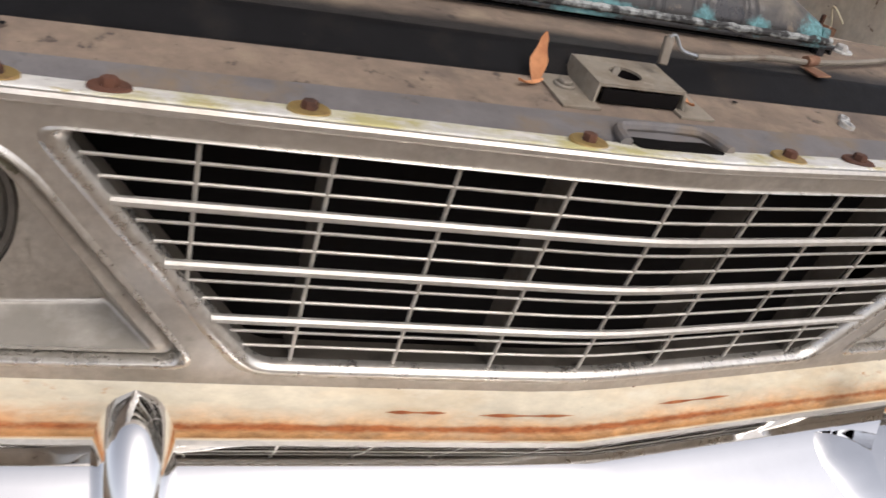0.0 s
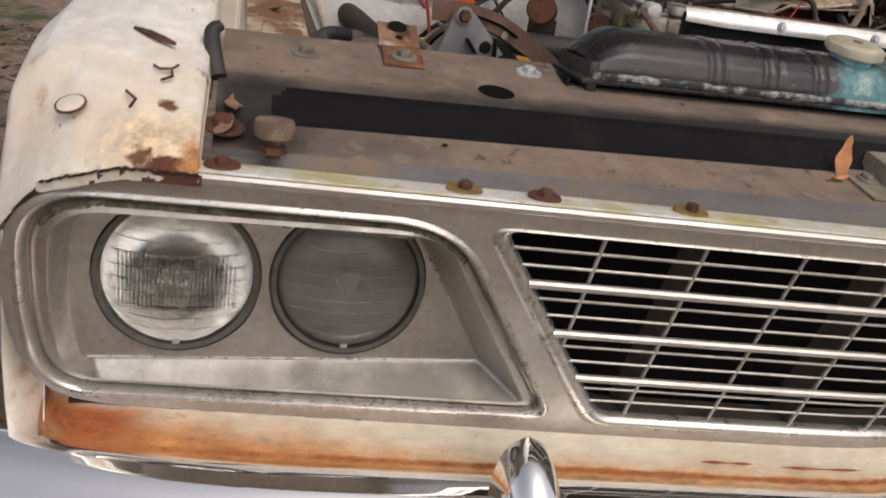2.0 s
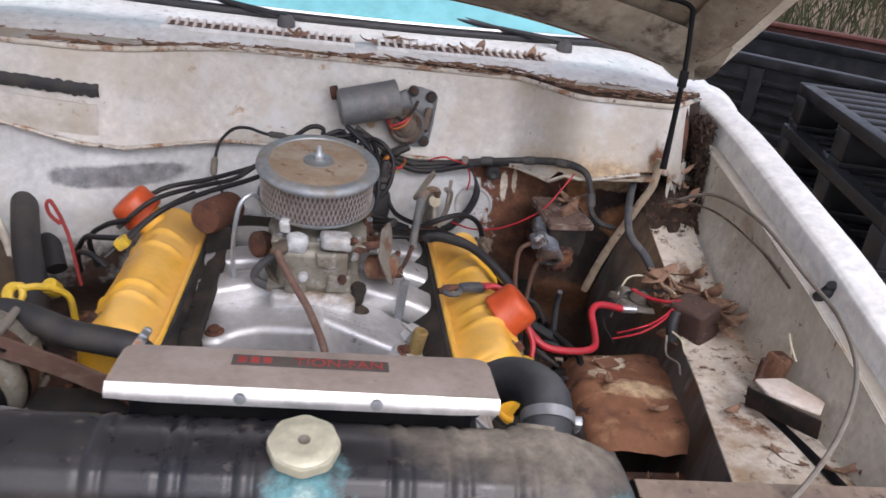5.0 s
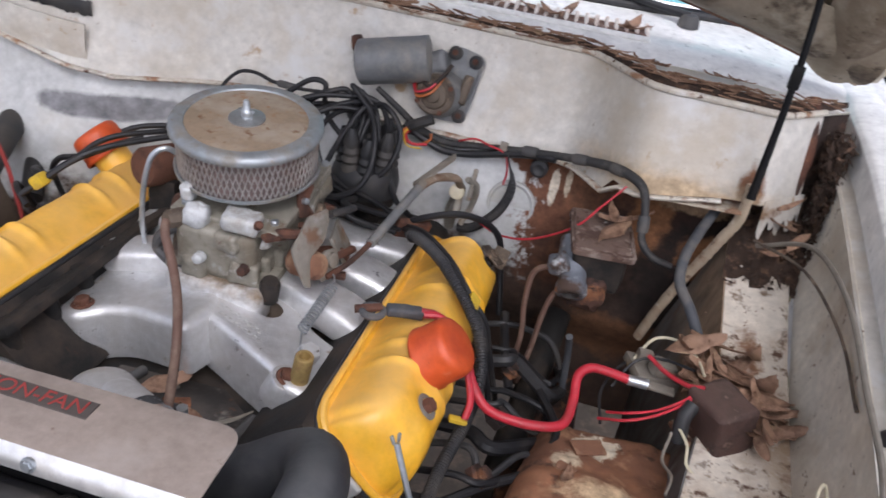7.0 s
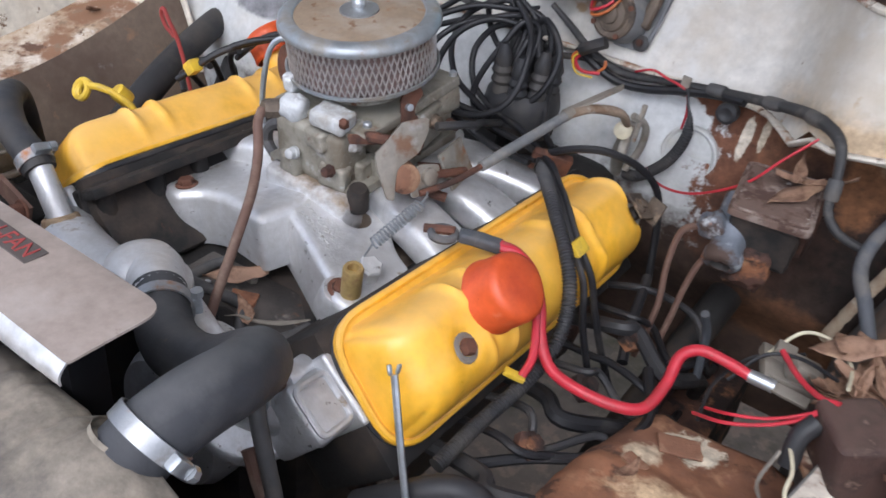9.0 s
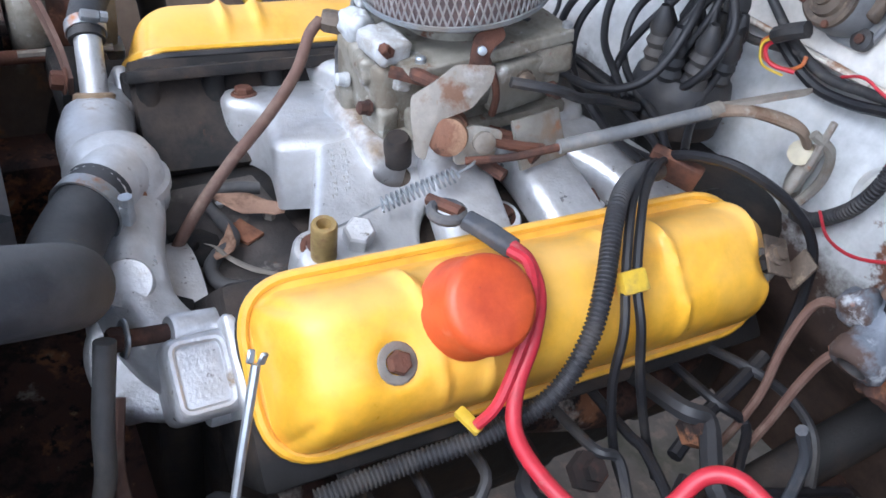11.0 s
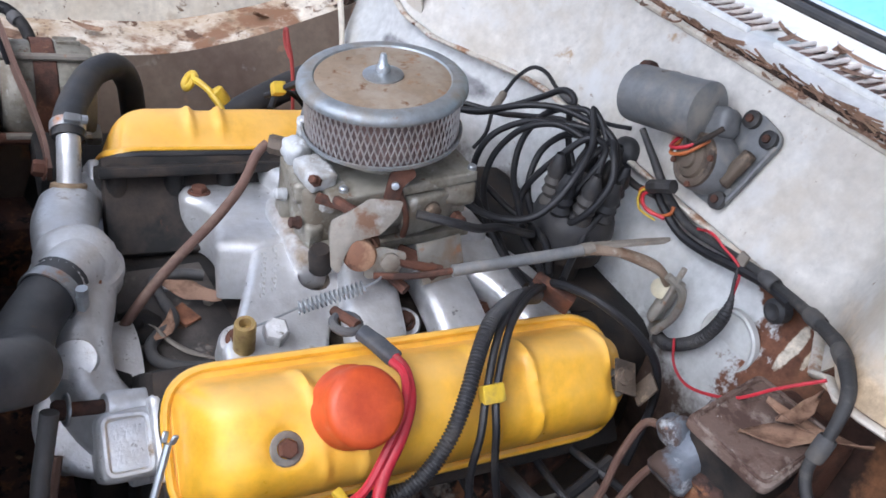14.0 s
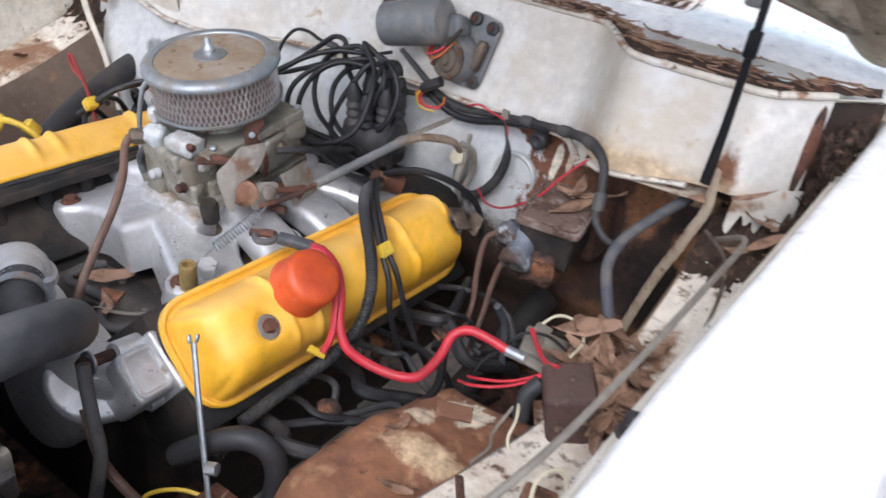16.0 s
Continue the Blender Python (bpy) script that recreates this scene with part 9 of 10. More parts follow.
wire("loose_wire", [(0.25, 0.27, 0.66), (0.27, 0.28, 0.69), (0.30, 0.30, 0.70), (0.34, 0.32, 0.69)], 0.0025, "wire_yellow", "yellow wire end below the pump", "wire", "loose wires")

# alternator, bracket and belt
alt = thing("alternator", (-0.37, 0.27, 0.79), "grey alternator with black fan and triangular bracket", "alternator")
am = axes((-0.389, 0.268, 0.828), (0, 1, 0))
part("front_frame", lathe([(0.02, -0.004), (0.052, -0.002), (0.064, 0.010), (0.066, 0.03), (0.064, 0.036)], am, 36, cap=False), "zinc", alt)
part("stator", lathe([(0.0685, 0.036), (0.0685, 0.062), (0.066, 0.064)], am, 36, cap=False), "rust", alt)
part("rear_frame", lathe([(0.066, 0.064), (0.066, 0.09), (0.058, 0.108), (0.02, 0.114), (0, 0.114)], am, 36, cap=False), "zinc", alt)
for k in range(4):
    ang = math.pi / 2 * k + 0.5
    part("through_bolt", tube([am @ Vector((0.071 * math.cos(ang), 0.071 * math.sin(ang), 0.0)), am @ Vector((0.071 * math.cos(ang), 0.071 * math.sin(ang), 0.10))], 0.005, 8, smooth=False), "bracket", alt)
for k in range(12):
    ang = math.pi / 6 * k
    part("frame_rib", box((0.004, 0.010, 0.030), am @ pose(0.0655 * math.cos(ang), 0.0655 * math.sin(ang), 0.080, 0, 0, math.degrees(ang) + 90), 0.001, 1), "zinc", alt)
part("terminal_cover", box((0.026, 0.016, 0.02), am @ pose(0.04, 0.045, 0.105, 0, 0, 20), 0.004), "plated", alt)
part("ear", prism(rounded([(-0.074, -0.004), (0.040, 0.0), (-0.028, 0.073), (-0.050, 0.073)], 0.010), 0.012, axes((-0.378, 0.258, 0.845), (0, -1, 0), (1, 0, 0)), 0.002), "grey_paint", alt, "grey triangular ear")
hexbolt("ear_bolt", (-0.417, 0.246, 0.910), (0, -1, 0.1), 0.008, 0.01, alt, "rust", 0.012, "bracket")
part("cooling_fan", lathe([(0.02, -0.012), (0.06, -0.012), (0.062, -0.018), (0.03, -0.022), (0.02, -0.022)], am, 36, cap=False), "deck_black", alt)
for k in range(10):
    a = 2 * math.pi * k / 10
    part("fan_blade", box((0.003, 0.022, 0.018), am @ pose(0.05 * math.cos(a), 0.05 * math.sin(a), -0.026, 0, 0, math.degrees(a) + 70), 0.0008, 1), "deck_black", alt)
part("pulley", lathe([(0.036, -0.058), (0.036, -0.054), (0.028, -0.047), (0.036, -0.040), (0.036, -0.036), (0.012, -0.03)], am, 32, cap=True), "deck_black", alt)
hexbolt("pulley_nut", (-0.389, 0.210, 0.828), (0, -1, 0), 0.010, 0.012, alt, "rust", 0.014, "rust")
# vent slots are black discs on the closed front, coloured for their shade
for x, z in ((-0.405, 0.855), (-0.36, 0.86), (-0.385, 0.875), (-0.41, 0.83)):
    part("vent_slot", lathe([(0.008, 0), (0.007, 0.001), (0, 0.001)], axes((x, 0.2445, z), (0, -1, 0)), 12, cap=False), "deck_black", alt)
strap = thing("adjuster_strap", (-0.25, 0.30, 0.84), "curved rust-brown slotted adjuster strap", "strap")
ctrl = curved([(-0.455, 0.262, 0.912), (-0.41, 0.268, 0.913), (-0.365, 0.275, 0.903), (-0.325, 0.283, 0.884), (-0.28, 0.295, 0.858), (-0.24, 0.303, 0.834), (-0.197, 0.305, 0.815)], 6)
bm = bmesh.new()
rows = []
for i, p in enumerate(ctrl):
    t = (ctrl[min(i + 1, len(ctrl) - 1)] - ctrl[max(i - 1, 0)]).normalized()
    nrm = Vector((-t.z, 0, t.x))
    w = 0.0125
    rows.append([bm.verts.new(p + nrm * w + Vector((0, -0.002, 0))), bm.verts.new(p - nrm * w + Vector((0, -0.002, 0))), bm.verts.new(p - nrm * w + Vector((0, 0.003, 0))), bm.verts.new(p + nrm * w + Vector((0, 0.003, 0)))])
for a, b in zip(rows, rows[1:]):
    for k in range(4):
        bm.faces.new((a[k], a[(k + 1) % 4], b[(k + 1) % 4], b[k]))
bm.faces.new(rows[0])
bm.faces.new(rows[-1])
bmesh.ops.recalc_face_normals(bm, faces=bm.faces)
part("strap_bar", bm, "hose_brown", strap, smooth=30)
# slot is a flat black bar laid on the strap for the shaded gap
part("slot", tube([Vector(p) + Vector((0, -0.0025, 0)) for p in ((-0.405, 0.2675, 0.912), (-0.365, 0.2735, 0.903), (-0.335, 0.2795, 0.889))], 0.0045, 8, squash=0.3), "deck_black", strap)
hexbolt("strap_bolt", (-0.203, 0.3015, 0.819), (0, -1, 0.2), 0.010, 0.014, strap, "rust", 0.014, "rust")
belt = lone("fan_belt", tube([(-0.389, 0.2205, 0.857), (-0.34, 0.2205, 0.852), (-0.25, 0.2205, 0.84), (-0.12, 0.2205, 0.825), (0.0, 0.2205, 0.805)], 0.0085, 6, squash=0.6), "belt", "grey fan belt running across from the alternator pulley", "belt", at=(-0.389, 0.2205, 0.857))
lone("fan_belt", tube([(-0.389, 0.2205, 0.799), (-0.30, 0.2205, 0.765), (-0.18, 0.2205, 0.715), (-0.05, 0.2205, 0.66)], 0.0085, 6, squash=0.6), "belt", "grey fan belt running down to the crank pulley", "belt", at=(-0.389, 0.2205, 0.799))
part("pivot_stud", tube([(-0.33, 0.20, 0.79), (-0.33, 0.30, 0.79)], 0.008, 10, smooth=False), "rust", alt)
part("mount_bracket", box((0.16, 0.05, 0.05), pose(-0.29, 0.32, 0.775), 0.008), "block", alt)
far_loom = wire("corrugated_loom", [(-0.645, 0.13, 0.828), (-0.605, 0.20, 0.858), (-0.577, 0.28, 0.868), (-0.515, 0.31, 0.856), (-0.467, 0.31, 0.830), (-0.44, 0.31, 0.79)], 0.0085, "rubber", "black corrugated cable sleeve over the apron", "loom", ribs=0.0035, seg=12)
for at, d in (((-0.595, 0.232, 0.862), (0.35, 0.9, 0.1)), ((-0.545, 0.298, 0.863), (0.9, 0.4, -0.15))):
    part("tape_band", lathe([(0.0088, -0.009), (0.0100, -0.007), (0.0100, 0.007), (0.0088, 0.009)], axes(at, d), 14, cap=False), "rubber_dusty", far_loom, "wrap of dusty tape")
lone("horn", grown(lathe([(0.0, 0.0), (0.045, 0.0), (0.048, 0.008), (0.045, 0.016), (0.02, 0.024), (0, 0.026)], axes((-0.526, 0.18, 0.842), (0.15, -0.4, 0.9)), 30, cap=False), box((0.03, 0.02, 0.06), pose(-0.515, 0.20, 0.812), 0.004)), "brown_wall", "round dirty horn behind the support panel", "horn", at=(-0.49, 0.19, 0.80))
part("horn_shelf", box((0.18, 0.16, 0.02), pose(-0.48, 0.20, 0.775), 0.004), "rust_dark", body)

# dipsticks beside the far cover
loop = [(-0.404 + 0.010 * math.cos(q) - 0.001 * q, 0.511 + 0.006 * math.sin(q), 0.834 + 0.010 * math.sin(q)) for q in (0.9 + 0.45 * k for k in range(24))]
wire("dipstick", [(-0.345, 0.550, 0.775), (-0.350, 0.545, 0.815), (-0.368, 0.533, 0.834), (-0.385, 0.521, 0.842)] + loop, 0.0050, "wire_yellow", "yellow dipstick handle coiled into a double loop", "dipstick")
wire("dipstick", [(-0.368, 0.66, 0.775), (-0.378, 0.654, 0.85), (-0.386, 0.650, 0.885), (-0.392, 0.645, 0.905), (-0.400, 0.643, 0.922), (-0.406, 0.643, 0.915), (-0.402, 0.645, 0.898), (-0.390, 0.650, 0.883)], 0.0030, "badge_red", "faded red dipstick handle, a narrow upright loop", "dipstick")
lone("tube_cap", lathe([(0.010, -0.012), (0.012, -0.008), (0.012, 0.010), (0.009, 0.013), (0, 0.013)], axes((-0.372, 0.545, 0.828), (-0.3, -0.55, 0.7)), 20, cap=False), "wire_yellow", "round yellow cap on the dipstick tube", "cap")
for pts in ([(-0.31, 0.60, 0.84), (-0.34, 0.62, 0.85), (-0.37, 0.66, 0.83), (-0.38, 0.70, 0.78)], [(-0.29, 0.63, 0.875), (-0.335, 0.65, 0.865), (-0.37, 0.70, 0.84), (-0.40, 0.74, 0.79)], [(-0.30, 0.69, 0.88), (-0.34, 0.71, 0.86), (-0.375, 0.74, 0.82), (-0.37, 0.76, 0.76)]):
    wire("plug_lead", pts, 0.0045, "wire_black", "black plug lead beside the far cover", "lead", "plug leads")
wire("far_cover_lead", [(-0.20, 0.70, 0.93), (-0.235, 0.665, 0.918), (-0.262, 0.625, 0.905), (-0.295, 0.595, 0.872)], 0.0048, "wire_black", "black lead over the far cover", "lead", "plug leads")
lone("lead_clip", box((0.018, 0.02, 0.018), axes((-0.288, 0.600, 0.882), (-0.6, 0, 0.7), (0, 1, 0)), 0.004), "wire_yellow", "yellow plastic lead clip on the far cover", "clip", at=(-0.285, 0.60, 0.87))

# ---- on the radiator support ----
catch = thing("bonnet_catch", (0.0, -0.10, 0.825), "grey steel bonnet catch bracket with a round hole", "catch")
for x in (-0.060, 0.058):
    part("foot", box((0.036, 0.066, 0.003), pose(x, -0.100, 0.8222, 11, 0, 0), 0.001), "catch", catch)
    hexbolt("foot_bolt", (x, -0.092, 0.8255), (0, -0.2, 1), 0.007, 0.006, catch, "bracket", 0.010, "bracket")
def step_z(y):
    return 0.813 + (y + 0.142) * 0.197


top = bmesh.new()
circle = [(-0.003 + 0.0155 * math.cos(2 * math.pi * k / 28), -0.094 + 0.0145 * math.sin(2 * math.pi * k / 28)) for k in range(28)]
edge_pts = rounded([(-0.043, -0.122), (0.047, -0.122), (0.045, -0.060), (-0.041, -0.060)], 0.004, 3)
loops = []
for pts in (edge_pts, circle):
    vs = [top.verts.new((x, y, step_z(y) + 0.0195)) for x, y in pts]
    loops += [top.edges.new((vs[i - 1], vs[i])) for i in range(len(vs))]
bmesh.ops.triangle_fill(top, edges=loops, use_beauty=True, normal=(0, 0, 1))
bmesh.ops.solidify(top, geom=top.faces[:], thickness=0.0025)
part("hat_bracket", top, "catch", catch, "folded grey bracket with a round hole", smooth=30)
for x in (-0.0425, 0.0465):
    part("hat_side", sheet(lambda u, v: Vector((x + 0.003 * (1 - v) * (1 if x > 0 else -1), -0.121 + 0.061 * u, step_z(-0.121 + 0.061 * u) + 0.001 + 0.0185 * v)), 6, 3, 0.0025), "catch", catch)
part("hat_back", box((0.086, 0.003, 0.018), pose(0.002, -0.0615, 0.838, 12, 0, 0), 0.001), "catch", catch)
# near-black cup and strip paint the shade inside the catch
part("latch_well", lathe([(0.0152, 0.0), (0.0152, -0.010), (0, -0.011)], axes((-0.003, -0.094, step_z(-0.094) + 0.0172), (0, -0.2, 1)), 28, cap=False), "core", catch, "black cup for the shaded round hole")
part("latch_pin", tube([(-0.006, -0.086, 0.826), (-0.008, -0.083, 0.838), (-0.004, -0.08, 0.8425)], 0.004, 8), "bracket", catch)
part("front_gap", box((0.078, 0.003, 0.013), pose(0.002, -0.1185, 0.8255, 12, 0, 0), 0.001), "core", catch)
part("lever", box((0.009, 0.006, 0.026), axes((0.036, -0.088, 0.866), (0.15, 0.2, 1)), 0.002), "bracket", catch)
part("wire_loop", tube([(0.036, -0.088, 0.878), (0.044, -0.085, 0.88), (0.056, -0.082, 0.868), (0.072, -0.078, 0.864), (0.086, -0.072, 0.862)], 0.0018, 6), "plated", catch)
wire("release_cable", [(0.08, -0.074, 0.862), (0.12, -0.062, 0.862), (0.19, -0.042, 0.866), (0.26, -0.024, 0.865), (0.34, 0.0, 0.868), (0.43, 0.03, 0.876), (0.51, 0.075, 0.895), (0.585, 0.14, 0.93), (0.645, 0.225, 0.955), (0.672, 0.32, 0.975), (0.68, 0.44, 0.985), (0.685, 0.60, 1.0), (0.675, 0.75, 0.985), (0.63, 0.82, 0.94)], 0.0032, "bracket", "grey bonnet release cable that curls up the inner wing", "cable", seg=8)
cl = thing("cable_clamp", (0.262, -0.028, 0.857), "small rusty clamp that holds the release cable", "clamp")
part("strap", box((0.022, 0.026, 0.002), axes((0.262, -0.034, 0.8575), (0, -0.2, 1), (1, 0.2, 0)), 0.0006), "rust_pale", cl)
part("saddle", tube([(0.252, -0.026, 0.866), (0.272, -0.019, 0.867)], 0.0058, 10, smooth=False), "rust_pale", cl)
for at, mt in (((-0.382, 0.066, 0.8735), "oxide"), ((0.378, 0.060, 0.8725), "oxide"), ((0.507, 0.033, 0.867), "rust"), ((-0.62, 0.055, 0.8715), "bracket"), ((-0.520, 0.062, 0.877), "bracket")):
    b = thing("support_bolt", at, "%s bolt and washer in the support panel" % ("dusty plated" if mt == "oxide" else "rusty"), "bolt", "support bolts")
    hexbolt("head", at, (0, -0.2, 1), 0.0075, 0.008, b, mt, 0.0145, mt)
tab = thing("bracket_tab", (-0.52, 0.05, 0.872), "rusty steel tab bolted on the support panel", "bracket")
part("strip", box((0.042, 0.05, 0.003), pose(-0.52, 0.066, 0.8765, 13, 0, -2), 0.001), "rust_orange", tab)
part("raised_end", box((0.044, 0.046, 0.003), pose(-0.520, 0.110, 0.893, 24, 0, -2), 0.001), "rust_pale", tab)
# tab holes are black discs that paint the shade of the openings
part("tab_hole", lathe([(0.0045, 0.0), (0, 0.0004)], axes((-0.520, 0.103, 0.8918), (0, -0.42, 0.9)), 14, cap=False), "deck_black", tab)
part("tab_hole", lathe([(0.011, 0.0), (0.0105, 0.001), (0, 0.0012)], axes((-0.520, 0.123, 0.9003), (0, -0.42, 0.9)), 18, cap=False), "deck_black", tab)
stop = thing("rubber_stop", (-0.651, -0.129, 0.814), "round brown rubber bonnet stop on a rusty stud", "bonnet stop")
part("buffer", lathe([(0.012, 0.012), (0.0155, 0.014), (0.0165, 0.022), (0.0155, 0.027), (0, 0.028)], pose(-0.651, -0.129, 0.816), 26, cap=False), "stop_rubber", stop)
part("stud", lathe([(0.006, -0.004), (0.006, 0.014)], pose(-0.651, -0.129, 0.816), 14, cap=False), "rust", stop)
part("stud_nut", lathe([(0.011, 0.0), (0.011, 0.006), (0.006, 0.007)], pose(-0.651, -0.129, 0.816), 6, cap=False), "rust", stop)
copy_thing(stop, pose(0.651, -0.129, 0.814))
for at in ((-0.692, -0.096, 0.826), (0.692, -0.096, 0.826)):
    b = thing("fender_bolt", at, "large rusty bolt at the fender corner", "bolt", "fender bolts")
    hexbolt("head", at, (0.1, -0.2, 1), 0.010, 0.010, b, "rust", 0.018, "rust")
lone("rubber_hook", tube([(-0.70, -0.03, 0.855), (-0.705, -0.02, 0.872), (-0.707, -0.015, 0.892), (-0.700, -0.01, 0.898)], [0.008, 0.008, 0.007, 0.005], 10), "rubber", "black rubber peg at the fender edge", "peg")
lone("rubber_hook", tube([(0.700, 0.42, 0.955), (0.706, 0.412, 0.968), (0.712, 0.41, 0.978), (0.704, 0.405, 0.984)], [0.008, 0.009, 0.009, 0.006], 10), "rubber", "black rubber peg at the fender edge", "peg")
for at, r in (((0.26, -0.094, 0.821), 0.006), ((0.252, -0.108, 0.8175), 0.0085)):
    lone("loose_nut", lathe([(r, 0), (r, 0.004), (r * 0.9, 0.005), (r * 0.55, 0.005), (r * 0.5, 0.001)], axes(at, (0.1, -0.3, 1)), 6 if r < 0.007 else 18, cap=False), "oxide", "small bright nut lying on the support panel", "nut", "loose nuts")
lone("loose_nut", lathe([(0.008, 0), (0.008, 0.007), (0.006, 0.008), (0.004, 0.008), (0.003, 0.003)], axes((0.352, -0.095, 0.8205), (0.3, -0.3, 1)), 6, cap=False), "block", "dark nut lying on the support panel", "nut", "loose nuts")
lone("loose_nut", lathe([(0.006, 0), (0.006, 0.002), (0.003, 0.002), (0.003, 0.0005)], axes((0.366, -0.097, 0.8205), (0.1, -0.2, 1)), 14, cap=False), "oxide", "small bright washer lying on the support panel", "nut", "loose nuts")

# bracket and plate on the inner wing
hp = thing("wing_bracket", (0.62, 0.31, 0.82), "folded steel bracket with a pinkish top on the apron", "bracket")
part("top_plate", prism(rounded([(0.597, 0.345), (0.603, 0.308), (0.653, 0.268), (0.676, 0.297), (0.645, 0.352)], 0.006), 0.003, pose(0, 0, 0.860), 0.001), "vent_dusty", hp, "cream-pink top plate")
part("side_plate", box((0.100, 0.003, 0.034), axes((0.621, 0.298, 0.842), (-0.25, -0.2, 1), (0.62, -0.70, 0)), 0.001), "rust_black", hp)
part("stud", tube([(0.605, 0.35, 0.865), (0.603, 0.345, 0.895)], 0.004, 8, smooth=False), "rust", hp)
lone("ballast_resistor", box((0.030, 0.026, 0.055), pose(0.652, 0.39, 0.850, 6, 8, 20), 0.004), "rust_pale", "small pale rusty resistor block on the apron", "resistor")
wire("fuel_line", [(0.60, 0.42, 0.80), (0.625, 0.35, 0.81), (0.64, 0.26, 0.815), (0.648, 0.16, 0.82)], 0.0065, "deck_black", "black pipe along the apron", "pipe")
wire("brake_line", [(0.62, 0.80, 0.955), (0.67, 0.72, 0.965), (0.695, 0.60, 0.955), (0.695, 0.48, 0.94)], 0.002, "gear_dirty", "thin grey pipe along the inner wing", "pipe")

# more leads and pipes low beside the engine
rl = random.Random(77)
for i in range(9):
    y0 = 0.40 + 0.045 * i
    pts = [(0.265, y0 + 0.01, 0.725), (0.325 + 0.02 * rl.random(), y0, 0.735 + 0.02 * rl.random()), (0.36, y0 + 0.03 * rl.uniform(-1, 1), 0.72 + 0.03 * rl.random()), (0.40 + 0.02 * rl.random(), y0 + 0.06 * rl.uniform(-0.5, 1), 0.715 + 0.03 * rl.random()), (0.43, y0 + 0.10 * rl.uniform(0, 1), 0.68), (0.42, y0 + 0.12, 0.62)]
    wire("plug_lead" if i % 3 else "low_hose", pts, 0.0045 if i % 3 else 0.009, "wire_black" if i % 2 else "rubber", "black %s low beside the engine" % ("plug lead" if i % 3 else "rubber hose"), "lead" if i % 3 else "hose", "plug leads" if i % 3 else "")
for i in range(3):
    part("exhaust_stud", lathe([(0.016, 0), (0.016, 0.01), (0.009, 0.012), (0.009, 0.02), (0, 0.02)], axes((0.352, 0.46 + 0.11 * i, 0.735), (0.6, 0, 0.8)), 6, cap=False), "rust_dark", engine)


# ---- fallen leaves and debris ----
def leaf_mesh(length, width, curl, twist, seed):
    rnd = random.Random(seed)
    bend = rnd.uniform(-0.25, 0.25)

    def fn(u, v):
        x = (u - 0.5) * length
        w = width * math.sin(math.pi * min(1, u * 0.96 + 0.02)) ** 0.75 * (1 - 0.35 * u) * (0.85 + 0.35 * noise.noise(Vector((u * 5.0, seed * 2.7, 0))))
        y = (v - 0.5) * w + bend * length * (u - 0.5) ** 2
        z = curl * length * ((u - 0.5) ** 2 * 1.6 + (v - 0.5) ** 2 * 0.5) + twist * length * (u - 0.5) * (v - 0.5)
        return Vector((x, y, z))

    return sheet(fn, 8, 4, 0.0006)


LEAVES = []
for k in range(7):
    bm = leaf_mesh(0.052 + 0.006 * k, 0.020 + 0.005 * (k % 4), 0.15 + 0.12 * (k % 3), 0.3 * (k % 2) - 0.1, k)
    me = bpy.data.meshes.new("fallen_leaf")
    for f in bm.faces:
        f.smooth = True
    bm.to_mesh(me)
    bm.free()
    me.materials.append(M["leaf"])
    LEAVES.append(me)


def leaf(x, y, z, rx, ry, rz, k, scale=1.0, label="dry brown gum leaf lying in the engine bay"):
    ob = new("fallen_leaf", LEAVES[k % 7])
    ob.matrix_world = pose(x, y, z, rx, ry, rz) @ Matrix.Scale(scale, 4)
    tagged(ob, label, "leaf", "fallen leaves")


rnd = random.Random(5)
# heap round the relay box
for i in range(46):
    a = rnd.uniform(-0.7, 2.9)
    r = rnd.uniform(0.045, 0.105)
    x, y = 0.604 + r * math.cos(a) * 0.62, 0.575 + r * math.sin(a) * 1.15
    if abs(x - 0.600) < 0.03 and abs(y - 0.556) < 0.034:
        continue
    leaf(x, y, 0.832 + rnd.uniform(0, 0.035) * (1.15 - r / 0.1), rnd.uniform(-30, 30), rnd.uniform(-30, 30), rnd.uniform(0, 360), i, rnd.uniform(0.65, 1.1), "dry brown leaf heaped beside the relay box")
for x, y, z, rx, ry, rz, k, sc in ((0.548, 0.655, 0.862, 60, 20, 95, 1, 1.0), (0.565, 0.648, 0.868, 15, -20, 20, 3, 1.1), (0.632, 0.645, 0.870, 10, 30, 70, 5, 1.0), (0.642, 0.60, 0.862, 30, 40, 100, 2, 1.0), (0.64, 0.542, 0.85, 60, 10, 80, 4, 1.1), (0.60, 0.66, 0.866, 20, 10, 150, 6, 1.0)):
    leaf(x, y, z, rx, ry, rz, k, sc, "dry brown leaf heaped beside the relay box")
# corners beside the firewall
for s in (-1, 1):
    for i in range(9):
        leaf(s * rnd.uniform(0.65, 0.70), rnd.uniform(0.82, 0.87), 0.915 + rnd.uniform(0, 0.09), rnd.uniform(-25, 25), rnd.uniform(-25, 25), rnd.uniform(0, 360), i, rnd.uniform(0.4, 0.7), "dark dry leaf in the corner by the firewall")
# cowl and its gutter
for i in range(60):
    x = rnd.uniform(-0.62, 0.66)
    c = cowl((x + 0.84) / 1.68, 0.0)
    leaf(x, c.y - 0.034, c.z + 0.005, rnd.uniform(-10, 14), rnd.uniform(-10, 10), rnd.uniform(-40, 40), i, rnd.uniform(0.25, 0.5), "dry leaf caught in the cowl gutter")
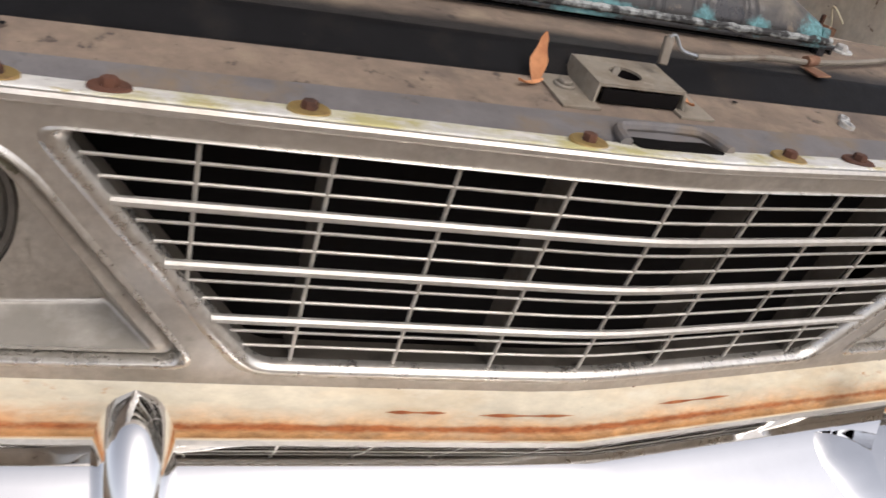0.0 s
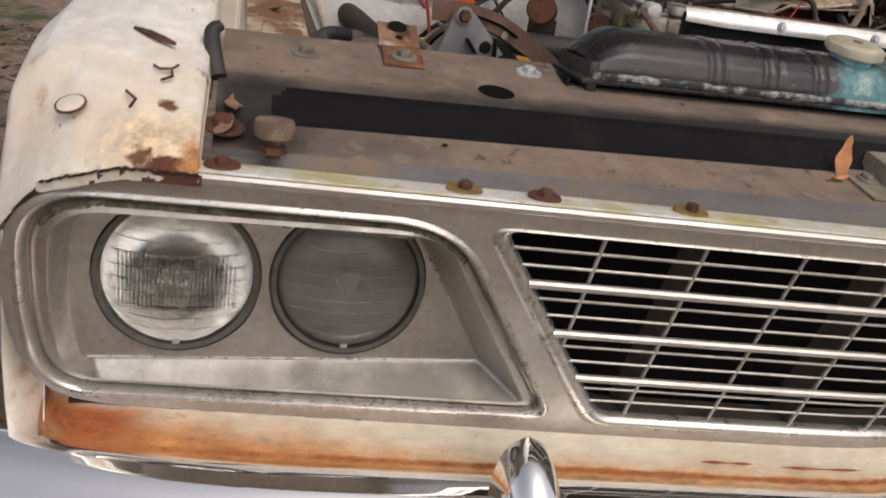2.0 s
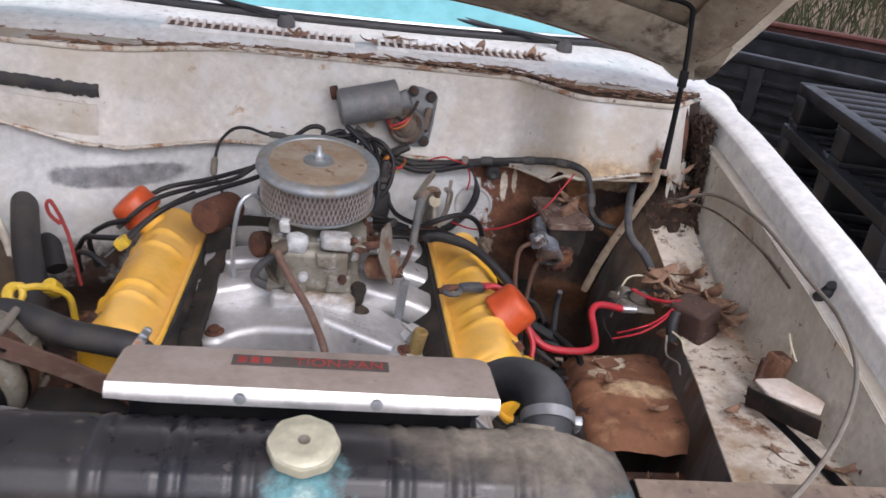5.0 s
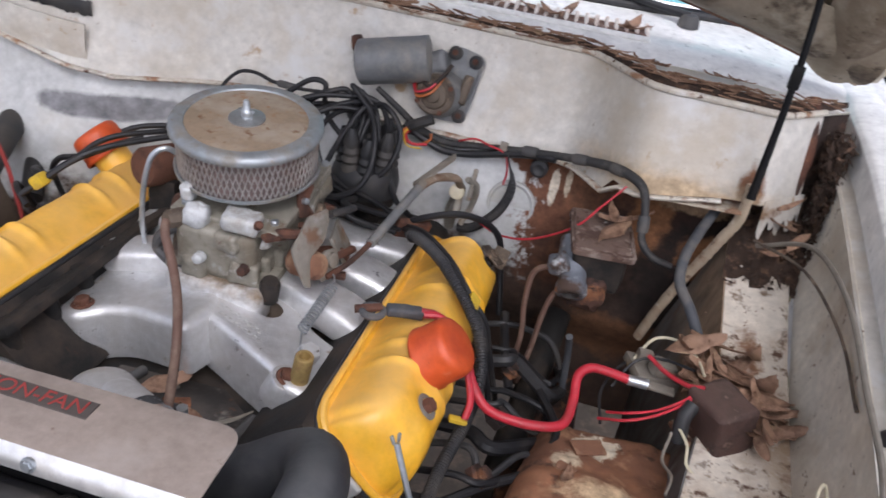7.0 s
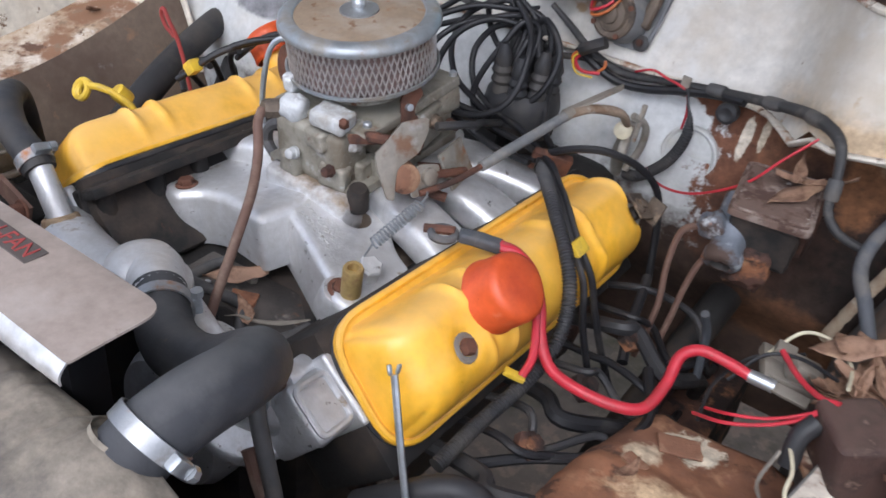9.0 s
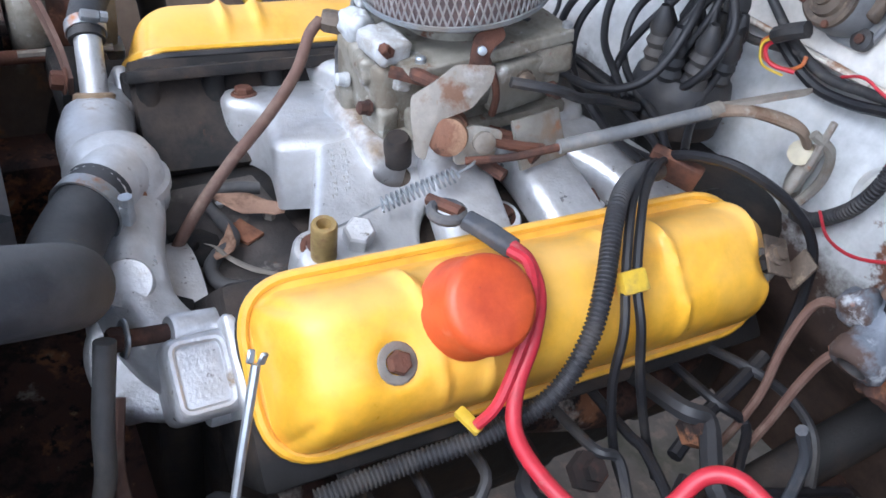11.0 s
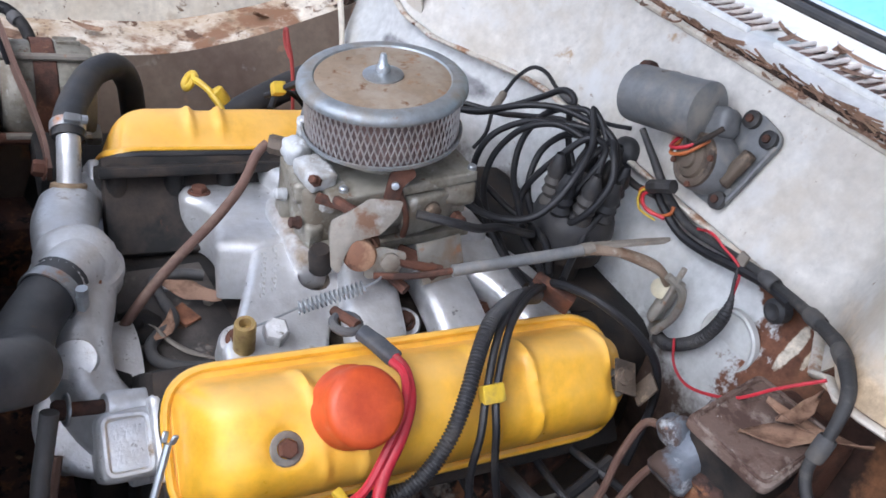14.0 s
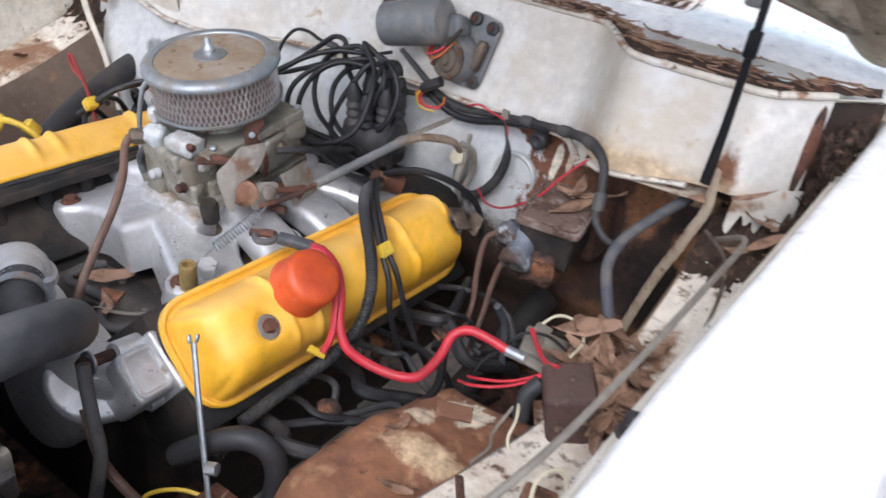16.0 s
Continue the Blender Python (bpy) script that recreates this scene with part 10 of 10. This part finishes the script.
for i in range(16):
    x = rnd.uniform(-0.2, 0.45)
    c = cowl((x + 0.84) / 1.68, rnd.uniform(0.25, 0.7))
    leaf(x, c.y, c.z + 0.006, rnd.uniform(-15, 15), rnd.uniform(-15, 15), rnd.uniform(0, 360), i, rnd.uniform(0.6, 1.0), "dry leaf lying on the cowl")
# apron, dome, manifold, lid of the brake cylinder, support panel corner
for x, y, z, rz, k, sc in ((0.50, 0.40, 0.768, 20, 1, 0.7), (0.45, 0.47, 0.768, 80, 2, 0.6), (0.445, 0.815, 0.912, 60, 3, 1.1), (0.455, 0.84, 0.92, 35, 4, 1.2), (0.44, 0.83, 0.925, 100, 5, 0.9), (0.045, 0.39, 0.768, 150, 2, 0.7), (-0.685, -0.07, 0.84, 95, 3, 0.6), (-0.69, -0.11, 0.83, 75, 6, 0.5), (0.57, 0.33, 0.818, 40, 1, 0.8), (0.61, 0.24, 0.81, 130, 2, 0.8), (0.66, 0.20, 0.825, 10, 5, 0.8), (-0.60, 0.30, 0.815, 30, 3, 0.9), (-0.63, 0.40, 0.82, 70, 1, 0.9), (-0.58, 0.22, 0.812, 100, 2, 0.8), (-0.62, 0.17, 0.815, 160, 6, 0.8), (-0.65, 0.70, 0.845, 120, 5, 1.0)):
    leaf(x, y, z, rnd.uniform(-12, 12), rnd.uniform(-12, 12), rz, k, sc)
up = lone("fallen_leaf", leaf_mesh(0.048, 0.020, 0.1, 0.1, 3), "leaf_orange", "bright orange leaf standing beside the bonnet catch", "leaf", "fallen leaves", at=(0, 0, 0))
up.matrix_world = pose(-0.082, -0.078, 0.843, 0, -78, 62)
lf = lone("fallen_leaf", leaf_mesh(0.03, 0.012, 0.3, 0.1, 4), "leaf_orange", "small orange leaf beside the bonnet catch", "leaf", "fallen leaves", at=(0, 0, 0))
lf.matrix_world = pose(-0.095, -0.095, 0.824, 0, 0, 20)
lf = lone("fallen_leaf", leaf_mesh(0.022, 0.012, 0.3, 0.1, 5), "leaf_orange", "small orange leaf beside the bonnet catch", "leaf", "fallen leaves", at=(0, 0, 0))
lf.matrix_world = pose(0.052, -0.12, 0.826, 20, 0, 70)


def clumps(name, places, size, mat_, label, seed):
    """Ragged crumbs of leaf mould, joined."""
    r = random.Random(seed)
    bm = bmesh.new()
    for p in places:
        for _ in range(3):
            s = size * r.uniform(0.4, 1.2)
            q = Vector(p) + Vector((r.uniform(-1, 1), r.uniform(-1, 1), r.uniform(-0.3, 0.5))) * size
            m = Matrix.Translation(q) @ Euler((r.uniform(0, 6), r.uniform(0, 6), r.uniform(0, 6))).to_matrix().to_4x4()
            long, thin = r.uniform(0.7, 2.4), r.uniform(0.18, 0.55)
            vs = [bm.verts.new(m @ Vector((a * s * long * r.uniform(0.7, 1.2), b * s * thin, c * s * r.uniform(0.08, 0.3)))) for a, b, c in ((1, 0, 0), (-1, 0.2, 0), (0, 1, 0.1), (0.1, -1, 0), (0, 0, 1), (0, 0.1, -1))]
            for t in ((0, 2, 4), (2, 1, 4), (1, 3, 4), (3, 0, 4), (2, 0, 5), (1, 2, 5), (3, 1, 5), (0, 3, 5)):
                bm.faces.new([vs[i] for i in t])
    return lone(name, bm, mat_, label, "debris", kind="stuff", smooth=0)


r2 = random.Random(9)
# a twiggy bed of mould behind the rolled top edge of the firewall, and a heap in each rear corner
def gutter_bed(x, w, up=0.0):
    a = Vector((x, fire_y(x, 1.10) + 1.1 * max(0.0, x - 0.625) + 0.004, 1.0985))
    b = cowl((x + 0.84) / 1.68, 0.0) + Vector((0, 0.006, 0))
    full = 0.2 + 0.8 * smooth01((x + 0.25) / 0.5)
    wide = 0.22 + 0.16 * smooth01((x + 0.1) / 0.5) + 0.08 * noise.noise(Vector((x * 13, 3.0, 0)))
    p = a.lerp(b, w * wide)
    p.z += full * (0.002 + 0.010 * math.sin(math.pi * min(1.0, w + 0.1))) + 0.004 * noise.noise(Vector((x * 60, w * 9, 1))) + up
    return p


lone("leaf_mould", sheet(lambda u, v: gutter_bed(-0.62 + 1.34 * u, v), 300, 12), "mulch", "dark leaf mould packed in the gutter below the windscreen", "debris", kind="stuff", smooth=60)
twigs = bmesh.new()
for i in range(420):
    x, w = r2.uniform(-0.5, 0.70), r2.uniform(0.0, 1.15)
    p = gutter_bed(x, w, 0.003 + 0.004 * r2.random())
    d = Vector((1, r2.uniform(-0.5, 0.5), r2.uniform(-0.25, 0.25))).normalized() * r2.uniform(0.006, 0.022)
    grown(twigs, tube([p - d, p + d], r2.uniform(0.0006, 0.0014), 4, smooth=False))
lone("twigs", twigs, "leaf", "dry brown twigs and needles lying in the gutter", "debris", kind="stuff", smooth=0)
for s in (-1, 1):
    heap = sheet(lambda u, v: Vector((s * (0.60 + 0.105 * u), 0.80 + 0.115 * v, shelf_z(0.80 + 0.115 * v) - 0.004 + 0.028 * math.sin(math.pi * min(1, 0.15 + u * 0.6)) * smooth01(v * 1.6) + 0.010 * noise.noise(Vector((u * 9, v * 9, s))) + 0.004 * noise.noise(Vector((u * 30, v * 30, s))))), 40, 40)
    lone("leaf_mould", heap, "mulch", "heap of dark leaf mould in the corner of the bay", "debris", kind="stuff", smooth=60)
cor = []
for s in (-1, 1):
    for i in range(560):
        z = r2.uniform(0.905, 1.075)
        if noise.noise(Vector((z * 22, s * 3, 1))) < -0.4:
            continue
        cor.append((s * r2.uniform(0.698 - 0.025 * (z < 0.93), 0.714 + 0.012 * (z - 0.9) / 0.17), 0.878 + 0.5 * (z - 0.945) + r2.uniform(-0.03, 0.035), z))
    for i in range(12):
        cor.append((s * r2.uniform(0.62, 0.69), r2.uniform(0.79, 0.86), 0.902 + 0.012 * r2.random() ** 2))
clumps("leaf_mould", cor, 0.0058, "mulch", "dark leaf mould packed into both corners by the firewall", 2)
ap = []
for i in range(130):
    y = r2.uniform(0.12, 0.80)
    s = r2.choice((-1, 1))
    u = (y - 0.085) / 0.80
    v = r2.random()
    if noise.noise(Vector((y * 11, v * 5, s * 4))) < 0.05:
        continue
    x = 0.665 + (0.505 + 0.085 * u - 0.665) * v
    ap.append((s * x, y, shelf_z(y) - ((0.022 - 0.016 * u) if s < 0 else 0.006) * v + 0.001))
clumps("leaf_mould", ap, 0.0020, "leaf", "crumbs of leaf mould on the aprons", 3)
low = [(r2.uniform(0.36, 0.50), r2.uniform(0.12, 0.30), 0.725 + r2.uniform(0, 0.01)) for _ in range(120)]
clumps("leaf_mould", low, 0.008, "leaf", "dry leaf litter below the radiator hose", 4)
part("litter_tray", box((0.20, 0.24, 0.01), pose(0.43, 0.20, 0.715), 0.003), "rust", body)

val_ = []
for i in range(150):
    a, q = r2.uniform(0, 6.28), abs(r2.gauss(0, 1))
    x, y = 0.075 + 0.028 * q * math.cos(a), 0.425 + 0.022 * q * math.sin(a)
    val_.append((x, y, 0.738 + 0.004 * r2.random() + 0.01 * abs(x) ))
clumps("leaf_mould", val_, 0.0035, "bracket", "pale crumbs and twigs lying in the engine valley", 6)
dirt = [(r2.uniform(-0.13, 0.13), r2.uniform(0.36, 0.47), 0.742) for _ in range(160)]
clumps("leaf_mould", dirt, 0.0028, "leaf", "brown leaf crumbs scattered over the engine valley", 7)
for x, y, rz, k in ((-0.012, 0.425, 62, 3),):
    leaf(x, y, 0.770, 8, 6, rz, k, 1.05, "dry brown leaf lying in the engine valley")


# ---- surroundings ----
def ground_z(x, y):
    return 0.10 * max(0.0, y - 2.2) ** 1.0 + 0.03 * noise.noise(Vector((x * 0.4, y * 0.4, 0)))


def ground(u, v):
    x, y = -70 + 140 * u, -60 + 160 * v
    return Vector((x, y, ground_z(x, y)))


lone("ground", sheet(ground, 90, 100), "soil", "bare soil littered with dry leaves round the car", "ground", kind="structure", at=(0, 0, 0))
# dry grass beyond the crates
gb = bmesh.new()
r3 = random.Random(3)
for i in range(16000):
    x, y = r3.uniform(1.5, 13), r3.uniform(3.8, 17)
    z = ground_z(x, y)
    h, a = r3.uniform(0.12, 0.42), r3.uniform(0, 6.28)
    lean = Vector((r3.uniform(-0.5, 0.5), r3.uniform(-0.5, 0.5), 1)) * h
    w = Vector((math.cos(a), math.sin(a), 0)) * r3.uniform(0.006, 0.014)
    b = Vector((x, y, z - 0.01))
    v = [gb.verts.new(b - w), gb.verts.new(b + w), gb.verts.new(b + lean * 0.6 + w * 0.7), gb.verts.new(b + lean)]
    gb.faces.new((v[0], v[1], v[2]))
    gb.faces.new((v[0], v[2], v[3]))
lone("grass", gb, "grass", "patch of dry green-brown grass on a bank", "grass", kind="stuff", smooth=0, at=(0, 0, 0))


def pallet(at, turn):
    """A black plastic pallet: a deck of slats, nine hollow feet, three skids."""
    c = thing("plastic_pallet", at, "black plastic pallet with slatted deck in a stack", "pallet", "stacked pallets")
    m = Matrix.Translation(at) @ pose(0, 0, 0, 0, 0, turn)
    for k in range(3):
        part("skid", box((1.1, 0.11, 0.022), m @ pose(0, (k - 1) * 0.49, 0.011), 0.004), "crate", c)
        for i in range(3):
            part("foot", box((0.15, 0.12, 0.10), m @ pose((i - 1) * 0.475, (k - 1) * 0.49, 0.072), 0.012), "crate", c)
    part("deck_rim", grown(grown(box((1.1, 0.05, 0.042), m @ pose(0, 0.525, 0.143), 0.006), box((1.1, 0.05, 0.042), m @ pose(0, -0.525, 0.143), 0.006)), grown(box((0.05, 1.0, 0.042), m @ pose(0.525, 0, 0.143), 0.006), box((0.05, 1.0, 0.042), m @ pose(-0.525, 0, 0.143), 0.006))), "crate", c)
    for k in range(9):
        part("slat", box((1.0, 0.055, 0.03), m @ pose(0, -0.44 + 0.11 * k, 0.146), 0.005), "crate", c)
    for k in range(4):
        part("cross_slat", box((0.045, 1.0, 0.025), m @ pose(-0.375 + 0.25 * k, 0, 0.128), 0.004), "crate", c)
    return c


first = pallet((2.19, 1.78, 0.085), -12)
for k in range(1, 5):
    copy_thing(first, Matrix.Translation((2.19 + 0.012 * (-1) ** k, 1.78 + 0.01 * k, 0.085 + 0.163 * k)))
bin_at = (2.55, 4.0, ground_z(2.55, 4.0))
tub = thing("plastic_bin", bin_at, "large black ribbed plastic bin behind the pallets", "bin")
bm_at = Matrix.Translation(bin_at) @ pose(0, 0, 0, 0, 0, -40)
tub_h = 0.80 - bin_at[2]
for sx, sy, w, d in ((0, -0.6, 2.2, 0.03), (0, 0.6, 2.2, 0.03), (-1.1, 0, 0.03, 1.17), (1.1, 0, 0.03, 1.17)):
    part("bin_side", box((w, d, tub_h), bm_at @ pose(sx, sy, tub_h / 2), 0.006), "crate", tub)
    part("bin_rim", box((w + 0.05, d + 0.05, 0.05), bm_at @ pose(sx, sy, tub_h + 0.0), 0.01), "crate", tub)
part("bin_floor", box((2.14, 1.14, 0.02), bm_at @ pose(0, 0, 0.02), 0.004), "crate", tub)
for k in range(9):
    part("bin_rib", box((2.12, 0.022, 0.026), bm_at @ pose(0, -0.622, tub_h - 0.10 - 0.065 * k), 0.006), "crate", tub)
for k in range(5):
    part("bin_post", box((0.07, 0.03, tub_h - 0.06), bm_at @ pose(-1.04 + 0.52 * k, -0.626, tub_h / 2), 0.008), "crate", tub)
beam = thing("steel_beam", (3.2, 4.6, ground_z(3.2, 4.6)), "rust-red steel beam lying in front of the grass", "beam")
bmx = Matrix.Translation((3.2, 4.6, ground_z(3.2, 4.6))) @ pose(0, 0, 0, 0, 0, -28)
part("flange", box((4.5, 0.12, 0.02), bmx @ pose(0, 0, 0.62), 0.004), "red_primer", beam)
part("flange", box((4.5, 0.12, 0.02), bmx @ pose(0, 0, 0.44), 0.004), "red_primer", beam)
part("web", box((4.5, 0.012, 0.18), bmx @ pose(0, 0, 0.53), 0.002), "red_primer", beam)
for x in (-1.9, 0.0, 1.9):
    part("block", box((0.15, 0.2, 0.46), bmx @ pose(x, 0, 0.21), 0.01), "red_primer", beam)

# leaf litter on the soil beside the car
lb = bmesh.new()
for i in range(9000):
    x, y = -0.95 - 3.2 * r3.random() ** 1.4, r3.uniform(-1.0, 4.5)
    z = ground_z(x, y) + r3.uniform(0.0, 0.025)
    a, h = r3.uniform(0, 6.28), r3.uniform(0.018, 0.045)
    d, w = Vector((math.cos(a), math.sin(a), r3.uniform(-0.4, 0.4))) * h, Vector((-math.sin(a), math.cos(a), r3.uniform(-0.4, 0.4))) * h * 0.3
    b = Vector((x, y, z))
    v = [lb.verts.new(q) for q in (b - d, b + w, b + d, b - w)]
    lb.faces.new(v)
lone("leaf_litter", lb, "litter", "brown fallen leaves strewn over the soil", "leaves", kind="stuff", smooth=0, at=(0, 0, 0))
wire("dry_twig", [(0.030, 0.374, 0.766), (0.045, 0.380, 0.771), (0.06, 0.388, 0.768), (0.080, 0.405, 0.766), (0.096, 0.432, 0.764)], [0.0006, 0.0022, 0.0034, 0.0040, 0.0015], "bracket", "curled pale dry stalk lying in the engine valley", "twig", squash=0.4)
